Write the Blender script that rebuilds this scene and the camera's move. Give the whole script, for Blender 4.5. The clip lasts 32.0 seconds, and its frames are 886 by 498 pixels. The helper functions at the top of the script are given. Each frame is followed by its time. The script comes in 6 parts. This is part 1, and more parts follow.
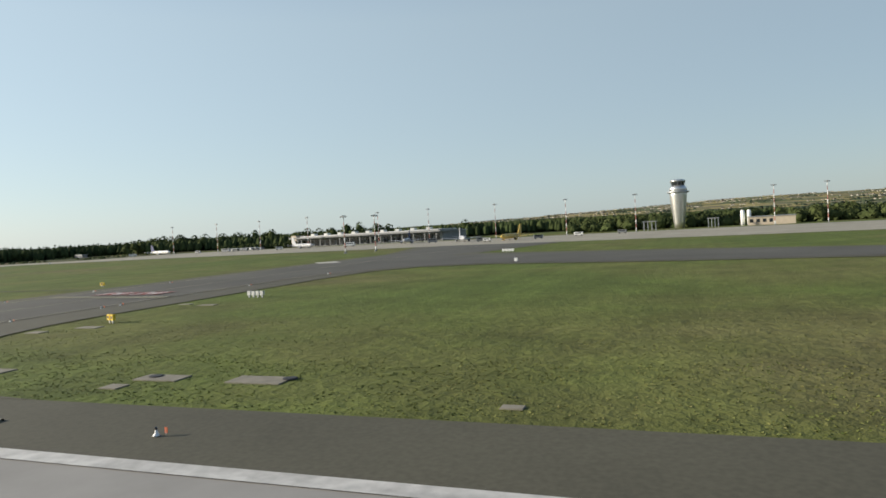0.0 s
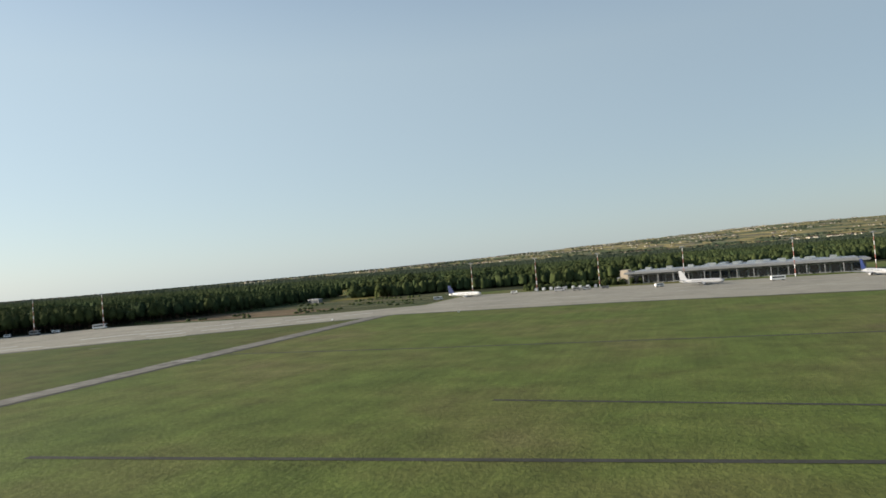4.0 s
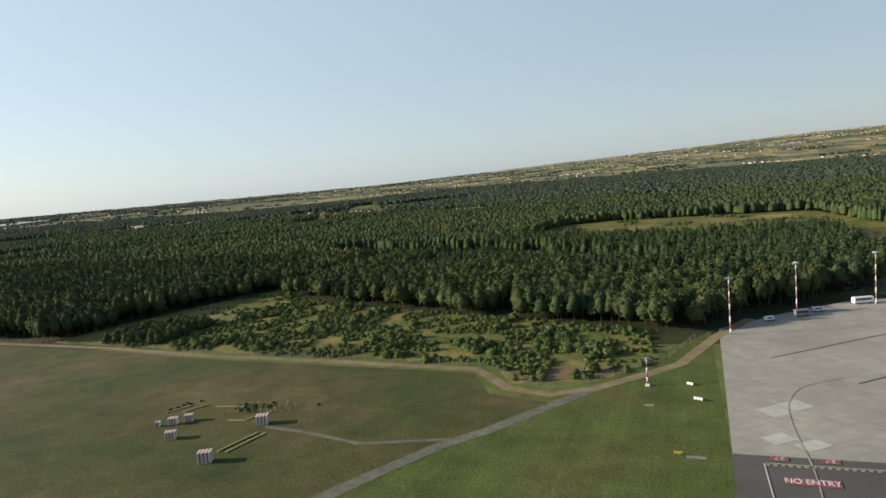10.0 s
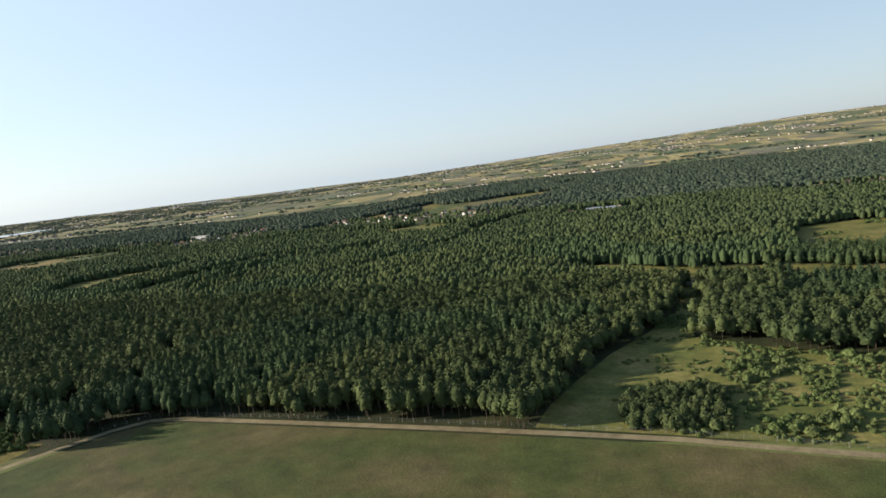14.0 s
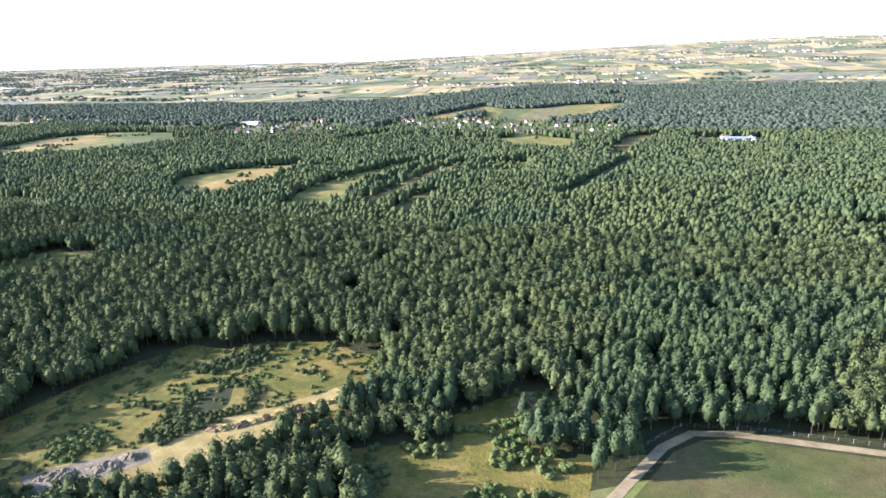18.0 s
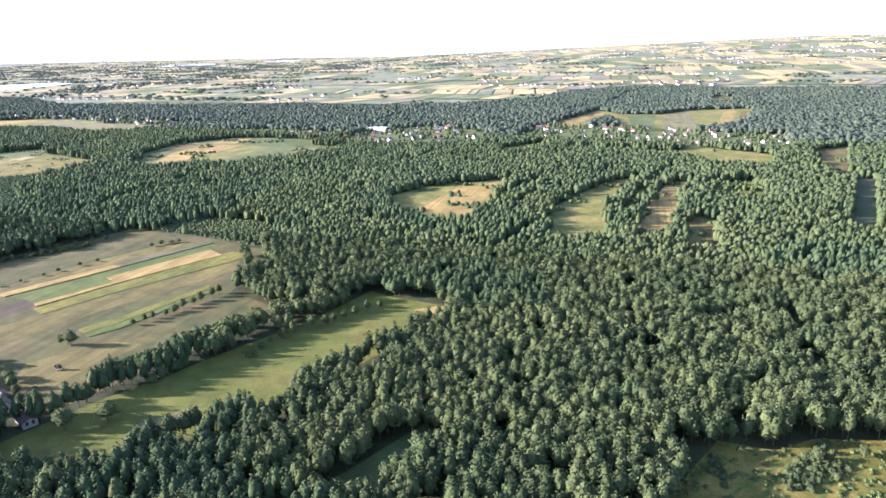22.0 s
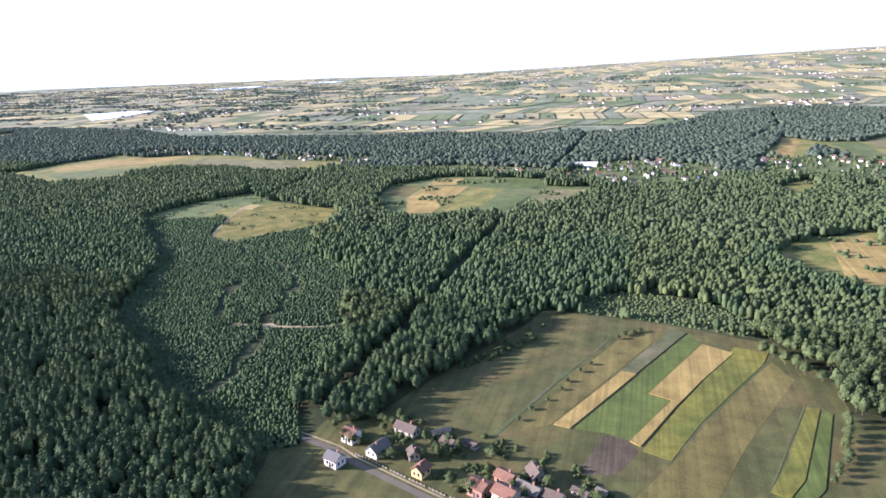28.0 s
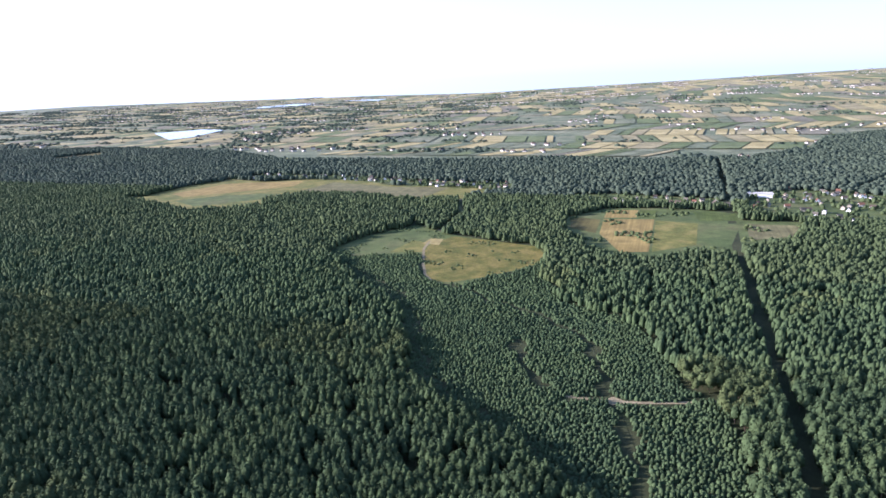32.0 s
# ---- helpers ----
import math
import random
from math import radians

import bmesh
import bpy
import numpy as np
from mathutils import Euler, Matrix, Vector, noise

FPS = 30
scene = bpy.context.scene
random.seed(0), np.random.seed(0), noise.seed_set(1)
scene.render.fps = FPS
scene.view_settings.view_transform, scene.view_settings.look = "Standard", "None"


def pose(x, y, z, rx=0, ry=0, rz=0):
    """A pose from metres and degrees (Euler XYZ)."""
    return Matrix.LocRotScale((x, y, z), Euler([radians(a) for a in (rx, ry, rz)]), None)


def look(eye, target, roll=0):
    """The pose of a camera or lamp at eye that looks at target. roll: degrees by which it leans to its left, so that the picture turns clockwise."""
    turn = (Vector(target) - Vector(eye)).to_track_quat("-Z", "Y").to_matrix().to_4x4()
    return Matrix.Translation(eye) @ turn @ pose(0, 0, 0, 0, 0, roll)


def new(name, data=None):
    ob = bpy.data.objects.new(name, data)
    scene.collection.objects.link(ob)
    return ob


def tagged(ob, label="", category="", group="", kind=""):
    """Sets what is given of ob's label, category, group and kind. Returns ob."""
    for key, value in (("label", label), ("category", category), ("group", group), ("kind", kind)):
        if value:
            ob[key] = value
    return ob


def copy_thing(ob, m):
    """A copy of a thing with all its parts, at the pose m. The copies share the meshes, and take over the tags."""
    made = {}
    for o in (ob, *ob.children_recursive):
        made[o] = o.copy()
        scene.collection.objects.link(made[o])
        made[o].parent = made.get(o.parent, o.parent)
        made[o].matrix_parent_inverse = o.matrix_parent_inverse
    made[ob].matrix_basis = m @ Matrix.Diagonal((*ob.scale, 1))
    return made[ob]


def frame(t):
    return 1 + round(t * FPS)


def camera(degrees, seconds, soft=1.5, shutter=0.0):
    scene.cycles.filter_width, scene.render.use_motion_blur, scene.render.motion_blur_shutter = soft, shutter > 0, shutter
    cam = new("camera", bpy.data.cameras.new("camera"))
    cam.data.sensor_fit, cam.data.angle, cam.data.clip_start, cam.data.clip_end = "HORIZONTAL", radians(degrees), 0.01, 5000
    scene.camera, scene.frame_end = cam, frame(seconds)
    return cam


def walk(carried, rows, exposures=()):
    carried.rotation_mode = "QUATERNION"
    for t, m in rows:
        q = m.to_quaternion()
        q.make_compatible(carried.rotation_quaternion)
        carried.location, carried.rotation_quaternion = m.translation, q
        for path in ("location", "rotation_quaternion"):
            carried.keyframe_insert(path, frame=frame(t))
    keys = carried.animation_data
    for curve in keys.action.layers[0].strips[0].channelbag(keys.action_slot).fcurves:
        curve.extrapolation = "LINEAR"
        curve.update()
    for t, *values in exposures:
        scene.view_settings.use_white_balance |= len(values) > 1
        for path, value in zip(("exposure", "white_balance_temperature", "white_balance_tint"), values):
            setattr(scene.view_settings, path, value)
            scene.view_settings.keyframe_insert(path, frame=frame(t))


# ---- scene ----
cam = camera(67.5, 32.0, soft=1.65)
PATH = [
    (0, (152.335, 0.257, 3.698), (145.355, 18.997, 3.148), -3.2),
    (0.5, (135.344, 0.75, 4.317), (128.284, 19.46, 3.727), -4.9),
    (1, (118.467, 0.903, 5.232), (111.467, 19.633, 4.712), -6.9),
    (1.5, (101.654, 1.011, 6.306), (94.684, 19.751, 5.936), -7.8),
    (2, (84.956, 0.968, 6.875), (77.916, 19.678, 6.765), -6.8),
    (4.5, (-1.813, 1.264, 13.083), (-8.483, 20.114, 13.623), -4.1),
    (5, (-19.719, 1.448, 14.829), (-26.199, 20.358, 15.329), -3.5),
    (5.5, (-37.691, 1.179, 16.977), (-44.121, 20.109, 16.737), -2.4),
    (6, (-55.768, 1.031, 19.199), (-62.168, 19.971, 18.789), -1.5),
    (6.5, (-73.165, 1.513, 21.029), (-79.565, 20.463, 20.569), -1.6),
    (7, (-90.788, 1.631, 22.963), (-97.358, 20.521, 22.603), -2.8),
    (7.5, (-107.958, 1.543, 24.851), (-114.778, 20.333, 24.311), -2.3),
    (8, (-125.442, 1.623, 27.027), (-132.802, 20.173, 25.787), -1.5),
    (8.5, (-142.935, 1.147, 28.947), (-150.405, 19.657, 27.677), -3),
    (9, (-160.4, 0.566, 31.029), (-167.82, 19.056, 29.289), -4.1),
    (9.5, (-177.578, -0.133, 33.09), (-184.878, 18.377, 31.08), -4.5),
    (10, (-194.907, -0.845, 35.536), (-202.167, 17.665, 33.356), -5),
    (10.5, (-212.134, -0.69, 37.626), (-219.284, 17.86, 35.356), -5.1),
    (11, (-229.514, -1.369, 39.968), (-236.564, 17.201, 37.648), -5.6),
    (11.5, (-248.11, -0.665, 42.096), (-255.16, 17.895, 39.686), -6.2),
    (12, (-264.799, -0.098, 44.162), (-271.829, 18.452, 41.672), -6.8),
    (12.5, (-281.139, -1.175, 46.643), (-288.039, 17.415, 44.033), -6.4),
    (13, (-296.827, -1.903, 48.742), (-303.677, 16.697, 46.082), -6.3),
    (13.5, (-312.935, -2.708, 51.856), (-319.665, 15.942, 49.206), -6.6),
    (14, (-329.309, -2.676, 54.678), (-335.939, 16.034, 52.208), -6.8),
    (14.5, (-346.201, -2.921, 57.232), (-352.721, 15.839, 54.902), -6.7),
    (16.5, (-418.838, -2.488, 69.844), (-425.028, 16.192, 66.254), -3.3),
    (17, (-436.793, -2.711, 71.945), (-442.353, 16.199, 68.545), -1.3),
    (17.5, (-455.372, -3.531, 74.022), (-460.812, 15.229, 69.712), -2.9),
    (18, (-473.967, -4.091, 76.291), (-479.007, 14.389, 70.541), -1.4),
    (18.5, (-490.837, -3.93, 77.952), (-495.997, 14.48, 72.062), -1.3),
    (19, (-507.854, -4.076, 79.31), (-512.864, 14.404, 73.52), -0.9),
    (19.5, (-524.584, -4.415, 81.098), (-529.714, 14.015, 75.278), -1.1),
    (20, (-541.436, -4.655, 82.823), (-546.736, 13.665, 76.803), -1.7),
    (20.5, (-558.595, -4.34, 84.369), (-563.825, 13.96, 78.209), -1.4),
    (21, (-575.726, -4.106, 85.658), (-581.006, 14.214, 79.638), -0.9),
    (21.5, (-592.692, -4.176, 86.995), (-597.912, 14.204, 81.085), -0.8),
    (22, (-609.057, -4.171, 87.946), (-614.367, 14.189, 82.046), -1),
    (22.5, (-625.119, -3.738, 88.671), (-630.599, 14.532, 82.671), -1.9),
    (23, (-643.565, -3.572, 89.596), (-649.085, 14.658, 83.506), -2.6),
    (23.5, (-660.23, -3.823, 91.12), (-665.76, 14.407, 85.01), -2.8),
    (24, (-676.88, -4.146, 92.506), (-682.48, 14.044, 86.346), -2.7),
    (24.5, (-694.127, -4.344, 94.074), (-699.727, 13.806, 87.794), -2.7),
    (25, (-710.894, -4.624, 95.475), (-716.474, 13.536, 89.215), -2.7),
    (25.5, (-727.461, -4.684, 96.967), (-733.071, 13.516, 90.837), -2.9),
    (26, (-744.743, -4.689, 98.346), (-750.273, 13.611, 92.446), -2.7),
    (26.5, (-761.628, -4.274, 99.267), (-767.128, 14.136, 93.717), -2),
    (28.5, (-832.239, -1.064, 107.019), (-838.029, 17.296, 101.609), -2),
    (29, (-849.499, -0.972, 108.052), (-855.359, 17.388, 102.692), -1.9),
    (29.5, (-866.172, -1.038, 109.248), (-872.042, 17.292, 103.808), -2.2),
    (30, (-883.08, -0.878, 110.689), (-888.89, 17.522, 105.399), -1.7),
    (30.5, (-899.404, -1.28, 111.598), (-905.324, 17.12, 106.468), -0.8),
    (31, (-915.783, -0.969, 112.611), (-922.053, 17.381, 107.721), -1.1),
    (31.5, (-932.64, -0.264, 113.577), (-938.93, 18.066, 108.657), -0.9),
    (32, (-948.961, 0.398, 114.627), (-955.301, 18.708, 109.667), -1.9),
]
walk(cam, [(r[0], look(*r[1:])) for r in PATH],
     exposures=[(0.0, 0.62, 6320, 10), (8.0, 0.6, 6350, 12), (12.0, 0.9, 6150, 14), (14.5, 1.0, 6080, 15), (17.3, 1.66, 5850, 20), (17.9, 2.48, 5340, 28), (20.0, 2.66, 5320, 33), (25.0, 2.38, 5290, 34), (29.0, 2.1, 5200, 33), (32.0, 1.82, 5100, 32)])

# world, sun
SUN_EL = radians(17.0)
SUN_DIR = Vector((-0.965, -0.26, 0)).normalized() * math.cos(SUN_EL) + Vector((0, 0, math.sin(SUN_EL)))
world = bpy.data.worlds.new("sky")
scene.world = world
world.use_nodes = True
wn = world.node_tree.nodes
sky = wn.new("ShaderNodeTexSky")
sky.sky_type = "NISHITA"
sky.sun_disc = False
sky.sun_elevation = SUN_EL
sky.sun_rotation = math.atan2(SUN_DIR.x, SUN_DIR.y)
sky.altitude = 300
sky.air_density = 1.0
sky.dust_density = 1.0
sky.ozone_density = 1.2
veil = wn.new("ShaderNodeMix")
veil.data_type = "RGBA"
# thin haze, brighter towards the sun's side of the sky
way = wn.new("ShaderNodeTexCoord")
side = wn.new("ShaderNodeVectorMath")
side.operation = "DOT_PRODUCT"
side.inputs[1].default_value = (SUN_DIR.x, SUN_DIR.y, 0)
haze = wn.new("ShaderNodeValToRGB")
haze.color_ramp.elements[0].position, haze.color_ramp.elements[0].color = 0.0, (1.80, 2.25, 2.50, 1)
haze.color_ramp.elements[1].position, haze.color_ramp.elements[1].color = 1.0, (4.0, 4.8, 5.05, 1)
span = wn.new("ShaderNodeMapRange")
span.inputs["From Min"].default_value, span.inputs["From Max"].default_value = -0.85, 0.85
world.node_tree.links.new(way.outputs["Generated"], side.inputs[0])
world.node_tree.links.new(side.outputs["Value"], span.inputs["Value"])
world.node_tree.links.new(span.outputs["Result"], haze.inputs[0])
# the haze lies low and thins towards the zenith
rise = wn.new("ShaderNodeSeparateXYZ")
thin = wn.new("ShaderNodeMapRange")
thin.inputs["From Min"].default_value, thin.inputs["From Max"].default_value = 0.3, 0.58
thin.inputs["To Min"].default_value, thin.inputs["To Max"].default_value = 0.72, 0.0
world.node_tree.links.new(way.outputs["Generated"], rise.inputs[0])
world.node_tree.links.new(rise.outputs["Z"], thin.inputs["Value"])
world.node_tree.links.new(thin.outputs["Result"], veil.inputs[0])
world.node_tree.links.new(haze.outputs[0], veil.inputs[7])
world.node_tree.links.new(sky.outputs[0], veil.inputs[6])
world.node_tree.links.new(veil.outputs[2], wn["Background"].inputs[0])
wn["Background"].inputs[1].default_value = 0.105
sun = new("sun", bpy.data.lights.new("sun", "SUN"))
sun.data.energy = 5.0
sun.data.angle = radians(0.6)
sun.data.color = (1.0, 0.88, 0.70)
sun.matrix_world = look(SUN_DIR * 100, (0, 0, 0))

# ---- materials ----
class Nodes:
    """Small helper to write node materials."""

    def __init__(self, name, rough=0.9, metal=0.0, spec=0.3):
        self.mat = bpy.data.materials.new(name)
        self.mat.use_nodes = True
        self.t = self.mat.node_tree
        self.b = self.t.nodes["Principled BSDF"]
        self.b.inputs["Roughness"].default_value = rough
        self.b.inputs["Metallic"].default_value = metal
        self.b.inputs["Specular IOR Level"].default_value = spec
        self.pos = None

    def n(self, kind, **kw):
        node = self.t.nodes.new(kind)
        for k, v in kw.items():
            if k in node.inputs:
                node.inputs[k].default_value = v
        return node

    def link(self, a, b):
        self.t.links.new(a, b)

    def place(self):
        if self.pos is None:
            self.pos = self.t.nodes.new("ShaderNodeNewGeometry").outputs["Position"]
        return self.pos

    def noise(self, size, detail=4.0, rough=0.55, stretch=None, turn=0.0):
        """Noise of about that size in metres."""
        src = self.place()
        if stretch or turn:
            mp = self.n("ShaderNodeMapping")
            mp.inputs["Rotation"].default_value = (0, 0, turn)
            mp.inputs["Scale"].default_value = stretch or (1, 1, 1)
            self.link(src, mp.inputs["Vector"])
            src = mp.outputs[0]
        t = self.n("ShaderNodeTexNoise", Scale=1.0 / size, Detail=detail, Roughness=rough)
        self.link(src, t.inputs["Vector"])
        return t.outputs["Fac"]

    def ramp(self, fac, stops):
        r = self.t.nodes.new("ShaderNodeValToRGB")
        els = r.color_ramp.elements
        while len(els) < len(stops):
            els.new(0.5)
        for e, (p, c) in zip(els, stops):
            e.position = p
            e.color = (*c, 1) if len(c) == 3 else c
        self.link(fac, r.inputs[0])
        return r.outputs[0]

    def mix(self, fac, a, b, mode="MIX"):
        m = self.t.nodes.new("ShaderNodeMix")
        m.data_type = "RGBA"
        m.blend_type = mode
        for v, i in ((fac, 0), (a, 6), (b, 7)):
            if isinstance(v, (int, float)):
                m.inputs[i].default_value = v
            elif isinstance(v, tuple):
                m.inputs[i].default_value = (*v, 1)
            else:
                self.link(v, m.inputs[i])
        return m.outputs[2]

    def out(self, colour, bump=None, strength=0.4, dist=0.1):
        if isinstance(colour, tuple):
            self.b.inputs["Base Color"].default_value = (*colour, 1)
        else:
            self.link(colour, self.b.inputs["Base Color"])
        if bump is not None:
            bp = self.n("ShaderNodeBump", Strength=strength, Distance=dist)
            self.link(bump, bp.inputs["Height"])
            self.link(bp.outputs[0], self.b.inputs["Normal"])
        return self.mat


def grey(v):
    return (v, v, v)


def mat_plain(name, col, rough=0.6, metal=0.0, grain=0.12, size=0.6, spec=0.4):
    """Painted or plain surface with slight dirt at two scales."""
    m = Nodes(name, rough, metal, spec)
    dark = tuple(c * (1 - grain * 2) for c in col)
    lite = tuple(min(1, c * (1 + grain)) for c in col)
    a = m.ramp(m.noise(size, 5), [(0.3, dark), (0.65, lite)])
    c = m.mix(0.35, a, m.ramp(m.noise(size * 7, 3), [(0.35, dark), (0.7, lite)]))
    return m.out(c, m.noise(size * 0.3), 0.15, 0.02)


def mat_ground(name, stops, coarse, patch, fine=0.5, bump=0.25, rows=None, row_turn=0.0, row_mix=0.55):
    """Grass, heath, crop or soil: large patches, mottling and blades; rows runs drill lines along a direction."""
    m = Nodes(name, 0.95, 0, 0.15)
    big = m.ramp(m.noise(patch, 4, 0.6), [(0.5 + (p - 0.5) * 0.6, c) for p, c in stops])
    mid = m.ramp(m.noise(coarse, 5, 0.65), [(0.3, grey(0.68)), (0.72, grey(1.22))])
    c = m.mix(1.0, big, mid, "MULTIPLY")
    small = m.ramp(m.noise(fine, 3, 0.7), [(0.25, grey(0.62)), (0.75, grey(1.32))])
    c = m.mix(0.75, c, m.mix(1.0, c, small, "MULTIPLY"))
    if rows:
        line = m.ramp(m.noise(rows * 0.6, 3, 0.6, (1, 0.015, 1), row_turn), [(0.35, grey(0.6)), (0.65, grey(1.3))])
        c = m.mix(row_mix, c, m.mix(1.0, c, line, "MULTIPLY"))
    return m.out(c, m.noise(fine, 4, 0.7), bump, 0.3)


def mat_leaves(name, stops, stand, tint):
    """Foliage: each clump its own shade, stands of other kinds, ragged bump."""
    m = Nodes(name, 0.9, 0, 0.04)
    geo = m.t.nodes.new("ShaderNodeNewGeometry")
    c = m.ramp(geo.outputs["Random Per Island"], stops)
    s = m.ramp(m.noise(stand, 4, 0.6), [(0.38, grey(0.0)), (0.62, grey(1.0))])
    c = m.mix(s, c, m.mix(0.55, c, tint))
    one = m.ramp(m.noise(2.6, 2, 0.5), [(0.34, grey(0.8)), (0.66, grey(1.2))])
    c = m.mix(1.0, c, one, "MULTIPLY")
    sp = m.ramp(m.noise(0.55, 3, 0.75), [(0.3, grey(0.72)), (0.7, grey(1.25))])
    c = m.mix(0.4, c, m.mix(1.0, c, sp, "MULTIPLY"))
    return m.out(c, m.noise(0.5, 3, 0.8), 0.3, 0.4)


GRASS = mat_ground("airfield_grass", [(0.2, (0.091, 0.127, 0.027)), (0.42, (0.108, 0.138, 0.031)), (0.6, (0.125, 0.136, 0.038)), (0.8, (0.144, 0.132, 0.052))], 5, 30, 0.5, 0.4, 1.6, 1.35, 0.22)
HEATH = mat_ground("heath", [(0.3, (0.050, 0.068, 0.023)), (0.55, (0.077, 0.081, 0.032)), (0.75, (0.117, 0.104, 0.050))], 8, 40, 0.8, 0.4)
MEADOW = mat_ground("meadow", [(0.3, (0.066, 0.088, 0.024)), (0.55, (0.086, 0.104, 0.030)), (0.8, (0.108, 0.108, 0.038))], 9, 45, 0.6, 0.2)
DRYMEADOW = mat_ground("dry_meadow", [(0.28, (0.092, 0.101, 0.021)), (0.5, (0.136, 0.128, 0.028)), (0.72, (0.190, 0.160, 0.043))], 3.5, 18, 0.8, 0.5)
FLOOR = mat_ground("forest_floor", [(0.3, (0.022, 0.030, 0.009)), (0.7, (0.042, 0.045, 0.016))], 5, 30, 0.8, 0.3)
WHEAT = mat_ground("ripe_grain", [(0.3, (0.191, 0.137, 0.038)), (0.7, (0.250, 0.181, 0.053))], 12, 50, 0.5, 0.15, 2.2, 0.38)
STUBBLE = mat_ground("stubble", [(0.3, (0.114, 0.103, 0.040)), (0.7, (0.150, 0.136, 0.054))], 10, 40, 0.5, 0.2, 3.0, 0.38)
OLDFALLOW = mat_ground("grey_old_fallow", [(0.3, (0.086, 0.078, 0.032)), (0.7, (0.121, 0.108, 0.047))], 6, 25, 0.6, 0.3, 2.5, 0.38)
PLOUGH = mat_ground("ploughed_soil", [(0.3, (0.056, 0.043, 0.024)), (0.7, (0.084, 0.066, 0.038))], 7, 30, 0.5, 0.4, 1.6, 0.38)
GREENCROP = mat_ground("green_crop", [(0.3, (0.059, 0.080, 0.015)), (0.7, (0.077, 0.096, 0.020))], 8, 35, 0.4, 0.2, 1.8, 0.38)
YELLOWCROP = mat_ground("yellow_green_crop", [(0.3, (0.072, 0.080, 0.014)), (0.7, (0.136, 0.125, 0.021))], 6, 25, 0.5, 0.25, 2.4, 0.38)
FALLOW = mat_ground("fallow", [(0.3, (0.087, 0.075, 0.020)), (0.7, (0.124, 0.102, 0.028))], 7, 30, 0.6, 0.3, 3.5, 0.38)
SAND = mat_ground("pale_sand", [(0.3, (0.202, 0.156, 0.048)), (0.7, (0.294, 0.236, 0.086))], 4, 15, 0.4, 0.5)
TRACK = mat_ground("gravel_track", [(0.3, (0.188, 0.152, 0.077)), (0.7, (0.255, 0.207, 0.110))], 3, 20, 0.3, 0.2)
BROWNSOIL = mat_ground("bare_brown_earth", [(0.3, (0.13, 0.092, 0.050)), (0.7, (0.19, 0.132, 0.072))], 4, 15, 0.5, 0.3)
PINE = mat_leaves("pine_foliage", [(0.0, (0.031, 0.048, 0.022)), (0.5, (0.040, 0.059, 0.026)), (1.0, (0.049, 0.071, 0.030))], 45, (0.057, 0.078, 0.029))
BROAD = mat_leaves("broadleaf_foliage", [(0.0, (0.034, 0.048, 0.019)), (0.5, (0.044, 0.060, 0.024)), (1.0, (0.056, 0.074, 0.028))], 40, (0.080, 0.094, 0.033))
# middle-distance foliage, a colour step towards the hazed far leaves
MIDLEAF = mat_leaves("part_hazed_foliage", [(0.0, (0.036, 0.051, 0.023)), (0.5, (0.045, 0.061, 0.026)), (1.0, (0.053, 0.071, 0.029))], 60, (0.060, 0.077, 0.029))
# far foliage: the blue of distance haze is mixed into the leaf colour
FARLEAF = mat_leaves("haze_blue_foliage", [(0.0, (0.033, 0.046, 0.031)), (0.5, (0.046, 0.060, 0.039)), (1.0, (0.059, 0.074, 0.046))], 90, (0.054, 0.068, 0.040))
SCRUBLEAF = mat_leaves("scrub_foliage", [(0.0, (0.048, 0.076, 0.024)), (0.5, (0.072, 0.100, 0.030)), (1.0, (0.098, 0.124, 0.041))], 20, (0.106, 0.120, 0.044))
OLIVEGRASS = mat_ground("olive_airfield_grass", [(0.22, (0.070, 0.099, 0.021)), (0.42, (0.083, 0.106, 0.024)), (0.6, (0.097, 0.105, 0.029)), (0.8, (0.117, 0.106, 0.039))], 6, 34, 0.5, 0.4, 1.8, 1.35, 0.2)
SCRUBGRASS = mat_ground("golden_scrub_grass", [(0.3, (0.099, 0.112, 0.025)), (0.5, (0.148, 0.144, 0.035)), (0.72, (0.214, 0.180, 0.056))], 2.5, 14, 0.7, 0.5)
CLEARGRASS = mat_ground("golden_clearing_grass", [(0.3, (0.081, 0.085, 0.015)), (0.5, (0.126, 0.110, 0.021)), (0.72, (0.173, 0.138, 0.034))], 2.0, 11, 0.7, 0.7)
RUBBLE = mat_ground("grey_rubble", [(0.3, (0.128, 0.112, 0.068)), (0.7, (0.188, 0.160, 0.104))], 2, 7, 0.35, 0.8)
LUSHMEADOW = mat_ground("lush_meadow", [(0.3, (0.074, 0.085, 0.013)), (0.55, (0.093, 0.098, 0.017)), (0.8, (0.111, 0.103, 0.022))], 6, 25, 0.6, 0.2)
BROWNGRASS = mat_ground("brown_airfield_grass", [(0.25, (0.052, 0.068, 0.016)), (0.45, (0.069, 0.075, 0.020)), (0.6, (0.086, 0.078, 0.026)), (0.8, (0.116, 0.095, 0.038))], 6, 26, 0.6, 0.4)
# far grass and crops: base colours paled to carry the haze of distance
FARGRASS = mat_ground("haze_pale_grassland", [(0.3, (0.108, 0.128, 0.066)), (0.55, (0.150, 0.160, 0.086)), (0.75, (0.205, 0.196, 0.112))], 30, 120, 4, 0.2)
FARRYE = mat_ground("haze_pale_rye", [(0.3, (0.285, 0.235, 0.092)), (0.7, (0.360, 0.300, 0.128))], 30, 90, 4, 0.1)
FARSTUBBLE = mat_ground("haze_pale_stubble", [(0.3, (0.215, 0.185, 0.086)), (0.7, (0.275, 0.235, 0.114))], 30, 90, 4, 0.1)
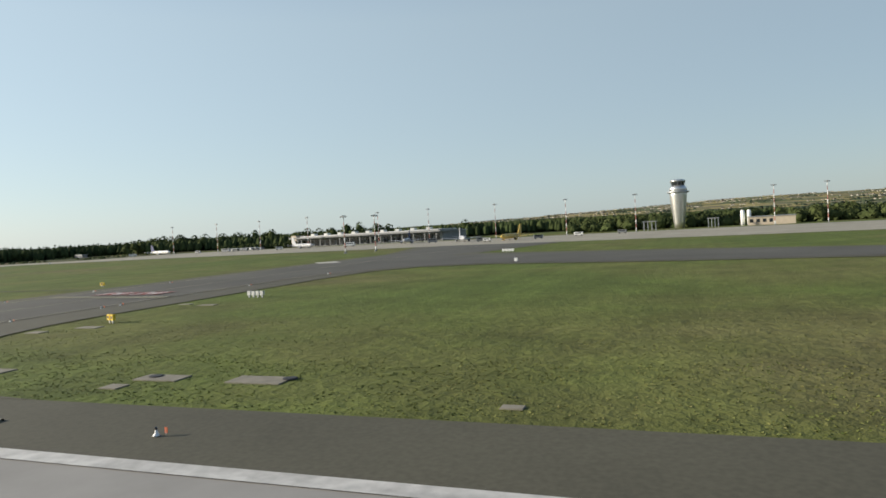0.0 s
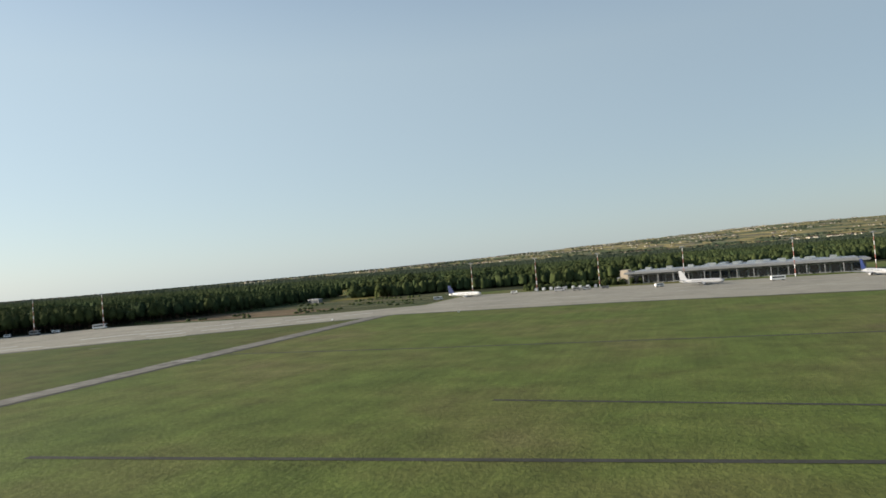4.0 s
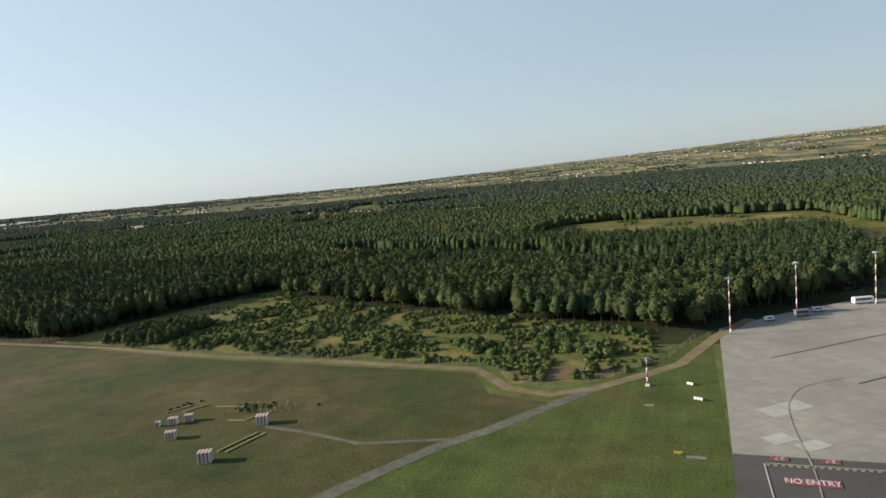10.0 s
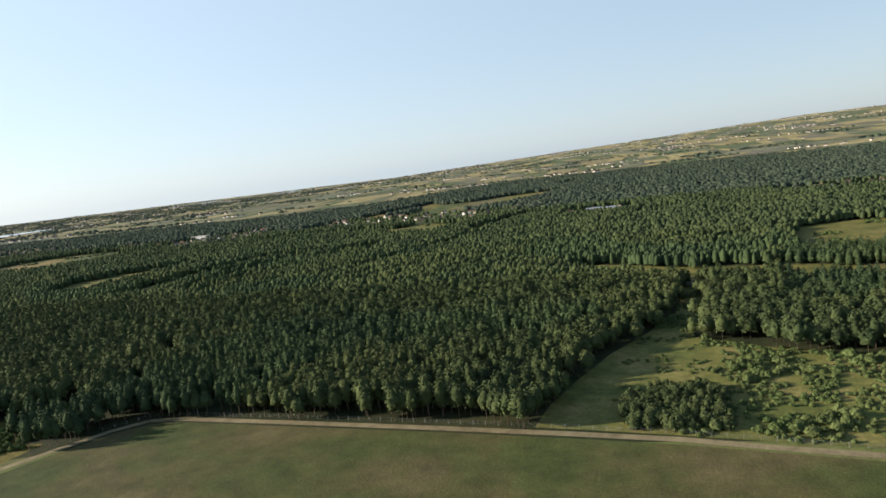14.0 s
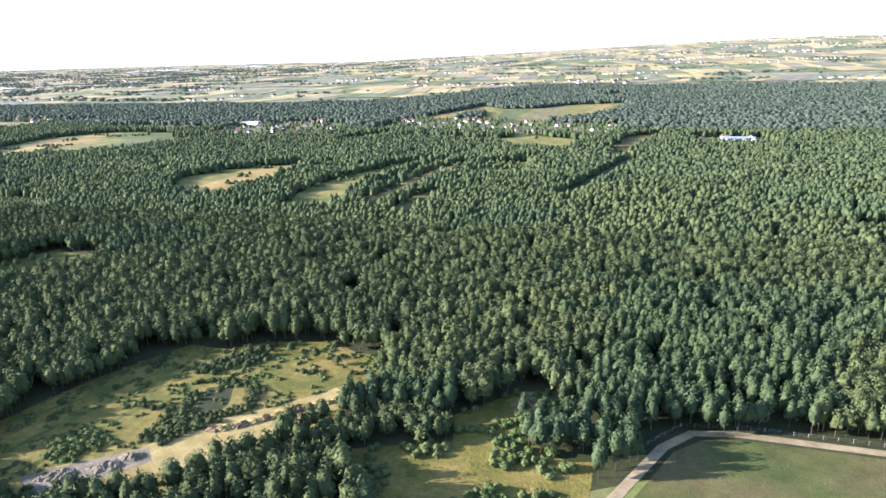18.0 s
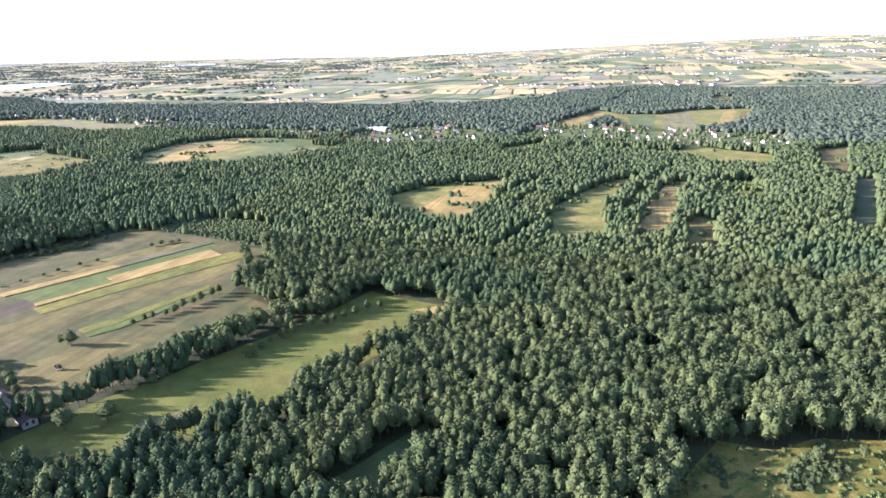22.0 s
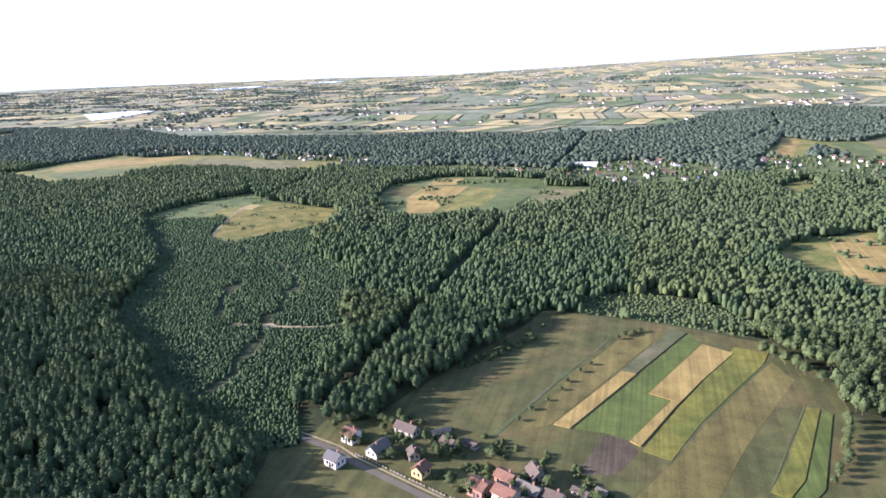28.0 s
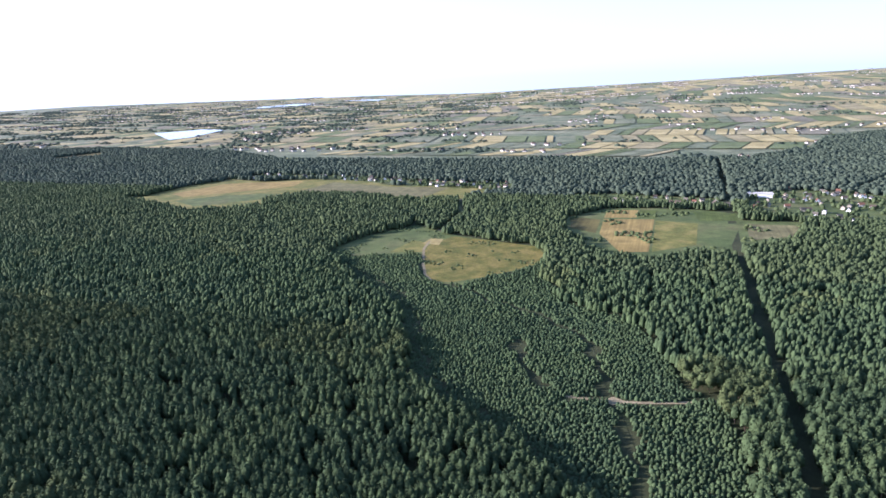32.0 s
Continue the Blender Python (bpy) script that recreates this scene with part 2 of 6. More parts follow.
FARGREEN = mat_ground("haze_pale_green_crop", [(0.3, (0.092, 0.118, 0.042)), (0.7, (0.130, 0.150, 0.058))], 30, 90, 4, 0.1)
FARFALLOW = mat_ground("haze_pale_fallow", [(0.3, (0.155, 0.142, 0.088)), (0.7, (0.20, 0.178, 0.112))], 30, 90, 4, 0.1)
BARK = mat_plain("bark", (0.11, 0.075, 0.05), 0.95, 0, 0.25, 0.3)


def mat_asphalt(name, base, stain):
    m = Nodes(name, 0.85, 0, 0.3)
    c = m.ramp(m.noise(9, 5, 0.6), [(0.3, tuple(v * 0.8 for v in base)), (0.7, tuple(v * 1.2 for v in base))])
    c = m.mix(m.ramp(m.noise(22, 3, 0.5, (0.25, 1, 1)), [(0.5, grey(0)), (0.75, grey(0.5))]), c, stain)
    s = m.ramp(m.noise(0.12, 2), [(0.3, grey(0.88)), (0.7, grey(1.12))])
    return m.out(m.mix(1.0, c, s, "MULTIPLY"), m.noise(0.1), 0.08, 0.01)


ASPHALT = mat_asphalt("asphalt", (0.087, 0.083, 0.069), (0.059, 0.056, 0.046))
SHOULDER = mat_asphalt("brown_asphalt_shoulder", (0.085, 0.080, 0.056), (0.059, 0.056, 0.040))
ROADTAR = mat_asphalt("village_road_asphalt", (0.092, 0.078, 0.050), (0.066, 0.056, 0.038))


def mat_concrete(name, a, b):
    """Slab concrete: grid of joints, each slab a little other, oil stains."""
    m = Nodes(name, 0.85, 0, 0.3)
    mp = m.n("ShaderNodeMapping")
    mp.inputs["Rotation"].default_value = (0, 0, -0.68)
    m.link(m.place(), mp.inputs["Vector"])
    br = m.n("ShaderNodeTexBrick", Scale=1.0)
    br.offset = 0.0
    for k, v in (("Color1", (*a, 1)), ("Color2", (*b, 1)), ("Mortar", (a[0] * 0.82, a[1] * 0.82, a[2] * 0.8, 1))):
        br.inputs[k].default_value = v
    for k, v in (("Mortar Size", 0.05), ("Brick Width", 3.4), ("Row Height", 3.4), ("Bias", 0.0)):
        br.inputs[k].default_value = v
    m.link(mp.outputs[0], br.inputs["Vector"])
    st = m.ramp(m.noise(14, 6, 0.65), [(0.3, grey(0.82)), (0.7, grey(1.12))])
    st2 = m.ramp(m.noise(2.2, 5, 0.7), [(0.3, grey(0.86)), (0.7, grey(1.1))])
    c = m.mix(1.0, m.mix(1.0, br.outputs["Color"], st, "MULTIPLY"), st2, "MULTIPLY")
    return m.out(c, m.noise(0.4), 0.1, 0.02)


CONCRETE = mat_concrete("apron_concrete", (0.30, 0.278, 0.218), (0.33, 0.305, 0.242))
OLDROAD = mat_plain("overgrown_asphalt", (0.13, 0.126, 0.086), 0.95, 0, 0.25, 1.2)
COVER = mat_plain("weathered_cover_concrete", (0.23, 0.21, 0.165), 0.9, 0, 0.16, 0.5)
REPAIR = mat_plain("repair_concrete", (0.43, 0.41, 0.35), 0.85, 0, 0.12, 1.5)
NEWSLAB = mat_plain("new_concrete", (0.46, 0.44, 0.39), 0.85, 0, 0.1, 1.5)
RUNWAY = mat_plain("runway_concrete", (0.27, 0.26, 0.24), 0.85, 0, 0.12, 2.5)
STRIPCON = mat_plain("old_concrete_strip", (0.195, 0.182, 0.15), 0.9, 0, 0.32, 1.8)
DITCH = mat_plain("drain_slot", (0.045, 0.045, 0.035), 0.95, 0, 0.25, 0.7)
WHITE = mat_plain("white_paint", (0.78, 0.78, 0.76), 0.5, 0, 0.06, 0.8)
REDP = mat_plain("red_paint", (0.36, 0.075, 0.06), 0.55, 0, 0.1, 0.8)
MASTRED = mat_plain("faded_red_paint", (0.36, 0.15, 0.12), 0.6, 0, 0.1, 0.8)
REDMARK = mat_plain("red_marking", (0.25, 0.075, 0.065), 0.8, 0, 0.15, 0.4)
YELLOWMARK = mat_plain("yellow_marking", (0.36, 0.335, 0.23), 0.8, 0, 0.2, 0.6)
YPANEL = mat_plain("yellow_panel_marking", (0.40, 0.33, 0.09), 0.8, 0, 0.2, 0.5)
WHITEMARK = mat_plain("worn_white_marking", (0.5, 0.49, 0.46), 0.8, 0, 0.2, 0.4)
YELLOW = mat_plain("yellow_sign_paint", (0.72, 0.50, 0.03), 0.5, 0, 0.08, 0.4)
STEEL = mat_plain("galvanised_steel", (0.42, 0.43, 0.44), 0.45, 0.7, 0.1, 0.4)
SILVER = mat_plain("brushed_aluminium", (0.62, 0.62, 0.60), 0.33, 0.85, 0.06, 0.8)
DARK = mat_plain("dark_rubber", (0.03, 0.03, 0.032), 0.7, 0, 0.15, 0.3)
GREYP = mat_plain("grey_cladding", (0.22, 0.225, 0.23), 0.55, 0.1, 0.08, 2.0)
BEIGE = mat_plain("beige_render", (0.52, 0.44, 0.34), 0.85, 0, 0.08, 1.0)
BLUE = mat_plain("navy_paint", (0.02, 0.035, 0.12), 0.4, 0, 0.06, 1.0)
ORANGE = mat_plain("yellow_livery", (0.60, 0.42, 0.10), 0.45, 0, 0.06, 1.0)
HULLGREY = mat_plain("pale_grey_hull", (0.38, 0.39, 0.41), 0.4, 0, 0.05, 1.0)
SIGNBACK = mat_plain("grey_white_sign_back", (0.5, 0.51, 0.5), 0.6, 0, 0.08, 0.5)
GLASS = mat_plain("dark_window_glass", (0.02, 0.025, 0.03), 0.08, 0, 0.1, 1.0, 0.8)
m_ = Nodes("water", 0.12, 0, 0.5)
WATER = m_.out((0.22, 0.25, 0.27), m_.noise(6, 4), 0.05, 0.1)

# ---- terrain ----
BREAKS = (200.0, 600.0, 1000.0, 1600.0, 3000.0)
RISE = ((200.0, 0.0), (600.0, 1.5), (1000.0, 2.5), (1600.0, 5.0), (3000.0, 18.0), (4700.0, 36.0))


def height(x, y):
    """Ground level: flat airfield, then a slow rise with hills to the east of the far land."""
    base = float(np.interp(y, [a for a, _ in RISE], [b for _, b in RISE]))
    if y > 1000:
        s = min(1.0, (y - 1000) / 3400)
        base += max(-0.45, min(1.15, (x + 1500) / 1700)) * 58 * s * s * (3 - 2 * s)
    return base


def link_mesh(name, verts, faces, material, parent=None, label=""):
    me = bpy.data.meshes.new(name)
    me.from_pydata(verts, [], faces)
    me.materials.append(material)
    ob = new(name, me)
    if parent is not None:
        ob.parent = parent
    if label:
        ob["label"] = label
    return ob


def part(name, bm, material, parent=None, label=""):
    """Link a bmesh as one mesh object under a thing or a part."""
    me = bpy.data.meshes.new(name)
    bm.to_mesh(me)
    bm.free()
    me.materials.append(material)
    ob = new(name, me)
    if parent is not None:
        ob.parent = parent
    if label:
        ob["label"] = label
    return ob


def patch(name, pts, lift, material, label="", category="", kind="structure", group=""):
    """A sheet of ground cover laid over the terrain."""
    bm = bmesh.new()
    bm.faces.new([bm.verts.new((x, y, 0)) for x, y in pts])
    for b in BREAKS:
        bmesh.ops.bisect_plane(bm, geom=bm.verts[:] + bm.edges[:] + bm.faces[:], plane_co=(0, b, 0), plane_no=(0, 1, 0))
    bmesh.ops.triangulate(bm, faces=bm.faces[:])
    if max(p[1] for p in pts) > 1000:
        for cut in range(3):
            bmesh.ops.subdivide_edges(bm, edges=[e for e in bm.edges if e.calc_length() > 120], cuts=1)
        bmesh.ops.triangulate(bm, faces=bm.faces[:])
    bmesh.ops.recalc_face_normals(bm, faces=bm.faces[:])
    for f in bm.faces:
        if f.normal.z < 0:
            f.normal_flip()
    for v in bm.verts:
        v.co.z = height(v.co.x, v.co.y) + lift
    ob = part(name, bm, material)
    return tagged(ob, label, category, group, kind)


def ribbon(name, line, width, lift, material, label="", category="", kind="structure", parent=None):
    """A strip of even width along a line of points."""
    pts = [Vector(p) for p in line]
    fine = [pts[0]]
    for a, b in zip(pts, pts[1:]):
        cuts = max(1, int((b - a).length / 25))
        fine += [a.lerp(b, (k + 1) / cuts) for k in range(cuts)]
    left, right = [], []
    for i, p in enumerate(fine):
        d = (fine[min(i + 1, len(fine) - 1)] - fine[max(i - 1, 0)]).normalized()
        n = Vector((-d.y, d.x)) * width / 2
        left.append(p + n)
        right.append(p - n)
    verts = [(q.x, q.y, height(q.x, q.y) + lift) for q in left + right]
    k = len(fine)
    ob = link_mesh(name, verts, [(k + i, k + i + 1, i + 1, i) for i in range(k - 1)], material, parent)
    return tagged(ob, label, category, "", kind) if parent is None else ob


def arc(cx, cy, r, a0, a1, k=10):
    return [(cx + r * math.cos(radians(a0 + (a1 - a0) * i / k)), cy + r * math.sin(radians(a0 + (a1 - a0) * i / k))) for i in range(k + 1)]


xs = [-5200 + 100 * i for i in range(78)]
ys = [-2400 + 200 * i for i in range(13)] + [200 + 80 * i for i in range(10)][1:] + [1000 + 100 * i for i in range(38)]
ys = sorted(set(ys) | set(BREAKS))
ground = link_mesh("ground", [(x, y, height(x, y)) for y in ys for x in xs],
                   [(j * len(xs) + i, j * len(xs) + i + 1, (j + 1) * len(xs) + i + 1, (j + 1) * len(xs) + i)
                    for j in range(len(ys) - 1) for i in range(len(xs) - 1)], GRASS)
FARLINE = [(-2600, 1010), (-2100, 1000), (-1981, 1031), (-1813, 992), (-1692, 994), (-1500, 880), (-1379, 890), (-1239, 890), (-1087, 926), (-1009, 904), (-939, 916), (-890, 936), (-851, 938), (-800, 1010), (-760, 1060), (-719, 1200), (-630, 1300), (-560, 1320), (-440, 1275), (-320, 1295), (-100, 1260), (300, 1130), (700, 1060), (760, 770), (1500, 700)]
# beyond the far line the ground takes the haze-paled grass
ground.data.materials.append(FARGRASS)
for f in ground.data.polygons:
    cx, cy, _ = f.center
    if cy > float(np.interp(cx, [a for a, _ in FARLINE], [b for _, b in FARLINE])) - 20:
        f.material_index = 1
tagged(ground, "grassland and mown airfield reaching the hills", "ground", kind="structure")

# runway, taxiways, aprons
patch("airfield_grass", [(-214, 12.6), (-57, 12.6), (-59.9, 60), (-61, 157), (-66, 153), (-149, 92), (-170, 80), (-192.7, 82), (-194, 139), (-200, 128), (-212, 101), (-224, 82), (-235, 68), (-249, 40)], 0.015, OLIVEGRASS, "olive mown grass between apron and runway", "ground")
patch("runway", [(-190, -14), (500, -14), (500, 8.7), (-330, 8.7), (-330, -14)], 0.03, RUNWAY, "pale concrete runway with a worn white edge line", "runway")
patch("runway_shoulder", [(-330, 8.7), (500, 8.7), (500, 12.0), (-330, 12.3)], 0.03, SHOULDER, "brown asphalt shoulder beside the runway", "pavement")
ribbon("runway_edge_line", [(-330, 8.75), (500, 8.75)], 0.45, 0.05, WHITEMARK, "worn white runway edge line", "marking")
TAXI = ([(86, 12.1)] + arc(86, 26.5, 14.4, -90, 0, 8) + [(101, 60), (102, 106), (90, 150), (128, 140), (122, 96), (152, 82.5), (170, 73), (280, 20), (262, 14)]
        + [(166, 57), (150, 60.3), (133, 65.5), (125.5, 64.5), (122.4, 60), (121.6, 52), (121.6, 30)]
        + arc(137, 27.5, 15.4, 180, 270, 8))
patch("taxiway_shoulder", TAXI, 0.04, SHOULDER, "brown asphalt shoulder of the taxiway", "pavement")
TAXI_IN = [(86, 12.2), (93.5, 13.0), (98.0, 14.6), (100.7, 16.6), (102.5, 19.2), (103.5, 22.4), (103.8, 26), (103.8, 51), (104.2, 106), (96, 150), (126, 140), (118.5, 92), (152, 79), (172, 69), (280, 18), (264, 15), (166, 59), (150, 62.5), (133, 67.5), (122.5, 66.0), (118.5, 60), (117.4, 52), (117.1, 30), (117.3, 24.1), (118.4, 20.4), (119.8, 17.6), (121.8, 15.2), (125, 13.0), (130, 12.2)]
patch("taxiway", TAXI_IN, 0.055, ASPHALT, "dark asphalt taxiway curving off the runway", "taxiway")
APRON_E = [(-55, 157.8), (0, 158.6), (90, 150), (128, 139), (165, 127), (300, 100), (300, 190), (160, 212), (30, 224), (-20, 230), (-60, 230), (-60, 190)]
patch("apron", APRON_E, 0.035, CONCRETE, "pale concrete apron in front of the terminal", "apron")
APRON_W = [(-192.5, 80.7), (-149.8, 81.1), (-150.2, 86.5), (-145.2, 90.2), (-118.7, 111.4), (-64.2, 150), (-55, 157.8), (-60, 190), (-88, 174), (-131.6, 171), (-162.3, 169), (-179.5, 154.5), (-192.3, 141)]
patch("apron", APRON_W, 0.038, CONCRETE, "wide weathered concrete apron with light repair patches", "apron")
TAXI_W = [(-192.6, 80.7), (-192.6, 12.2), (-150, 12.2)] + arc(-150, 33, 20.8, 265, 180, 6) + [(-171.2, 50), (-170.5, 56.5), (-166.5, 61.5), (-157.3, 66), (-142.2, 68.3), (-143.5, 86), (-117.5, 109.3), (-63, 148), (-55, 155.5), (-55, 157.8), (-64.2, 150), (-118.7, 111.4), (-145.2, 90.2), (-150.2, 86.5), (-149.8, 81.1)]
patch("taxiway", TAXI_W, 0.033, ASPHALT, "dark asphalt taxiway at the foot of the concrete apron", "taxiway")
ribbon("apron_shoulder", [(-55, 157), (0, 157.8), (90, 149)], 1.6, 0.05, ASPHALT, "narrow dark asphalt edge of the apron", "pavement")
patch("concrete_strip", [(-59.2, 12), (-55.4, 12), (-55.9, 51), (-56.2, 82), (-56.7, 157), (-60.8, 157), (-60.4, 81), (-59.7, 50)], 0.04, STRIPCON, "old cracked concrete strip across the grass", "pavement")
patch("drain_channel", [(-55.3, 12), (-54.3, 12), (-54.8, 51), (-55.0, 82), (-55.6, 156), (-56.6, 156), (-56.1, 82), (-55.8, 51)], 0.03, DITCH, "dark drainage slot beside the concrete strip", "drain")

# ---- open land among the woods ----
ROADLINE = [(-486, 62), (-473, 97), (-463, 117), (-457, 123.5), (-448, 125), (-416, 124), (-378, 122.5), (-350, 121), (-331, 119.7), (-314, 117), (-299, 115.2), (-262, 113), (-234, 110.5), (-229, 105), (-225.5, 100.8), (-218, 98.6), (-211.5, 102.5), (-204, 110.5), (-199, 116.5), (-193, 135), (-186, 150)]
SCRUB = [(-359, 124), (-358, 136), (-354, 152), (-348, 172), (-339, 192), (-331, 214), (-328, 252), (-321, 252), (-323, 215), (-327, 187), (-318, 182), (-307, 175), (-296, 171), (-267, 161), (-245, 153), (-225, 147), (-206, 139), (-203, 118), (-211, 106), (-226, 103), (-231, 113), (-262, 115.5), (-299, 118), (-336, 122)]
AIRFIELD = [(-492, -400), (-492, 50), (-476, 97), (-466, 118), (-459, 126), (-448, 128), (-416, 127), (-378, 125.5), (-359, 124)] + SCRUB[1:17] + [(-196, 140), (-182, 158), (-165, 173), (-152, 190), (-145, 246), (-150, 350), (-172, 360), (-248, 375), (-272, 384), (-245, 398), (-140, 396), (-120, 300), (-112, 256), (-66, 276), (25, 290), (120, 312), (170, 420), (230, 640), (800, 760), (800, -400)]
CLEAR_SAND = [(-604, 94), (-598, 116), (-591, 130), (-586, 140), (-574, 139), (-565, 146), (-547, 150), (-540, 145), (-526, 143), (-525, 128), (-530, 118), (-531, 110), (-536, 105), (-540, 96), (-545, 85), (-560, 76), (-580, 72), (-596, 76)]
CLEAR_SMALL = [(-521, 91), (-523, 103), (-504, 110), (-506, 120), (-494, 133), (-486, 135), (-482, 131), (-491, 119), (-488, 113), (-481, 108), (-476, 109), (-476, 102), (-478, 80), (-509, 78)]
LOWSTAND = [(-536, 92), (-528, 111), (-522, 118), (-507, 117), (-504, 109), (-523, 103), (-522, 90)]
MEADOW_A = [(-750, 92), (-740, 119), (-731, 136), (-724, 152), (-714, 172), (-706, 192), (-700, 212), (-690, 208), (-666, 204), (-671, 178), (-684, 148), (-696, 122), (-706, 108), (-714, 94), (-730, 84)]
SLIT = [(-669, 98), (-653, 131), (-647, 122), (-659, 94)]
BIGFIELD = [(-908, 161), (-893, 164), (-883, 190), (-869, 225), (-858, 250), (-854, 266), (-836, 266), (-815, 263), (-796, 259), (-778, 253), (-765, 250), (-752, 222), (-752, 200), (-730, 190), (-716, 192), (-735, 150), (-747, 112), (-770, 96), (-905, 100), (-911, 136), (-917, 152)]
LOWPLANT = [(-840, 268), (-815, 264), (-796, 260), (-772, 254), (-766, 268), (-787, 290), (-821, 296), (-836, 286)]
YOUNG = [(-906, 147), (-919, 139), (-937, 146), (-958, 155), (-974, 166), (-995, 188), (-1010, 199), (-1022, 205), (-1035, 216), (-1043, 226), (-1056, 253), (-1069, 283), (-1087, 311), (-1116, 337), (-1144, 363), (-1170, 392), (-1168, 408), (-1100, 420), (-1020, 415), (-1016, 372), (-996, 327), (-967, 313), (-954, 291), (-944, 260), (-939, 240), (-928, 237), (-922, 204), (-922, 174), (-912, 158)]
CLEAR_L = [(-1172, 407), (-1164, 446), (-1140, 490), (-1101, 462), (-1077, 454), (-1054, 446), (-1031, 440), (-1020, 415), (-1023, 396), (-1037, 374), (-1051, 360), (-1057, 345), (-1074, 345), (-1085, 357), (-1103, 402), (-1125, 396), (-1148, 391)]
OUTFIELDS = [(-1028, 538), (-998, 580), (-972, 588), (-924, 587), (-895, 578), (-893, 550), (-849, 550), (-854, 522), (-870, 478), (-896, 460), (-906, 456), (-911, 439), (-931, 438), (-954, 418), (-977, 417), (-994, 435), (-1020, 481)]
GLADES = [
    [(-749, 362), (-737, 393), (-722, 410), (-702, 418), (-684, 436), (-684, 416), (-686, 379), (-688, 320), (-700, 309), (-717, 313), (-732, 330)],
    [(-683, 386), (-664, 445), (-668, 414), (-682, 354), (-689, 336)],
    [(-671, 363), (-654, 428), (-657, 403), (-669, 347)],
    [(-645, 294), (-651, 350), (-638, 393), (-624, 432), (-603, 456), (-611, 407), (-622, 352), (-616, 297), (-636, 285)],
    [(-619, 318), (-604, 407), (-593, 456), (-579, 499), (-590, 439), (-608, 345)],
    [(-607, 294), (-600, 371), (-587, 432), (-567, 454), (-580, 396), (-591, 305)],
    [(-585, 284), (-582, 330), (-577, 352), (-566, 346), (-570, 283)],
    [(-562, 388), (-564, 441), (-533, 452), (-530, 396)],
    [(-720, 561), (-684, 604), (-683, 566), (-708, 516)],
    [(-664, 576), (-573, 568), (-565, 602), (-511, 567), (-502, 560), (-516, 495), (-554, 508), (-577, 544), (-662, 558)],
    [(-485, 508), (-470, 589), (-434, 620), (-456, 543), (-474, 460)],
]
MEADOW_L = [(-1505, 556), (-1489, 575), (-1489, 640), (-1466, 696), (-1409, 684), (-1375, 706), (-1324, 711), (-1281, 699), (-1234, 675), (-1153, 684), (-1104, 661), (-1146, 600), (-1177, 590), (-1218, 600), (-1273, 611), (-1310, 606), (-1334, 578), (-1324, 547), (-1331, 525), (-1376, 501), (-1406, 517)]
VILLAGES = [
    [(-717, 649), (-710, 733), (-648, 728), (-599, 724), (-532, 697), (-467, 685), (-487, 586), (-585, 602), (-646, 606), (-717, 612)],
    [(-886, 596), (-880, 650), (-839, 701), (-788, 689), (-750, 662), (-745, 576), (-793, 556), (-830, 548), (-880, 572)],
    [(-420, 545), (-420, 590), (-360, 590), (-360, 545)],
    [(-260, 575), (-250, 620), (-170, 610), (-180, 570)],
    [(-1470, 698), (-1450, 742), (-1330, 738), (-1240, 718), (-1110, 702), (-1100, 664), (-1230, 680), (-1330, 715)],
    [(-1044, 645), (-994, 655), (-905, 640), (-898, 600), (-960, 598), (-1010, 606)],
]
BEHIND = [(-698, 750), (-655, 900), (-624, 850), (-581, 853), (-542, 912), (-465, 940), (-489, 790), (-540, 715), (-596, 690), (-618, 700), (-639, 803), (-675, 690)]
FARPLOTS = [[(-507, 1047), (-489, 1138), (-463, 1120), (-482, 1032)], [(-1976, 890), (-1957, 977), (-1889, 910), (-1921, 846)]]
TRACKGAP = [(-374, 314), (-346, 302), (-330, 292), (-313, 289), (-270, 279), (-207, 240), (-211, 222), (-274, 250), (-318, 260), (-348, 274), (-376, 292)]


def corridor(line, w):
    """Outline of a strip of ground along a line."""
    p = [Vector(q) for q in line]
    left, right = [], []
    for i, q in enumerate(p):
        d = (p[min(i + 1, len(p) - 1)] - p[max(i - 1, 0)]).normalized()
        left.append((q.x - d.y * w / 2, q.y + d.x * w / 2))
        right.append((q.x + d.y * w / 2, q.y - d.x * w / 2))
    return left + right[::-1]


RIDE = corridor([(-909, 150), (-906, 190), (-905, 300), (-904, 460), (-902, 515), (-897, 668), (-890, 960)], 6.0)
PATHS = [
    [(-1111, 440), (-1108, 419), (-1096, 385), (-1085, 359), (-1078, 350), (-1072, 346)],
    [(-1072, 346), (-1053, 338), (-1034, 321), (-1019, 315), (-1004, 306), (-988, 288)],
    [(-988, 288), (-979, 279), (-973, 259), (-969, 239), (-964, 225)],
    [(-983, 225), (-973, 225), (-964, 225), (-953, 227), (-942, 230), (-930, 234), (-912, 240)],
    [(-964, 225), (-960, 212), (-956, 197), (-953, 181), (-952, 160)],
    [(-1012, 276), (-1000, 246), (-991, 227)],
]
RIDES = [[(-897, 668), (-890, 940)], [(-790, 690), (-700, 850), (-640, 1020), (-620, 1200)], [(-1113, 470), (-1118, 540), (-1140, 610)], [(-664, 268), (-655, 310)]]
SHADERIDE = corridor([(-503, 334), (-488, 388), (-463, 474)], 11)
RIDEGAPS = [corridor(r, 5.5) for r in RIDES] + [RIDE, SHADERIDE]
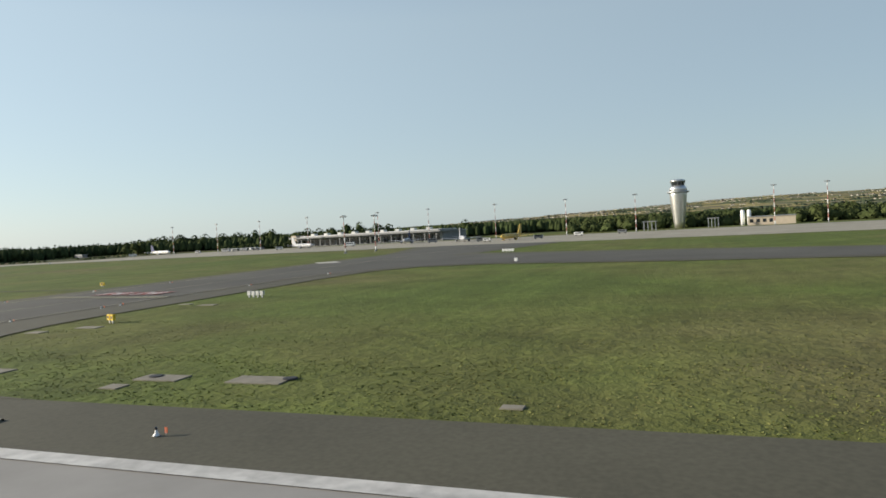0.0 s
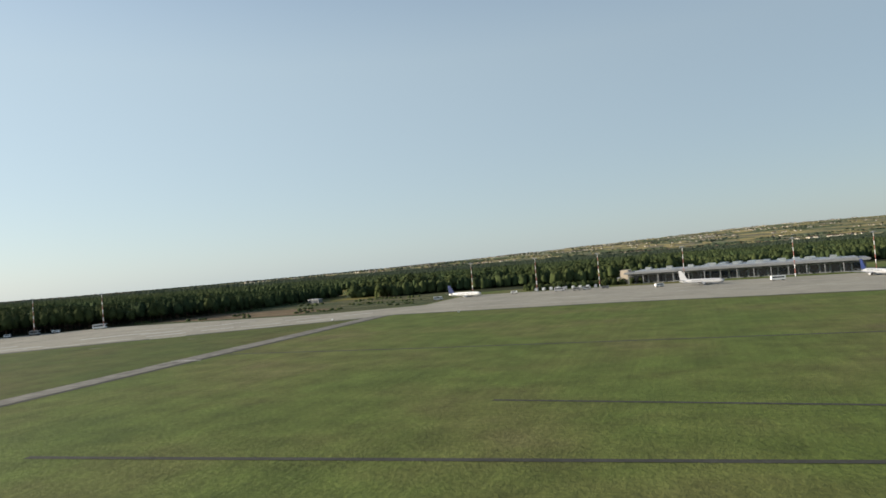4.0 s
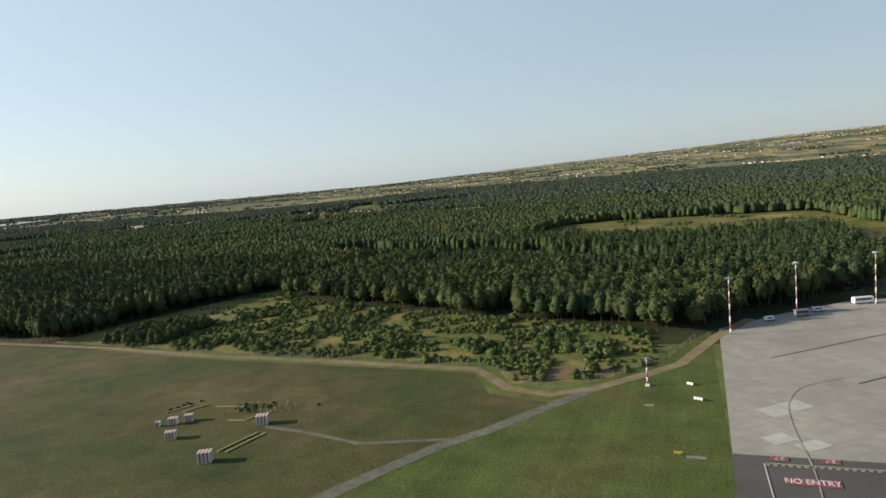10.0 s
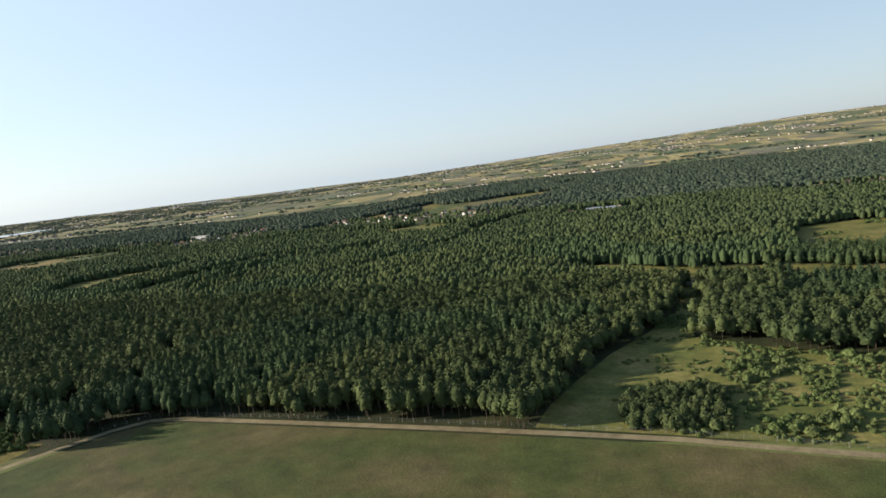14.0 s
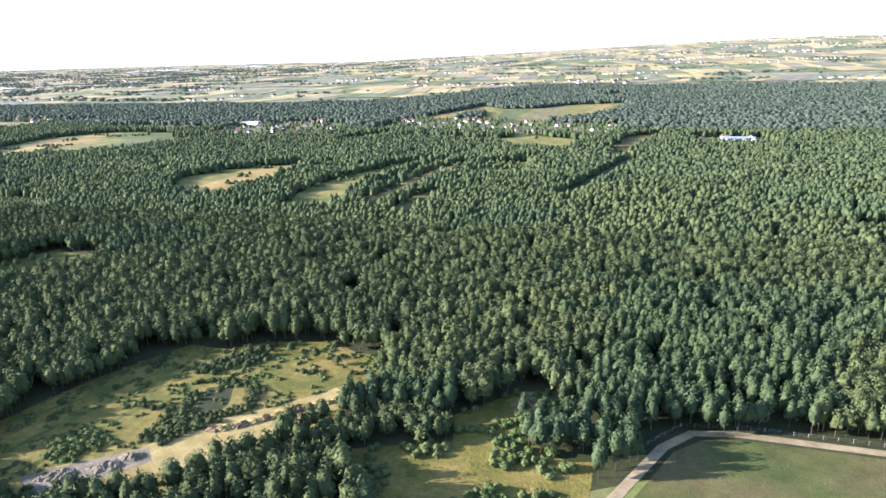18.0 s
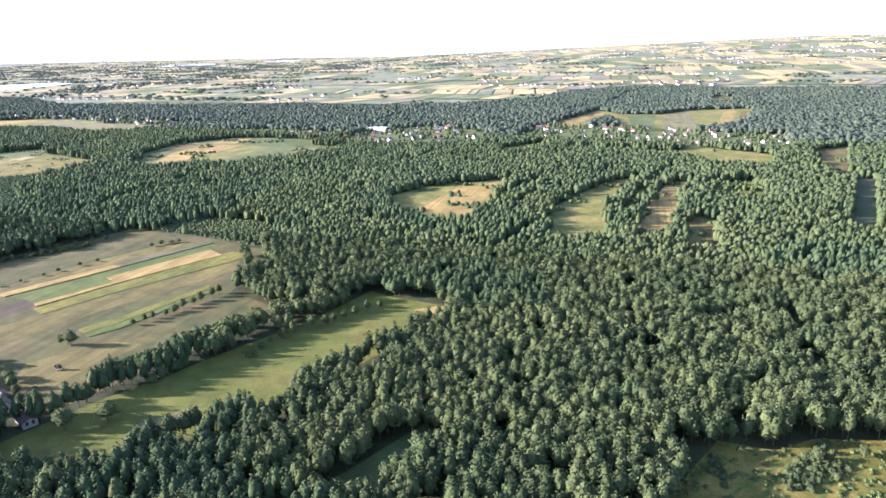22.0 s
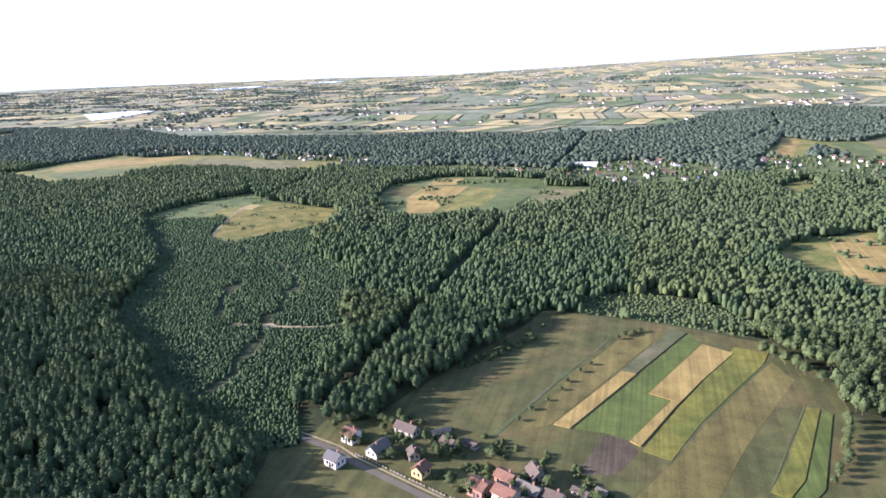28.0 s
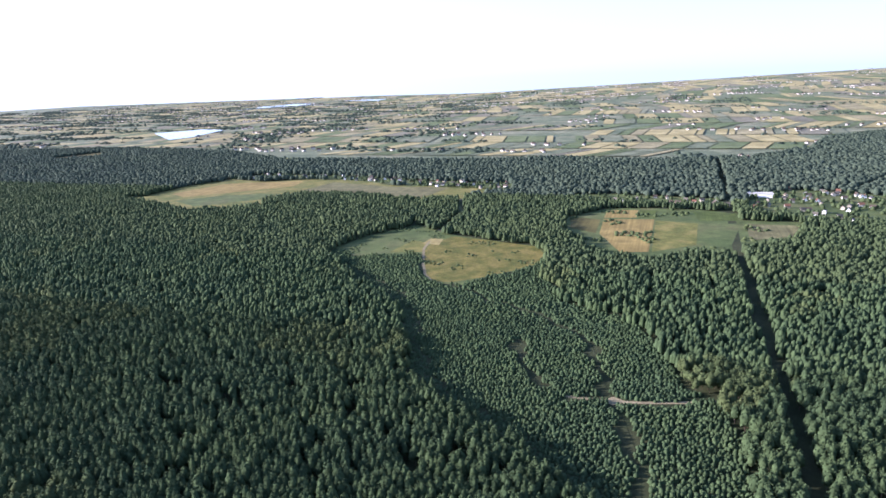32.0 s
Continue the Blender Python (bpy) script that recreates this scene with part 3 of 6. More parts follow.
OPEN = [SCRUB, CLEAR_SAND, CLEAR_SMALL, MEADOW_A, SLIT, BIGFIELD, LOWPLANT, YOUNG, CLEAR_L, OUTFIELDS, MEADOW_L, BEHIND, TRACKGAP, AIRFIELD] + FARPLOTS + GLADES + VILLAGES + RIDEGAPS


HEATHGAP = [(-282, 303), (-272, 384), (-245, 398), (-140, 396), (-140, 303), (-200, 296)]
LOWWOOD = [(-300, 215), (-284, 305), (-200, 298), (-138, 304), (-146, 246), (-150, 214), (-200, 190)]
OPEN += [HEATHGAP, LOWWOOD, LOWSTAND]
# the woods: one outline up to the far fields
WOODS = [(-492, 30), (-480, 98), (-440, 120), (-340, 118), (-190, 130), (-60, 250), (120, 300), (180, 420), (260, 640), (760, 760)] + FARLINE[-3:0:-1] + [(-2300, 960), (-1990, 762), (-1570, 423), (-1400, 287), (-1310, 214), (-1185, 119), (-1090, 30), (-560, 30)]


def inside(px, py, poly):
    hit = np.zeros(len(px), bool)
    n = len(poly)
    for i in range(n):
        (x0, y0), (x1, y1) = poly[i], poly[(i + 1) % n]
        if y0 == y1:
            continue
        c = ((y0 > py) != (y1 > py)) & (px < (x1 - x0) * (py - y0) / (y1 - y0) + x0)
        hit ^= c
    return hit


rng = np.random.default_rng(7)
HX, HY = [a for a, _ in RISE], [b for _, b in RISE]


def level(px, py):
    z = np.interp(py, HX, HY)
    s = np.clip((py - 1000) / 3400, 0, 1)
    return z + np.clip((px + 1500) / 1700, -0.45, 1.15) * 58 * s * s * (3 - 2 * s)


PHI = (1 + 5 ** 0.5) / 2
ICO_V = np.array([(-1, PHI, 0), (1, PHI, 0), (-1, -PHI, 0), (1, -PHI, 0), (0, -1, PHI), (0, 1, PHI), (0, -1, -PHI), (0, 1, -PHI), (PHI, 0, -1), (PHI, 0, 1), (-PHI, 0, -1), (-PHI, 0, 1)]) / math.hypot(1, PHI)
ICO_F = np.array([(0, 11, 5), (0, 5, 1), (0, 1, 7), (0, 7, 10), (0, 10, 11), (1, 5, 9), (5, 11, 4), (11, 10, 2), (10, 7, 6), (7, 1, 8), (3, 9, 4), (3, 4, 2), (3, 2, 6), (3, 6, 8), (3, 8, 9), (4, 9, 5), (2, 4, 11), (6, 2, 10), (8, 6, 7), (9, 8, 1)])


def crown(kind, clumps, slim=0.4):
    """Crown within unit height and unit width, of leaf sprays about a dark core, or of a ragged clump when far off: verts, faces."""
    if clumps < 3:
        vs, fs = [], []
        for k in range(clumps):
            a = np.arange(5) * 1.2566 + rng.uniform(-0.35, 0.35, 5)
            lo = np.stack([np.cos(a), np.sin(a), rng.uniform(-0.15, 0.15, 5)], -1) * (1, 1, 1)
            up = np.stack([0.80 * np.cos(a + 0.6), 0.80 * np.sin(a + 0.6), 0.66 + rng.uniform(-0.18, 0.18, 5)], -1)
            lo[:, :2] *= rng.uniform(0.75, 1.2, (5, 1))
            up[:, :2] *= rng.uniform(0.6, 1.25, (5, 1))
            v = np.concatenate([lo, up, [(rng.uniform(-0.2, 0.2), rng.uniform(-0.2, 0.2), 1.0)]])
            s = 0.54 if clumps == 1 else 0.42
            at = (rng.uniform(-0.2, 0.2), rng.uniform(-0.2, 0.2), 0.16) if clumps > 1 else (0, 0, 0.16)
            vs.append(v * (s, s, 0.84 - 0.16 * k) + at)
            i = np.arange(5)
            j = (i + 1) % 5
            f = np.concatenate([np.stack([i, j, i + 5], -1), np.stack([j, j + 5, i + 5], -1), np.stack([i + 5, j + 5, i * 0 + 10], -1)])
            fs.append(f + 11 * k)
        return np.concatenate(vs), np.concatenate(fs)
    n = 14 * clumps
    h = np.linspace(0, 1, n) ** 0.8
    if kind == "pine":
        r = 0.52 * (1 - h ** 2.6) ** 0.55 * np.clip(h * 5 + 0.45, 0, 1)
        z = 0.31 + 0.70 * h
    else:
        r = 0.50 * np.sqrt(np.clip(1 - (2 * h - 0.82) ** 2 / 1.45, 0, 1))
        z = 0.34 + 0.67 * h
    a = np.arange(n) * 2.39996 + rng.uniform(-0.4, 0.4, n)
    ph = rng.uniform(0, 6.283, 2)
    r = r * (1 + 0.22 * np.sin(3 * a + 7 * h + ph[0]) + 0.12 * np.sin(5 * a - 13 * h + ph[1])) * rng.uniform(0.72, 1.06, n)
    c = np.stack([r * np.cos(a), r * np.sin(a), z + rng.uniform(-0.02, 0.02, n)], -1)
    out = np.stack([np.cos(a), np.sin(a), 0.25 + 0.9 * h], -1)
    nn = out + rng.normal(0, 0.42, (n, 3))
    nn /= np.linalg.norm(nn, axis=1, keepdims=True)
    t1 = np.cross(nn, rng.normal(0, 1, (n, 3)))
    t1 /= np.linalg.norm(t1, axis=1, keepdims=True)
    t2 = np.cross(nn, t1)
    size = (1.5 / math.sqrt(n)) * rng.uniform(0.7, 1.25, (n, 1)) * (1 - 0.4 * h[:, None])
    v = []
    for k in range(3):
        b = k * 2.094 + rng.uniform(-0.5, 0.5, (n, 1))
        w = rng.uniform(0.75, 1.2, (n, 1))
        v.append(c + (t1 * np.cos(b) + t2 * np.sin(b)) * size * w * (1, 1, slim))
    v = np.stack(v, 1).reshape(-1, 3)
    core = ICO_V * (1 + rng.uniform(-0.2, 0.2, (12, 1)))
    core[:, :2] *= np.clip(0.95 - (0.5 if kind == "pine" else 0.25) * core[:, 2:], 0.2, 1.4)
    core = core * (0.49, 0.49, 0.34) + (0, 0, 0.61)
    return np.concatenate([v, core]), np.concatenate([np.arange(3 * n).reshape(-1, 3), ICO_F + 3 * n])


def fast_mesh(name, v, f, material):
    me = bpy.data.meshes.new(name)
    me.vertices.add(len(v))
    me.vertices.foreach_set("co", v.astype(np.float32).ravel())
    me.loops.add(len(f) * 3)
    me.loops.foreach_set("vertex_index", f.astype(np.int32).ravel())
    me.polygons.add(len(f))
    me.polygons.foreach_set("loop_start", np.arange(0, len(f) * 3, 3, dtype=np.int32))
    me.update(calc_edges=True)
    me.materials.append(material)
    return new(name, me)


def spread(poly, step, holes, jitter=0.42, lo=None, hi=None, keep=1.0):
    """Scattered places inside an outline and outside the holes, between two depths of the plan."""
    p = np.array(poly)
    x0, y0 = p.min(0)
    x1, y1 = p.max(0)
    if lo is not None:
        y0 = max(y0, lo)
    if hi is not None:
        y1 = min(y1, hi)
    gx, gy = np.meshgrid(np.arange(x0, x1, step), np.arange(y0, y1, step))
    px = gx.ravel() + rng.uniform(-jitter, jitter, gx.size) * step
    py = gy.ravel() + rng.uniform(-jitter, jitter, gx.size) * step
    ok = inside(px, py, poly) & (rng.random(len(px)) < keep)
    wx = px + 1.7 * np.sin(px / 6.1 + py / 4.3) + 0.9 * np.sin(py / 2.3)
    wy = py + 1.7 * np.sin(px / 4.7 - py / 7.9) + 0.9 * np.sin(px / 2.9)
    for h in holes:
        straight = any(h is q for q in RIDEGAPS)
        ok &= ~(inside(px, py, h) if straight else inside(wx, wy, h))
    return px[ok], py[ok]


def plant(name, px, py, tall, wide, kind, clumps, material, label, trunks=True, sunk=0.0):
    """One object of many trees."""
    if len(px) == 0:
        return None
    forms = [crown(kind, clumps, wide / tall) for _ in range(7)]
    which = rng.integers(0, 7, len(px))
    stand = np.array([noise.noise((x / 60, y / 60, 3.0)) for x, y in zip(px, py)])
    group = np.array([noise.noise((x / 11, y / 11, 6.0)) for x, y in zip(px, py)])
    H = tall * (1 + 0.14 * stand + 0.15 * group + rng.uniform(-0.20, 0.14, len(px)))
    W = wide * rng.uniform(0.75, 1.22, len(px))
    A = rng.uniform(0, 6.283, len(px))
    Z = level(px, py) - sunk
    V, F, n = [], [], 0
    for k in range(7):
        i = np.nonzero(which == k)[0]
        if len(i) == 0:
            continue
        v, f = forms[k]
        c, s = np.cos(A[i])[:, None], np.sin(A[i])[:, None]
        x = (v[None, :, 0] * c - v[None, :, 1] * s) * W[i, None] + px[i, None]
        y = (v[None, :, 0] * s + v[None, :, 1] * c) * W[i, None] + py[i, None]
        z = v[None, :, 2] * H[i, None] + Z[i, None]
        V.append(np.stack([x, y, z], -1).reshape(-1, 3))
        F.append((f[None] + (np.arange(len(i)) * len(v))[:, None, None] + n).reshape(-1, 3))
        n += len(i) * len(v)
    ob = fast_mesh(name, np.concatenate(V), np.concatenate(F), material)
    tagged(ob, label, "trees", kind="stuff")
    if trunks:
        q = np.array([(0.5, 0), (-0.25, 0.43), (-0.25, -0.43)])
        r = 0.13 * H / 9
        b = np.stack([q[None, :, 0] * r[:, None] * 2 + px[:, None], q[None, :, 1] * r[:, None] * 2 + py[:, None], np.repeat(Z[:, None], 3, 1)], -1)
        t = np.stack([q[None, :, 0] * r[:, None] + px[:, None], q[None, :, 1] * r[:, None] + py[:, None], np.repeat((Z + H * 0.62)[:, None], 3, 1)], -1)
        v = np.concatenate([b, t], 1).reshape(-1, 3)
        f = np.array([(0, 1, 4), (0, 4, 3), (1, 2, 5), (1, 5, 4), (2, 0, 3), (2, 3, 5)])
        f = (f[None] + (np.arange(len(px)) * 6)[:, None, None]).reshape(-1, 3)
        tr = fast_mesh("trunks", v, f, BARK)
        tr.parent = ob
    return ob


def split_plant(name, poly, step, holes, lo, hi, tall, wide, clumps, share, label, trunks=True, leaf=None):
    """Mixed wood: pine and broadleaf places parted by slow noise."""
    px, py = spread(poly, step, holes, lo=lo, hi=hi)
    gaps = np.array([noise.noise((x / 8.5, y / 8.5, 12.0)) for x, y in zip(px, py)]) > -0.36
    px, py = px[gaps], py[gaps]
    n = np.array([noise.noise((x / 70, y / 70, 9.0)) + 0.35 * noise.noise((x / 14, y / 14, 2.0)) for x, y in zip(px, py)])
    b = n + np.where(px > -820, 0.28, -0.24) > share
    plant(name, px[~b], py[~b], tall, wide, "pine", clumps, leaf or PINE, "dense " + label + " of dark pines", trunks)
    few = rng.random(b.sum()) < 0.94
    plant(name, px[b][few], py[b][few], tall * 0.95, wide * 1.12, "broad", clumps, leaf or BROAD, "dense " + label + " of leafy broadleaf trees", trunks)


SHORE = [(-2215, 1365), (-2150, 1500), (-2020, 1490), (-1980, 1370), (-1945, 1250), (-1930, 1120), (-2010, 1120), (-2150, 1300)]
LAKE = [(-2185, 1372), (-2139, 1436), (-2128, 1489), (-2040, 1462), (-2010, 1360), (-1976, 1256), (-1984, 1191)]
patch("forest_floor", WOODS, 0.012, FLOOR, "shaded forest floor of needles and moss", "ground")
split_plant("forest", WOODS, 3.6, OPEN, 30, 66, 6.8, 3.8, 1, 0.05, "forest", False)
split_plant("forest", WOODS, 2.6, OPEN, 66, 170, 7.8, 3.0, 6, 0.05, "forest")
split_plant("forest", WOODS, 2.75, OPEN, 170, 260, 7.2, 3.1, 4, 0.1, "forest")
split_plant("forest", WOODS, 2.9, OPEN, 260, 380, 6.1, 3.2, 2, 0.1, "forest", False)
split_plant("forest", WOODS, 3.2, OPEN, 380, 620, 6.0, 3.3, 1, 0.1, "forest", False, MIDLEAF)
split_plant("forest", WOODS, 5.0, OPEN, 620, 1330, 6.0, 5.6, 1, 0.12, "distant haze-blue forest", False, FARLEAF)

# ---- grass tufts beside the runway ----
def tufts(x0, x1, y0, y1, count, hole, tall):
    px, py = rng.uniform(x0, x1, count), rng.uniform(y0, y1, count)
    n = np.array([noise.noise((x / 1.6, y / 1.6, 2.5)) for x, y in zip(px, py)])
    ok = (n > -0.25) & ~inside(px, py, hole)
    px, py = px[ok], py[ok]
    k = len(px)
    a = rng.uniform(0, 6.283, (k, 3)) 
    w = rng.uniform(0.015, 0.045, (k, 3))
    h = tall * rng.uniform(0.5, 1.25, (k, 3))
    lean = rng.uniform(-0.05, 0.05, (k, 3, 2))
    V = np.zeros((k, 3, 3, 3))
    for j in range(3):
        c, s = np.cos(a[:, j]) * w[:, j], np.sin(a[:, j]) * w[:, j]
        V[:, j, 0] = np.stack([px - c, py - s, np.zeros(k)], -1)
        V[:, j, 1] = np.stack([px + c, py + s, np.zeros(k)], -1)
        V[:, j, 2] = np.stack([px + lean[:, j, 0], py + lean[:, j, 1], h[:, j]], -1)
    ob = fast_mesh("grass_tufts", V.reshape(-1, 3), np.arange(k * 9).reshape(-1, 3), TUFT)
    tagged(ob, "rough tufts of green and straw-coloured grass", "grass", kind="stuff")


m_ = Nodes("grass_blades", 0.9, 0, 0.15)
g_ = m_.t.nodes.new("ShaderNodeNewGeometry")
TUFT = m_.out(m_.mix(m_.ramp(m_.noise(9, 4, 0.65), [(0.42, grey(0)), (0.7, grey(0.8))]), m_.ramp(g_.outputs["Random Per Island"], [(0.0, (0.11, 0.145, 0.036)), (0.6, (0.14, 0.165, 0.045)), (1.0, (0.18, 0.175, 0.065))]), (0.19, 0.17, 0.075)))
tufts(60, 185, 12.3, 18, 15000, TAXI, 0.024)
tufts(60, 185, 16, 26, 7000, TAXI, 0.022)

# ---- clearings, meadows, fields, tracks ----
ribbon("perimeter_road", ROADLINE, 2.2, 0.05, TRACK, "pale gravel perimeter road along the airfield fence", "road")
ribbon("service_road", [(-211, 103), (-223.7, 83), (-228.5, 77), (-233, 68.7), (-247, 40), (-252, 12)], 2.2, 0.045, OLDROAD, "worn service road across the grass", "road")
ribbon("service_road", [(-226, 80), (-240, 76), (-250, 78.5), (-258, 79.5)], 0.9, 0.04, OLDROAD, "narrow worn path to the antenna cabins", "path")
patch("bare_ground", [(-229, 110.5), (-222, 104.5), (-212, 108), (-208, 113), (-216, 113)], 0.05, BROWNSOIL, "bare brown earth inside the fence corner", "ground")
patch("airfield_heath", [(-470, 97), (-461, 116), (-455, 121.5), (-448, 123), (-416, 122), (-378, 120.5), (-350, 119), (-331, 117.5), (-299, 113), (-234, 108.5), (-228, 98), (-217, 95), (-225, 81.5), (-235.5, 67.5), (-249, 40), (-252, 12.6), (-420, 12), (-490, 30)], 0.02, BROWNGRASS, "brownish mown grass of the airfield end", "ground")
patch("scrubland", SCRUB, 0.03, SCRUBGRASS, "dry grassy scrubland before the wood", "ground")
patch("clearing", CLEAR_SAND, 0.03, CLEARGRASS, "dry clearing with a sand working", "clearing")
for ln, w in (([(-592, 86), (-587, 105), (-576, 128), (-562, 147)], 1.2), ([(-584, 80), (-576, 110), (-565, 130), (-556, 143)], 0.9), ([(-598, 100), (-584, 122), (-572, 136)], 0.8)):
    ribbon("grassy_track", ln, w, 0.05, GREENCROP, "grassy green track over the dry clearing", "track")
ribbon("grassy_track", [(-553, 128), (-544, 128), (-534, 132)], 0.4, 0.05, DRYMEADOW, "faint sandy path in the clearing", "track")
# flat patch, the hollow's shaded slope is only a dark colour
patch("hollow", [(-567, 119), (-561, 121), (-557.5, 113), (-558.5, 105.5), (-562.5, 107)], 0.05, FLOOR, "flat dark patch for the shaded slope of a weedy hollow", "clearing")
patch("rubble_ground", [(-582, 80), (-572, 88), (-564, 94), (-560, 90), (-566, 83), (-576, 76)], 0.08, RUBBLE, "grey spread of rubble and stones", "ground")
patch("sand_pit", [(-578, 84), (-568, 91), (-560, 101), (-555, 108), (-544, 117), (-535, 127), (-531, 126), (-531, 118), (-539, 107), (-546, 97), (-552, 90), (-562, 83)], 0.06, SAND, "bare pale yellow sand of a small working", "sand")
patch("clearing", CLEAR_SMALL, 0.03, CLEARGRASS, "grassy clearing with young bushes", "clearing")
patch("clear_cut", [(-495, 126), (-487, 127), (-484, 133), (-492, 133)], 0.05, BROWNSOIL, "bare brown soil in the clearing", "clearing")
patch("meadow", MEADOW_A, 0.03, LUSHMEADOW, "smooth green meadow between tree rows", "meadow")
patch("sand_patch", [(-679, 198), (-672, 203), (-667, 203.5), (-670, 197)], 0.06, SAND, "small bare sand patch at the meadow's end", "sand")
patch("stubble_plot", [(-711, 126), (-715, 110), (-721, 109), (-722, 112)], 0.06, STUBBLE, "small stubble plot in the meadow", "field")
patch("glade", SLIT, 0.03, MEADOW, "narrow shaded glade in the wood", "glade")
patch("farmland", BIGFIELD, 0.03, mat_ground("farm_grass", [(0.3, (0.056, 0.060, 0.017)), (0.55, (0.075, 0.070, 0.021)), (0.75, (0.100, 0.078, 0.026))], 7, 22, 0.6, 0.25, 5.0, 0.38), "open farmland beside the village", "field")
STRIPS = [
    (WHEAT, 0.3, "narrow strip of ripe grain", [(-837, 175), (-832, 174), (-814, 214), (-819, 215)]),
    (HEATH, 0.25, "dark green root crop strip", [(-819, 215.5), (-814, 214.5), (-796, 254), (-802, 256)]),
    (GREENCROP, 0.0, "smooth green crop strip beside the grain", [(-831.5, 174), (-813, 214), (-795, 254), (-791.5, 244.5), (-810.5, 201), (-803.5, 198), (-814.5, 172), (-822, 174)]),
    (WHEAT, 0.3, "wide plot of ripe golden grain", [(-791, 244), (-781, 238), (-793, 214), (-802, 194), (-812, 169), (-815, 171), (-803, 198), (-810, 201)]),
    (YELLOWCROP, 0.15, "yellow-green flowering strip", [(-780, 244), (-769, 241), (-772, 231), (-784, 208), (-795, 186), (-804, 164), (-811.5, 167), (-801.5, 193), (-792.5, 214)]),
    (FALLOW, 0.0, "brown fallow strip", [(-814, 143.5), (-803.5, 163.5), (-794, 186), (-783, 208), (-769, 234), (-764, 221), (-784, 176), (-796, 143)]),
    (YELLOWCROP, 0.15, "yellow crop strip", [(-781, 156), (-775, 170), (-764, 203), (-760.5, 202), (-772, 163), (-777, 154)]),
    (GREENCROP, 0.2, "dark green drill strip", [(-776.5, 154), (-771.5, 163), (-760, 201.5), (-757.5, 200), (-768, 160), (-773, 152)]),
    (PLOUGH, 0.0, "dark ploughed plot", [(-822, 173), (-815, 171.5), (-812.5, 166), (-818, 154), (-828, 152)]),
    (FALLOW, 0.0, "brown grassy strip with bushes", [(-834, 211), (-817, 252), (-803, 255), (-820, 216), (-838, 175), (-846, 169)]),
    (FALLOW, 0.0, "brown grassy plot", [(-777, 132), (-764, 151), (-752, 152), (-758, 122), (-770, 120)]),
    (OLDFALLOW, 0.0, "grey fallow strip", [(-746, 142), (-735, 147), (-723, 184), (-730, 186), (-738, 163)]),
    (YELLOWCROP, 0.0, "weedy yellow strip", [(-752, 132), (-747, 142), (-743, 159), (-735, 183), (-731.5, 186), (-739, 160), (-746, 134)]),
    (BROWNSOIL, 0.0, "small bare brown plot below the road", [(-840, 110), (-839, 116), (-828, 113), (-830, 107)]),
    (FALLOW, 0.0, "fallow plot below the road", [(-858, 118), (-856, 124), (-842, 119), (-844, 112)]),
]


def crop(name, pts, low, tall, material, label, category, group):
    """A standing crop: a slab of low stalks with upright edges."""
    bm = bmesh.new()
    n = len(pts)
    a = [bm.verts.new((x, y, height(x, y) + low)) for x, y in pts]
    b = [bm.verts.new((x, y, height(x, y) + low + tall)) for x, y in pts]
    for i in range(n):
        bm.faces.new((a[i], a[(i + 1) % n], b[(i + 1) % n], b[i]))
    bmesh.ops.triangulate(bm, faces=[bm.faces.new(b)])
    bmesh.ops.recalc_face_normals(bm, faces=bm.faces[:])
    return tagged(part(name, bm, material), label, category, group, "structure")


for mt, tall, text, pts in STRIPS:
    if tall:
        crop("field_strip", pts, 0.03, tall, mt, text, "field", "strip fields by the village")
    else:
        patch("field_strip", pts, 0.06, mt, text, "field", group="strip fields by the village")
# dark ribbons draw the shadow lines at strip edges, and a weedy grass line
for ln, w in (([(-853, 165), (-846, 185), (-837, 211)], 1.3), ([(-804, 163.5), (-794.5, 186), (-783.5, 208), (-771, 232)], 0.7), ([(-792, 214), (-801, 193), (-811, 168)], 0.5), ([(-832, 173.5), (-814, 213)], 0.5), ([(-781.5, 155), (-764.5, 203)], 0.5), ([(-848, 180), (-832, 222), (-822, 250)], 0.5)):
    ribbon("furrow_shade", ln, w, 0.085, HEATH, "dark line of weeds and painted shade between field strips", "furrow")
# dark colour stands for the shadow band beside the tall forest
patch("young_ground", YOUNG, 0.03, FLOOR, "plantation ground, darkened for the shadow of the forest edge", "ground")
patch("plantation_ground", LOWPLANT, 0.03, HEATH, "ground of a low plantation", "ground")
patch("clearing", CLEAR_L, 0.05, MEADOW, "grassy clearing within the plantation", "clearing")
patch("clearing", [(-1108, 426), (-1099, 457), (-1072, 451), (-1032, 439), (-1021, 414), (-1023, 399), (-1038, 376), (-1051, 361), (-1065, 349), (-1074, 348), (-1085, 359), (-1103, 405)], 0.08, CLEARGRASS, "golden dry heart of the clearing", "clearing")
patch("clearing", [(-1128, 404), (-1124, 440), (-1110, 435), (-1106, 410)], 0.08, DRYMEADOW, "pale dry grass in the clearing", "clearing")
patch("bare_ground", [(-1114, 432), (-1113, 449), (-1103, 447), (-1101, 430)], 0.11, SAND, "bare trampled sand at the clearing's edge", "ground")
for p in PATHS[:1] + PATHS[3:4]:
    ribbon("forest_track", p, 1.8, 0.12, TRACK, "pale sandy track through the plantation", "track")
# these tracks get the dark floor colour in place of their shadow
for p in PATHS[1:3] + PATHS[4:]:
    ribbon("forest_track", p, 1.6, 0.10, FLOOR, "grassy plantation track, toned dark for its shade", "track")
patch("junction", [(-969, 224), (-964, 222.5), (-958, 225.5), (-964, 229)], 0.14, TRACK, "pale sandy crossing of forest tracks", "track")
patch("fields", OUTFIELDS, 0.03, MEADOW, "fields at the wood's far side", "field")
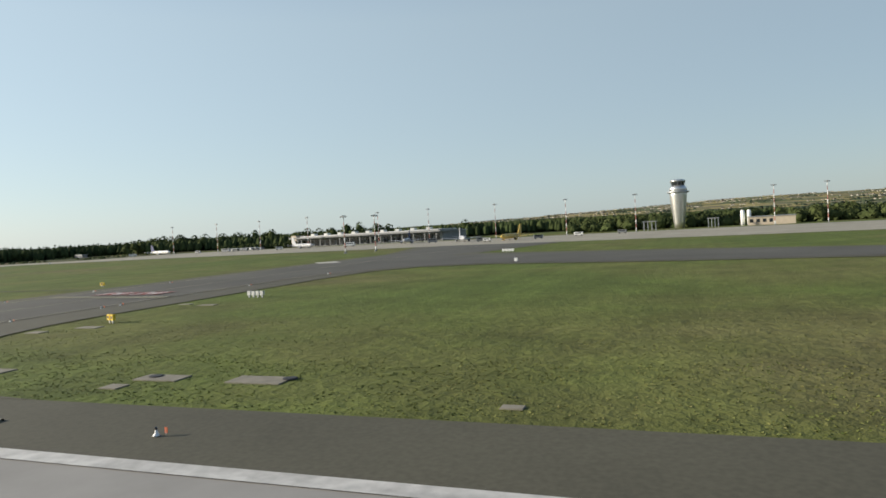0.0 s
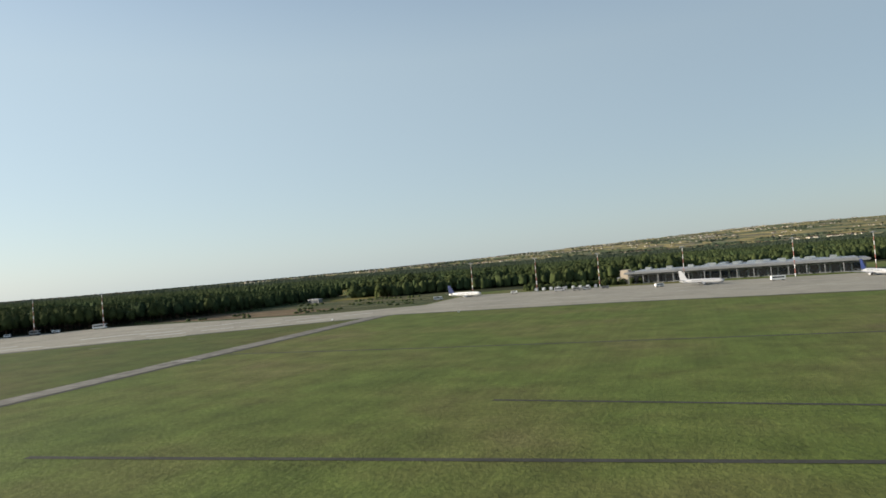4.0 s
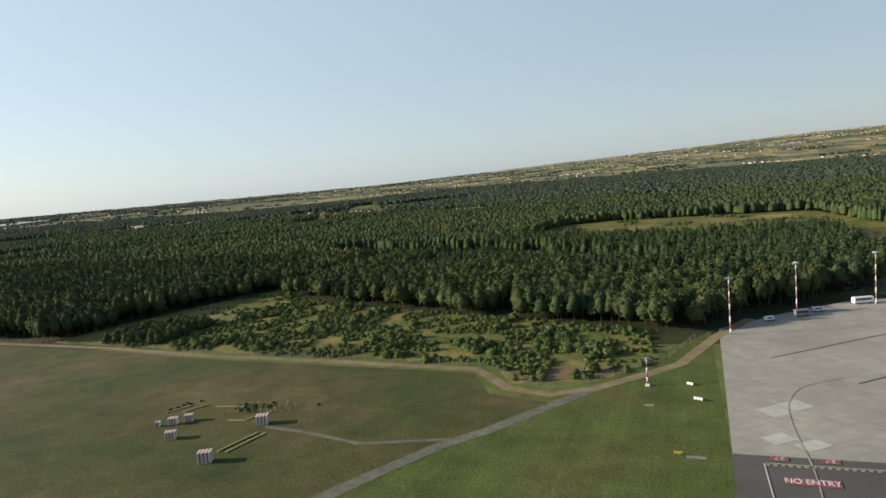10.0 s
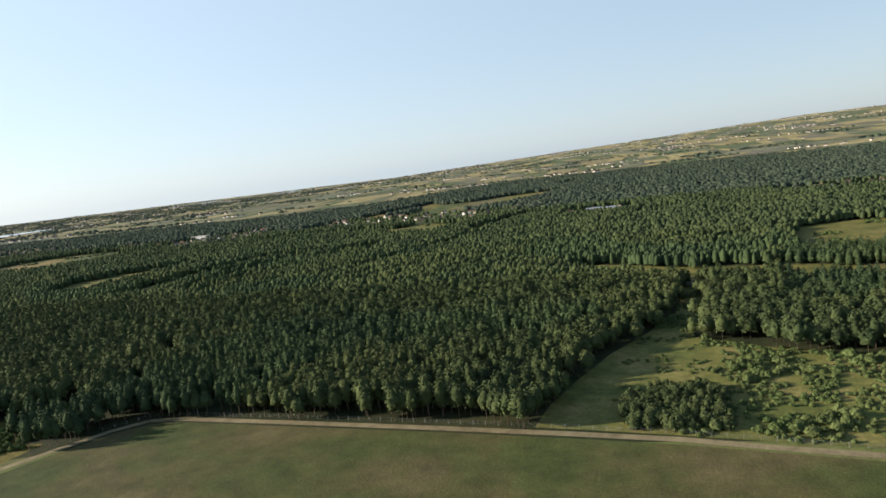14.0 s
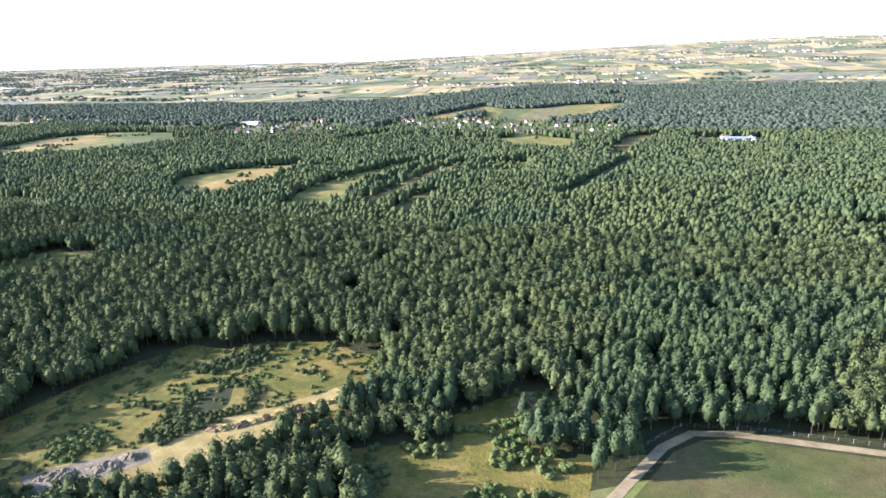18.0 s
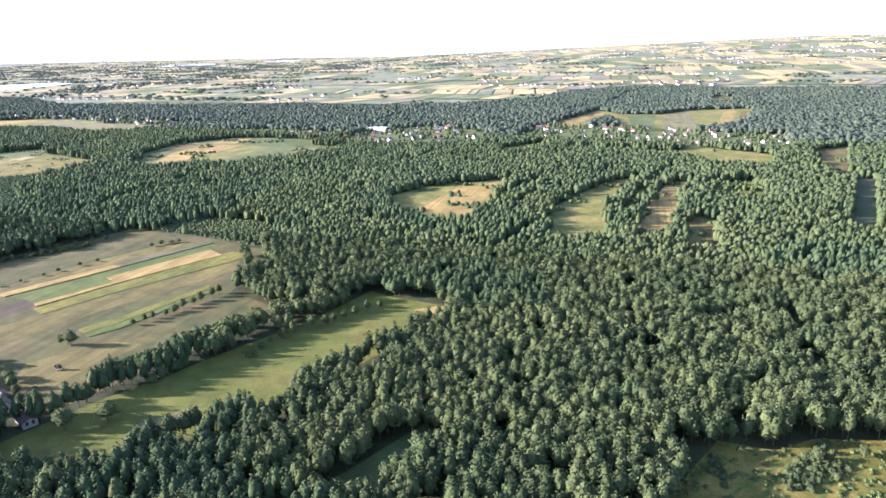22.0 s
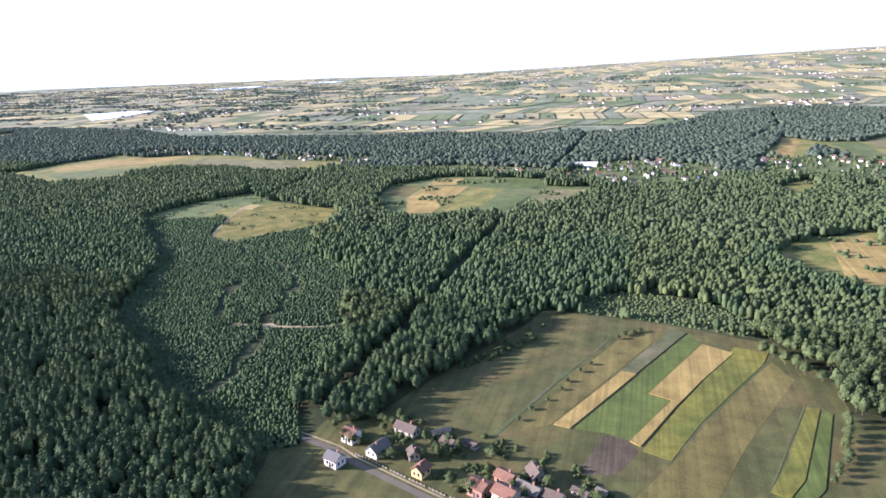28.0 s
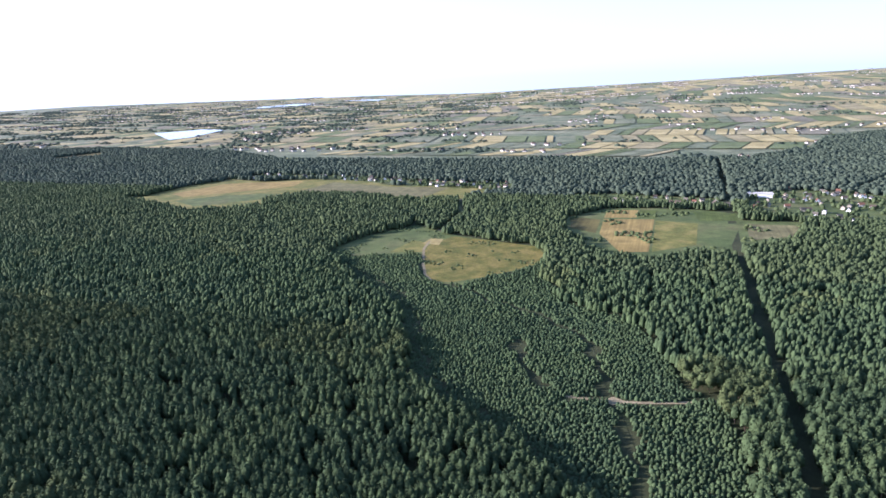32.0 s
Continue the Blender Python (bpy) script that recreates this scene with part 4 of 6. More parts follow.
for mt, text, pts in [
    (WHEAT, "square field of ripe grain", [(-997, 537), (-958, 542), (-959, 440), (-977, 436), (-995, 485)]),
    (WHEAT, "ripe grain field behind", [(-997, 574), (-972, 578), (-972, 547), (-997, 542)]),
    (DRYMEADOW, "weedy fallow field", [(-957, 538), (-926, 532), (-929, 465), (-957, 440)]),
    (GREENCROP, "green field", [(-971, 579), (-956, 579), (-958, 546), (-971, 546)]),
    (MEADOW, "olive meadow plot", [(-926, 528), (-895, 538), (-909, 455), (-929, 463)]),
    (GREENCROP, "smooth green plot by the road", [(-928, 576), (-897, 576), (-896, 548), (-925, 541)]),
    (STUBBLE, "pale stubble field", [(-892, 536), (-854, 538), (-866, 500), (-894, 484)]),
    (FALLOW, "weedy plot by the wood", [(-1024, 540), (-999, 535), (-998, 487), (-1018, 500)]),
]:
    patch("field", pts, 0.09, mt, text, "field", group="fields beyond the wood")
GTYPE = [DRYMEADOW, GREENCROP, DRYMEADOW, DRYMEADOW, DRYMEADOW, WHEAT, FALLOW, LUSHMEADOW, DRYMEADOW, DRYMEADOW, FALLOW]
GTEXT = ["golden grassy glade", "green meadow strip", "narrow grassy strip", "dry grassy glade", "narrow dry strip", "golden grain strip", "brown fallow glade", "green glade", "pale dry plot before the village", "pale dry strip before the village", "brown fallow strip"]
for g, mt, text in zip(GLADES, GTYPE, GTEXT):
    patch("glade", g, 0.05, mt, text + " enclosed by forest", "glade", group="forest glades")
patch("field", [(-722, 330), (-714, 405), (-690, 418), (-692, 330)], 0.09, WHEAT, "ripe part of the glade", "field")
patch("shaded_ride", SHADERIDE, 0.04, HEATH, "shaded grassy gap between tree belts", "ride")
for p in FARPLOTS:
    patch("field", p, 0.1, FALLOW, "brown plot within the far forest", "field")
patch("meadow", MEADOW_L, 0.05, DRYMEADOW, "long pale meadow beyond the forest", "meadow")
for mt, text, pts in [
    (WHEAT, "tan grain field in the long meadow", [(-1468, 590), (-1450, 662), (-1363, 698), (-1354, 657), (-1407, 604), (-1440, 575)]),
    (MEADOW, "green part of the long meadow", [(-1434, 553), (-1398, 591), (-1345, 610), (-1346, 572), (-1390, 530)]),
    (STUBBLE, "pale stubble in the long meadow", [(-1330, 625), (-1320, 690), (-1240, 668), (-1170, 670), (-1180, 610)]),
]:
    patch("field", pts, 0.12, mt, text, "field")
for v in VILLAGES:
    patch("village_green", v, 0.05, MEADOW, "gardens and grass of a village", "ground")
patch("field", BEHIND, 0.05, DRYMEADOW, "pale fields behind the village", "field")
for k, (mt, pts) in enumerate([(WHEAT, [(-690, 740), (-657, 890), (-642, 868), (-676, 720)]), (MEADOW, [(-610, 715), (-620, 845), (-585, 848), (-590, 705)]), (STUBBLE, [(-580, 710), (-580, 850), (-545, 900), (-545, 725)]), (WHEAT, [(-525, 760), (-500, 915), (-485, 918), (-510, 765)]), (FALLOW, [(-506, 770), (-482, 900), (-468, 890), (-494, 790)])]):
    patch("field", pts, 0.12, mt, "long strip field behind the village", "field", group="fields behind the village")
# dark floor colour gives the ride the shade of its trees
patch("forest_ride", RIDE, 0.04, FLOOR, "straight forest ride, its tree shade put into a dark ground", "ride")
patch("forest_ride", TRACKGAP, 0.05, DRYMEADOW, "pale grassy ride in the wood", "ride")
for r in RIDES:
    ribbon("forest_ride", r, 4.5, 0.04, HEATH, "narrow ride cut through the forest", "ride")
patch("sand_heath", [(-268, 384), (-245, 396), (-142, 394), (-150, 362), (-188, 340), (-215, 345)], 0.04, DRYMEADOW, "dry sandy opening behind the wood", "clearing")
patch("sand_heath", [(-180, 362), (-165, 384), (-150, 382), (-155, 360)], 0.07, SAND, "churned bare sand of the opening", "sand")
patch("rough_ground", [(-165, 174), (-152, 190), (-146, 246), (-125, 250), (-115, 255), (-66, 272), (-62, 232), (-62, 192), (-88, 176), (-131, 172.5)], 0.03, HEATH, "rough heath with bare spots behind the apron", "ground")
patch("rough_ground", [(-146, 244), (-150, 350), (-172, 362), (-140, 396), (-118, 300), (-110, 254), (-125, 249)], 0.028, DRYMEADOW, "dry grass between the wood and the airfield", "ground")
patch("rough_ground", [(-158, 180), (-130, 176), (-100, 178), (-95, 200), (-120, 210), (-150, 205)], 0.05, BROWNSOIL, "bare brown earth behind the apron", "ground")
for ln in ([(-60, 212), (-75, 206), (-95, 196), (-125, 178)], [(-72, 231), (-100, 235), (-126, 243), (-140, 262), (-135, 290), (-150, 320)], [(-64, 222), (-85, 220), (-104, 214)]):
    ribbon("sandy_track", ln, 1.6, 0.07, TRACK, "pale sandy track over rough ground", "track")
ribbon("drain_line", [(-54.5, 90.2), (-20, 89.2), (40, 90.0)], 0.7, 0.03, DITCH, "dark drainage line in the grass", "drain")
ribbon("drain_line", [(0, 54.5), (50, 50.5), (76, 48), (98, 47)], 0.5, 0.03, DITCH, "dark drainage line in the grass", "drain")
ribbon("drain_line", [(-30, 36), (0, 38), (30, 40)], 0.6, 0.03, DITCH, "dark drainage line in the grass", "drain")
VROAD = [(-960, 152), (-935, 156), (-915, 153), (-895, 147.3), (-888, 143.2), (-865, 134), (-843, 126), (-823, 118.4), (-807, 110.5), (-790, 102), (-760, 88), (-720, 72)]
ribbon("village_road", VROAD, 2.1, 0.07, ROADTAR, "grey asphalt village road", "road")
ribbon("road_verge", [(x + 0.7, y + 2.0) for x, y in VROAD[2:]], 0.7, 0.075, TRACK, "pale gravel verge of the village road", "verge")

# younger and smaller growth
patch("heath_floor", LOWWOOD, 0.02, HEATH, "rough heath under young pines", "ground")
patch("heath_floor", HEATHGAP, 0.03, DRYMEADOW, "dry sandy heath opening in the wood", "ground")
px, py = spread(LOWWOOD, 2.45, [AIRFIELD, SCRUB, TRACKGAP])
plant("plantation", px, py, 7.6, 2.7, "pine", 4, PINE, "younger pine stand lower than the forest", True, 1.9)
trk = [corridor(p, 4.0) for p in PATHS] + [corridor([(-945, 152), (-985, 184), (-1003, 199), (-1022, 210), (-1041, 232), (-1054, 258), (-1068, 290), (-1086, 318), (-1116, 343), (-1150, 372)], 7.5), CLEAR_L]
px, py = spread(YOUNG, 1.5, trk, lo=130, hi=300)
plant("plantation", px, py, 2.4, 1.6, "pine", 1, PINE, "young dense plantation lower than the forest", False, 0.7)
px, py = spread(YOUNG, 1.9, trk, lo=300, hi=460)
plant("plantation", px, py, 2.4, 2.0, "pine", 1, PINE, "young dense plantation lower than the forest", False, 0.7)
px, py = spread(trk[-2], 1.6, trk[:-2])
plant("plantation", px, py, 0.9, 1.7, "pine", 1, PINE, "low regrowth in the shade of the forest edge", False, 0.3)
px, py = spread([(-1144, 394), (-1105, 405), (-1088, 361), (-1073, 345), (-1097, 342), (-1125, 370)], 2.2, [corridor(p, 3.0) for p in PATHS])
plant("plantation", px, py, 1.6, 2.3, "broad", 1, BROAD, "low green growth beside the clearing", False, 0.5)
px, py = spread(LOWSTAND, 2.2, [CLEAR_SMALL, CLEAR_SAND])
plant("plantation", px, py, 4.4, 2.7, "broad", 5, BROAD, "lower leafy trees between the two clearings")
px, py = spread(LOWPLANT, 1.9, [])
plant("plantation", px, py, 1.8, 1.9, "broad", 1, BROAD, "low green plantation in close rows", False, 0.5)


def bushes(poly, step, holes, tall, wide, cover, label, clumps=3, material=None, seed=5.0, scale=14.0):
    px, py = spread(poly, step, holes, keep=0.9)
    n = np.array([noise.noise((x / scale, y / scale, seed)) for x, y in zip(px, py)])
    ok = n > cover
    ob = plant("bushes", px[ok], py[ok], tall, wide, "broad", clumps, material or BROAD, label, False, tall * 0.3)
    if ob:
        tagged(ob, category="bushes")


SCRUBSHADE = [(-364, 121), (-356, 150), (-342, 195), (-324, 190), (-323, 165), (-327, 142), (-336, 121)]
bushes(SCRUB, 1.7, [corridor(ROADLINE, 5), SCRUBSHADE], 1.15, 1.35, -0.1, "scattered green bushes over the scrubland", 4, SCRUBLEAF, 5.0, 6.5)
bushes(SCRUBSHADE, 2.0, [corridor(ROADLINE, 5), [(-364, 121), (-347, 124), (-346, 150), (-342, 195)]], 0.8, 1.2, 0.25, "sparse low weeds in the forest's shade", 3, SCRUBLEAF, 5.0, 6.5)
bushes(SCRUB, 2.6, [corridor(ROADLINE, 6), SCRUBSHADE], 2.2, 2.4, 0.18, "taller bushes in the scrubland", 5, SCRUBLEAF, 8.0, 11)
bushes([(-342, 124), (-342, 140), (-334, 147), (-322, 146), (-321, 136), (-322, 123)], 1.7, [corridor(ROADLINE, 5)], 3.6, 2.4, -0.9, "thicket of young trees by the road", 5)
bushes(CLEAR_SMALL, 1.9, [], 1.9, 1.9, 0.05, "young bushes in the clearing", 4, SCRUBLEAF, 5.0, 8)
bushes([(-571, 121), (-563, 125), (-552.5, 121), (-551.5, 113), (-555, 106), (-558, 102), (-562, 95), (-568, 96), (-567.5, 111)], 1.2, [[(-567.5, 117), (-563, 121.5), (-555.5, 119), (-558, 111), (-558.5, 106), (-563.5, 107)]], 1.4, 1.5, -0.5, "ring of bushes round a hollow", 4)
PIT = [(-580, 82), (-568, 91), (-555, 109), (-544, 118), (-535, 128), (-530, 126), (-530, 117), (-539, 105), (-552, 88), (-566, 80)]
bushes(CLEAR_SAND, 1.7, [PIT], 0.7, 1.2, 0.02, "low weedy clumps in the dry clearing", 3, SCRUBLEAF, 3.0, 5)
bushes(CLEAR_SAND, 2.2, [PIT], 1.7, 1.8, 0.34, "bushes in the dry clearing", 4, None, 3.0, 8)
bushes([(-553, 92), (-548, 98), (-540, 103), (-538, 98), (-546, 88)], 1.8, [], 1.5, 1.8, -0.2, "green thicket below the sand working", 4)
bushes([(-577, 125), (-570, 137), (-566, 141), (-560, 136), (-571, 124)], 1.4, [], 1.5, 1.7, -0.5, "bush belt in the clearing", 4)
bushes([(-588, 92), (-580, 98), (-572, 94), (-575, 86), (-582, 86)], 1.3, [], 1.1, 1.6, -0.2, "low green scrub in the clearing", 3, SCRUBLEAF)
bushes([(-754, 130), (-748, 130), (-730, 186), (-736, 186)], 1.3, [], 0.9, 1.3, -0.12, "weedy bush strip between fields", 4, SCRUBLEAF, 2.0, 6)
bushes([(-739, 128), (-733, 146), (-722, 190), (-716, 190), (-728, 146), (-734, 126)], 3.0, [], 5.5, 3.4, -0.1, "irregular tree belt between field and meadow", 6, None, 2.0, 9)
bushes([(-896, 151), (-872, 167), (-838, 161), (-802, 138), (-786, 132), (-790, 113), (-818, 122.5), (-860, 139.5)], 2.1, [], 1.5, 1.8, 0.12, "garden shrubs and hedges among the houses", 4, None, 7.0, 6)
bushes([(-876, 205), (-868, 218), (-853, 243), (-849, 240), (-862, 214), (-870, 202)], 2.2, [], 2.2, 2.2, -0.1, "shrubs along the wood's edge", 4, None, 7.0, 8)
bushes(HEATHGAP, 3.2, [], 1.4, 2.0, 0.32, "low bushes over the sandy opening", 3, SCRUBLEAF, 4.0, 14)
bushes(CLEAR_L, 3.0, [], 1.3, 2.0, 0.3, "low growth in the oval clearing", 1)
bushes(OUTFIELDS, 5.0, [], 2.6, 3.6, 0.3, "bushes between the fields", 1, None, 4.0, 25)
for g in (GLADES[4], GLADES[7]):
    bushes(g, 4.2, [], 5.0, 3.8, -0.02, "trees and bushes grown into the glade", 2, None, 9.0, 12)
for g in GLADES:
    bushes(g, 4.5, [], 2.8, 3.4, 0.3, "bushes scattered in the glade", 1, None, 4.0, 18)
bushes([(-166, 176), (-145, 246), (-115, 255), (-66, 272), (-63, 195), (-88, 178)], 3.0, [], 1.0, 1.5, 0.25, "sparse bushes on rough ground", 1)
bushes([(112, 241), (300, 224), (330, 262), (108, 270)], 3.0, [], 6.0, 4.6, -0.35, "dark trees and bushes behind the control tower", 3, None, 5.0, 14)
bushes([(-140, 268), (-60, 280), (60, 296), (60, 306), (-60, 292), (-140, 280)], 4.2, [], 10.5, 7.0, -0.1, "round-crowned broadleaf trees behind the terminal", 6, None, 5.0, 16)
bushes([(-40, 234), (-40, 243), (5, 246), (5, 240)], 2.4, [], 3.2, 2.6, -0.3, "young trees behind the apron", 3)


# single trees, each with trunk and crown
def tree_mesh(kind, clumps, seed):
    v, f = crown(kind, clumps, 0.8)
    me = bpy.data.meshes.new("crown")
    me.from_pydata([tuple(a) for a in v], [], [tuple(int(i) for i in t) for t in f])
    me.materials.append(BROAD if kind == "broad" else PINE)
    return me


TREES = []
for k in range(6):
    root = new("tree", None)
    tagged(root, "single leafy broadleaf tree with a full crown", "tree", "single trees by fields and gardens")
    bm = bmesh.new()
    bmesh.ops.create_cone(bm, cap_ends=True, segments=6, radius1=0.045, radius2=0.02, depth=0.6, matrix=Matrix.Translation((0, 0, 0.3)))
    for a in range(4):
        bmesh.ops.create_cone(bm, cap_ends=False, segments=4, radius1=0.018, radius2=0.006, depth=0.4,
                              matrix=Matrix.Translation((0.08 * math.cos(a * 1.6), 0.08 * math.sin(a * 1.6), 0.5)) @ Euler((radians(30) * math.sin(a * 1.6) * -1, radians(30) * math.cos(a * 1.6), 0)).to_matrix().to_4x4())
    part("trunk", bm, BARK, root)
    cr = new("crown", tree_mesh("broad", 16, k))
    cr.parent = root
    TREES.append(root)
used = set()


def tree(x, y, tall, wide):
    k = random.randrange(6)
    m = pose(x, y, height(x, y), 0, 0, random.uniform(0, 360))
    if k not in used:
        used.add(k)
        ob = TREES[k]
        ob.matrix_basis = m
    else:
        ob = copy_thing(TREES[k], m)
    ob.scale = (wide, wide, tall)
    return ob


def tree_row(a, b, step, tall, wide, off=1.0):
    a, b = Vector(a), Vector(b)
    n = max(1, int((b - a).length / step))
    for i in range(n + 1):
        q = a.lerp(b, i / n)
        tree(q.x + random.uniform(-off, off), q.y + random.uniform(-off, off), tall * random.uniform(0.75, 1.2), wide * random.uniform(0.8, 1.2))


tree_row((-766, 163), (-759, 176), 3.0, 2.6, 2.0, 0.7)
tree_row((-759, 176), (-755, 196), 3.4, 3.4, 2.6, 0.8)
tree_row((-847, 176), (-830, 218), 7.0, 1.5, 1.7, 1.2)
tree_row((-870, 208), (-852, 246), 5.0, 2.6, 2.4, 2.0)
tree_row((-821, 243), (-813, 252), 3.5, 2.0, 2.6, 0.8)
tree_row((-770, 240), (-756, 224), 3.6, 5.0, 3.6, 2.0)
tree_row((-716, 150), (-712, 166), 4.0, 2.6, 2.0, 1.0)
tree_row((-712, 168), (-690, 196), 4.0, 3.8, 2.6, 1.3)
tree_row((-744, 122), (-735, 138), 2.6, 5.4, 3.2, 1.2)
for x, y, t, w in [(-556, 141, 3.0, 2.4), (-566, 137, 3.4, 2.4), (-541, 137, 2.6, 2.2), (-548, 139, 3.2, 2.4), (-773, 145, 5.5, 4.0), (-777, 145, 3.6, 2.4), (-792, 118, 6.5, 6.0), (-786, 116, 6.0, 5.0), (-742, 118, 5.5, 4.5), (-730, 112, 5.0, 5.0), (-737, 106, 6.0, 5.0)]:
    tree(x, y, t, w)
for k in range(120):
    a = random.random()
    x = -900 + a * 140
    y = 152 - (x + 900) * 0.40 + random.uniform(-2, 20) + 4
    tree(x, y, random.uniform(1.6, 4.8), random.uniform(1.8, 3.6))
tree_row((-712, 104), (-703, 118), 4.0, 6.0, 4.5, 1.5)

# ---- airfield things ----
def box(bm, x0, x1, y0, y1, z0, z1, bevel=0.0):
    r = bmesh.ops.create_cube(bm, size=1.0, matrix=Matrix.Translation(((x0 + x1) / 2, (y0 + y1) / 2, (z0 + z1) / 2)) @ Matrix.Diagonal((x1 - x0, y1 - y0, z1 - z0, 1)))
    if bevel:
        es = list({e for v in r["verts"] for e in v.link_edges})
        bmesh.ops.bevel(bm, geom=es, offset=bevel, segments=2, affect="EDGES")


def boxpart(name, dims, material, parent, label="", bevel=0.0):
    bm = bmesh.new()
    box(bm, *dims, bevel)
    return part(name, bm, material, parent, label)


def lathe(bm, prof, seg=16, axis="z"):
    """Turn a profile of (radius, along) about an axis."""
    rings = []
    for r, h in prof:
        ring = []
        for i in range(seg):
            a = 2 * math.pi * i / seg
            c, s = r * math.cos(a), r * math.sin(a)
            ring.append(bm.verts.new((c, s, h) if axis == "z" else (h, c, s)))
        rings.append(ring)
    for a, b in zip(rings, rings[1:]):
        for i in range(seg):
            bm.faces.new((a[i], a[(i + 1) % seg], b[(i + 1) % seg], b[i]))
    bm.faces.new(rings[-1])
    bm.faces.new(rings[0][::-1])
    bmesh.ops.recalc_face_normals(bm, faces=bm.faces[:])


def latpart(name, prof, material, parent, seg=16, axis="z", label="", smooth=True):
    bm = bmesh.new()
    lathe(bm, prof, seg, axis)
    for f in bm.faces:
        f.smooth = smooth
    return part(name, bm, material, parent, label)


def thing(name, label, category, group=""):
    return tagged(new(name, None), label, category, group)


def make_mast(h, bands, label, group):
    root = thing("floodlight_mast", label, "mast", group)
    r0, r1 = 0.13, 0.07
    for i in range(bands):
        a, b = i / bands, (i + 1) / bands
        latpart("band", [(r0 + (r1 - r0) * a, h * a), (r0 + (r1 - r0) * b, h * b)], MASTRED if i % 2 else WHITE, root, 8, "z", "red painted band" if i % 2 else "white painted band")
    boxpart("foot", (-0.22, 0.22, -0.2, 0.2, 0, 0.4), GREYP, root, "", 0.03)
    boxpart("head_frame", (-0.75, 0.75, -0.12, 0.12, h, h + 0.14), STEEL, root)
    boxpart("head_frame", (-0.12, 0.12, -0.6, 0.6, h + 0.145, h + 0.25), STEEL, root)
    for k in range(4):
        boxpart("lamp", (-0.7 + 0.4 * k, -0.45 + 0.4 * k, -0.32, -0.13, h - 0.22, h - 0.005), GREYP, root, "", 0.02)
    return root


first = make_mast(11.6, 9, "tall red and white banded floodlight mast on the apron", "apron floodlight masts")
first.matrix_basis = pose(-56, 227.6, 0)
for x, y in ((-32.7, 227.5), (-11.4, 227.5), (15.4, 220.6), (46, 219.3), (66.3, 218.2), (91.2, 216.5), (115, 216.6), (137, 214), (175.6, 213), (189, 212), (216, 196)):
    copy_thing(first, pose(x, y, 0, 0, 0, random.uniform(-10, 10)))
second = make_mast(7.9, 7, "red and white banded floodlight mast at the apron's edge", "short floodlight masts")
second.matrix_basis = pose(83.2, 126, 0)
copy_thing(second, pose(87, 133, 0, 0, 0, 40))
third = make_mast(11.2, 9, "tall red and white banded floodlight mast by the parked vans", "tall floodlight masts")
third.matrix_basis = pose(-190.3, 136.6, 0)
for x, y in ((-176.8, 152.6), (-160.2, 163.6)):
    copy_thing(third, pose(x, y, 0, 0, 0, 40))

# slim banded pole beside the apron
pole = thing("marker_pole", "red and white banded lattice pole in the grass", "pole")
for i in range(6):
    latpart("band", [(0.13 - 0.01 * i, 0.75 * i), (0.13 - 0.01 * (i + 1), 0.75 * (i + 1))], WHITE if i % 2 else REDP, pole, 6, "z", "white band" if i % 2 else "red band")
boxpart("foot", (-0.3, 0.3, -0.3, 0.3, 0, 0.3), WHITE, pole)
boxpart("cross_arm", (-0.45, 0.45, -0.05, 0.05, 4.5, 4.62), STEEL, pole)
pole.matrix_basis = pose(-203.7, 104.4, 0)

# control tower
tower = thing("control_tower", "silver tapering airport control tower with a glazed cab", "tower")
latpart("shaft", [(1.75, 0), (2.0, 2.0), (2.45, 5.5), (2.95, 9.5), (3.2, 12.2), (3.25, 12.9)], SILVER, tower, 32)
latpart("gallery", [(3.3, 12.7), (4.0, 12.85), (4.05, 13.35), (3.5, 13.45)], STEEL, tower, 32)
latpart("collar", [(3.25, 13.45), (3.3, 14.4), (2.6, 15.3), (2.35, 15.4)], SILVER, tower, 32)
latpart("cab_glazing", [(2.3, 15.4), (2.65, 16.75)], GLASS, tower, 24, "z", "dark sloping cab glass", False)
latpart("roof", [(2.85, 16.75), (2.9, 17.15), (2.3, 17.5), (0.4, 17.6)], SILVER, tower, 32)
for k in range(12):
    a = k * math.pi / 6
    bm = bmesh.new()
    bmesh.ops.create_cone(bm, cap_ends=True, segments=5, radius1=0.06, radius2=0.06, depth=1.4, matrix=Matrix.Translation((2.55 * math.cos(a), 2.55 * math.sin(a), 16.1)))
    part("mullion", bm, STEEL, tower)
for k in range(3):
    bm = bmesh.new()
    bmesh.ops.create_cone(bm, cap_ends=True, segments=5, radius1=0.04, radius2=0.02, depth=1.2, matrix=Matrix.Translation((-1 + k, 0.3 * k, 18.1)))
    part("antenna", bm, STEEL, tower)
tower.matrix_basis = pose(149.4, 234.5, -0.02) @ Matrix.Diagonal((0.86, 0.86, 0.93, 1))

# terminal
term = thing("terminal_building", "long low grey terminal with a flat roof and dark glazing", "building")
boxpart("wall", (0, 70, 2.5, 16, 0, 3.3), GREYP, term)
boxpart("canopy", (-1, 71, -1.2, 17, 3.5, 4.2), GREYP, term, "grey flat roof canopy", 0.08)
boxpart("roof", (2, 68, 3, 15, 4.204, 4.55), STEEL, term)
for k in range(24):
    boxpart("window", (1.0 + k * 2.85, 3.3 + k * 2.85, 2.44, 2.49, 0.4, 2.8), GLASS, term)
for k in range(15):
    boxpart("column", (0.2 + k * 4.9, 0.5 + k * 4.9, -0.6, -0.3, 0, 3.49), GREYP, term)
for k in range(9):
    boxpart("roof_unit", (5 + k * 7, 6.8 + k * 7, 6, 8.2, 4.56, 5.4), SILVER, term)
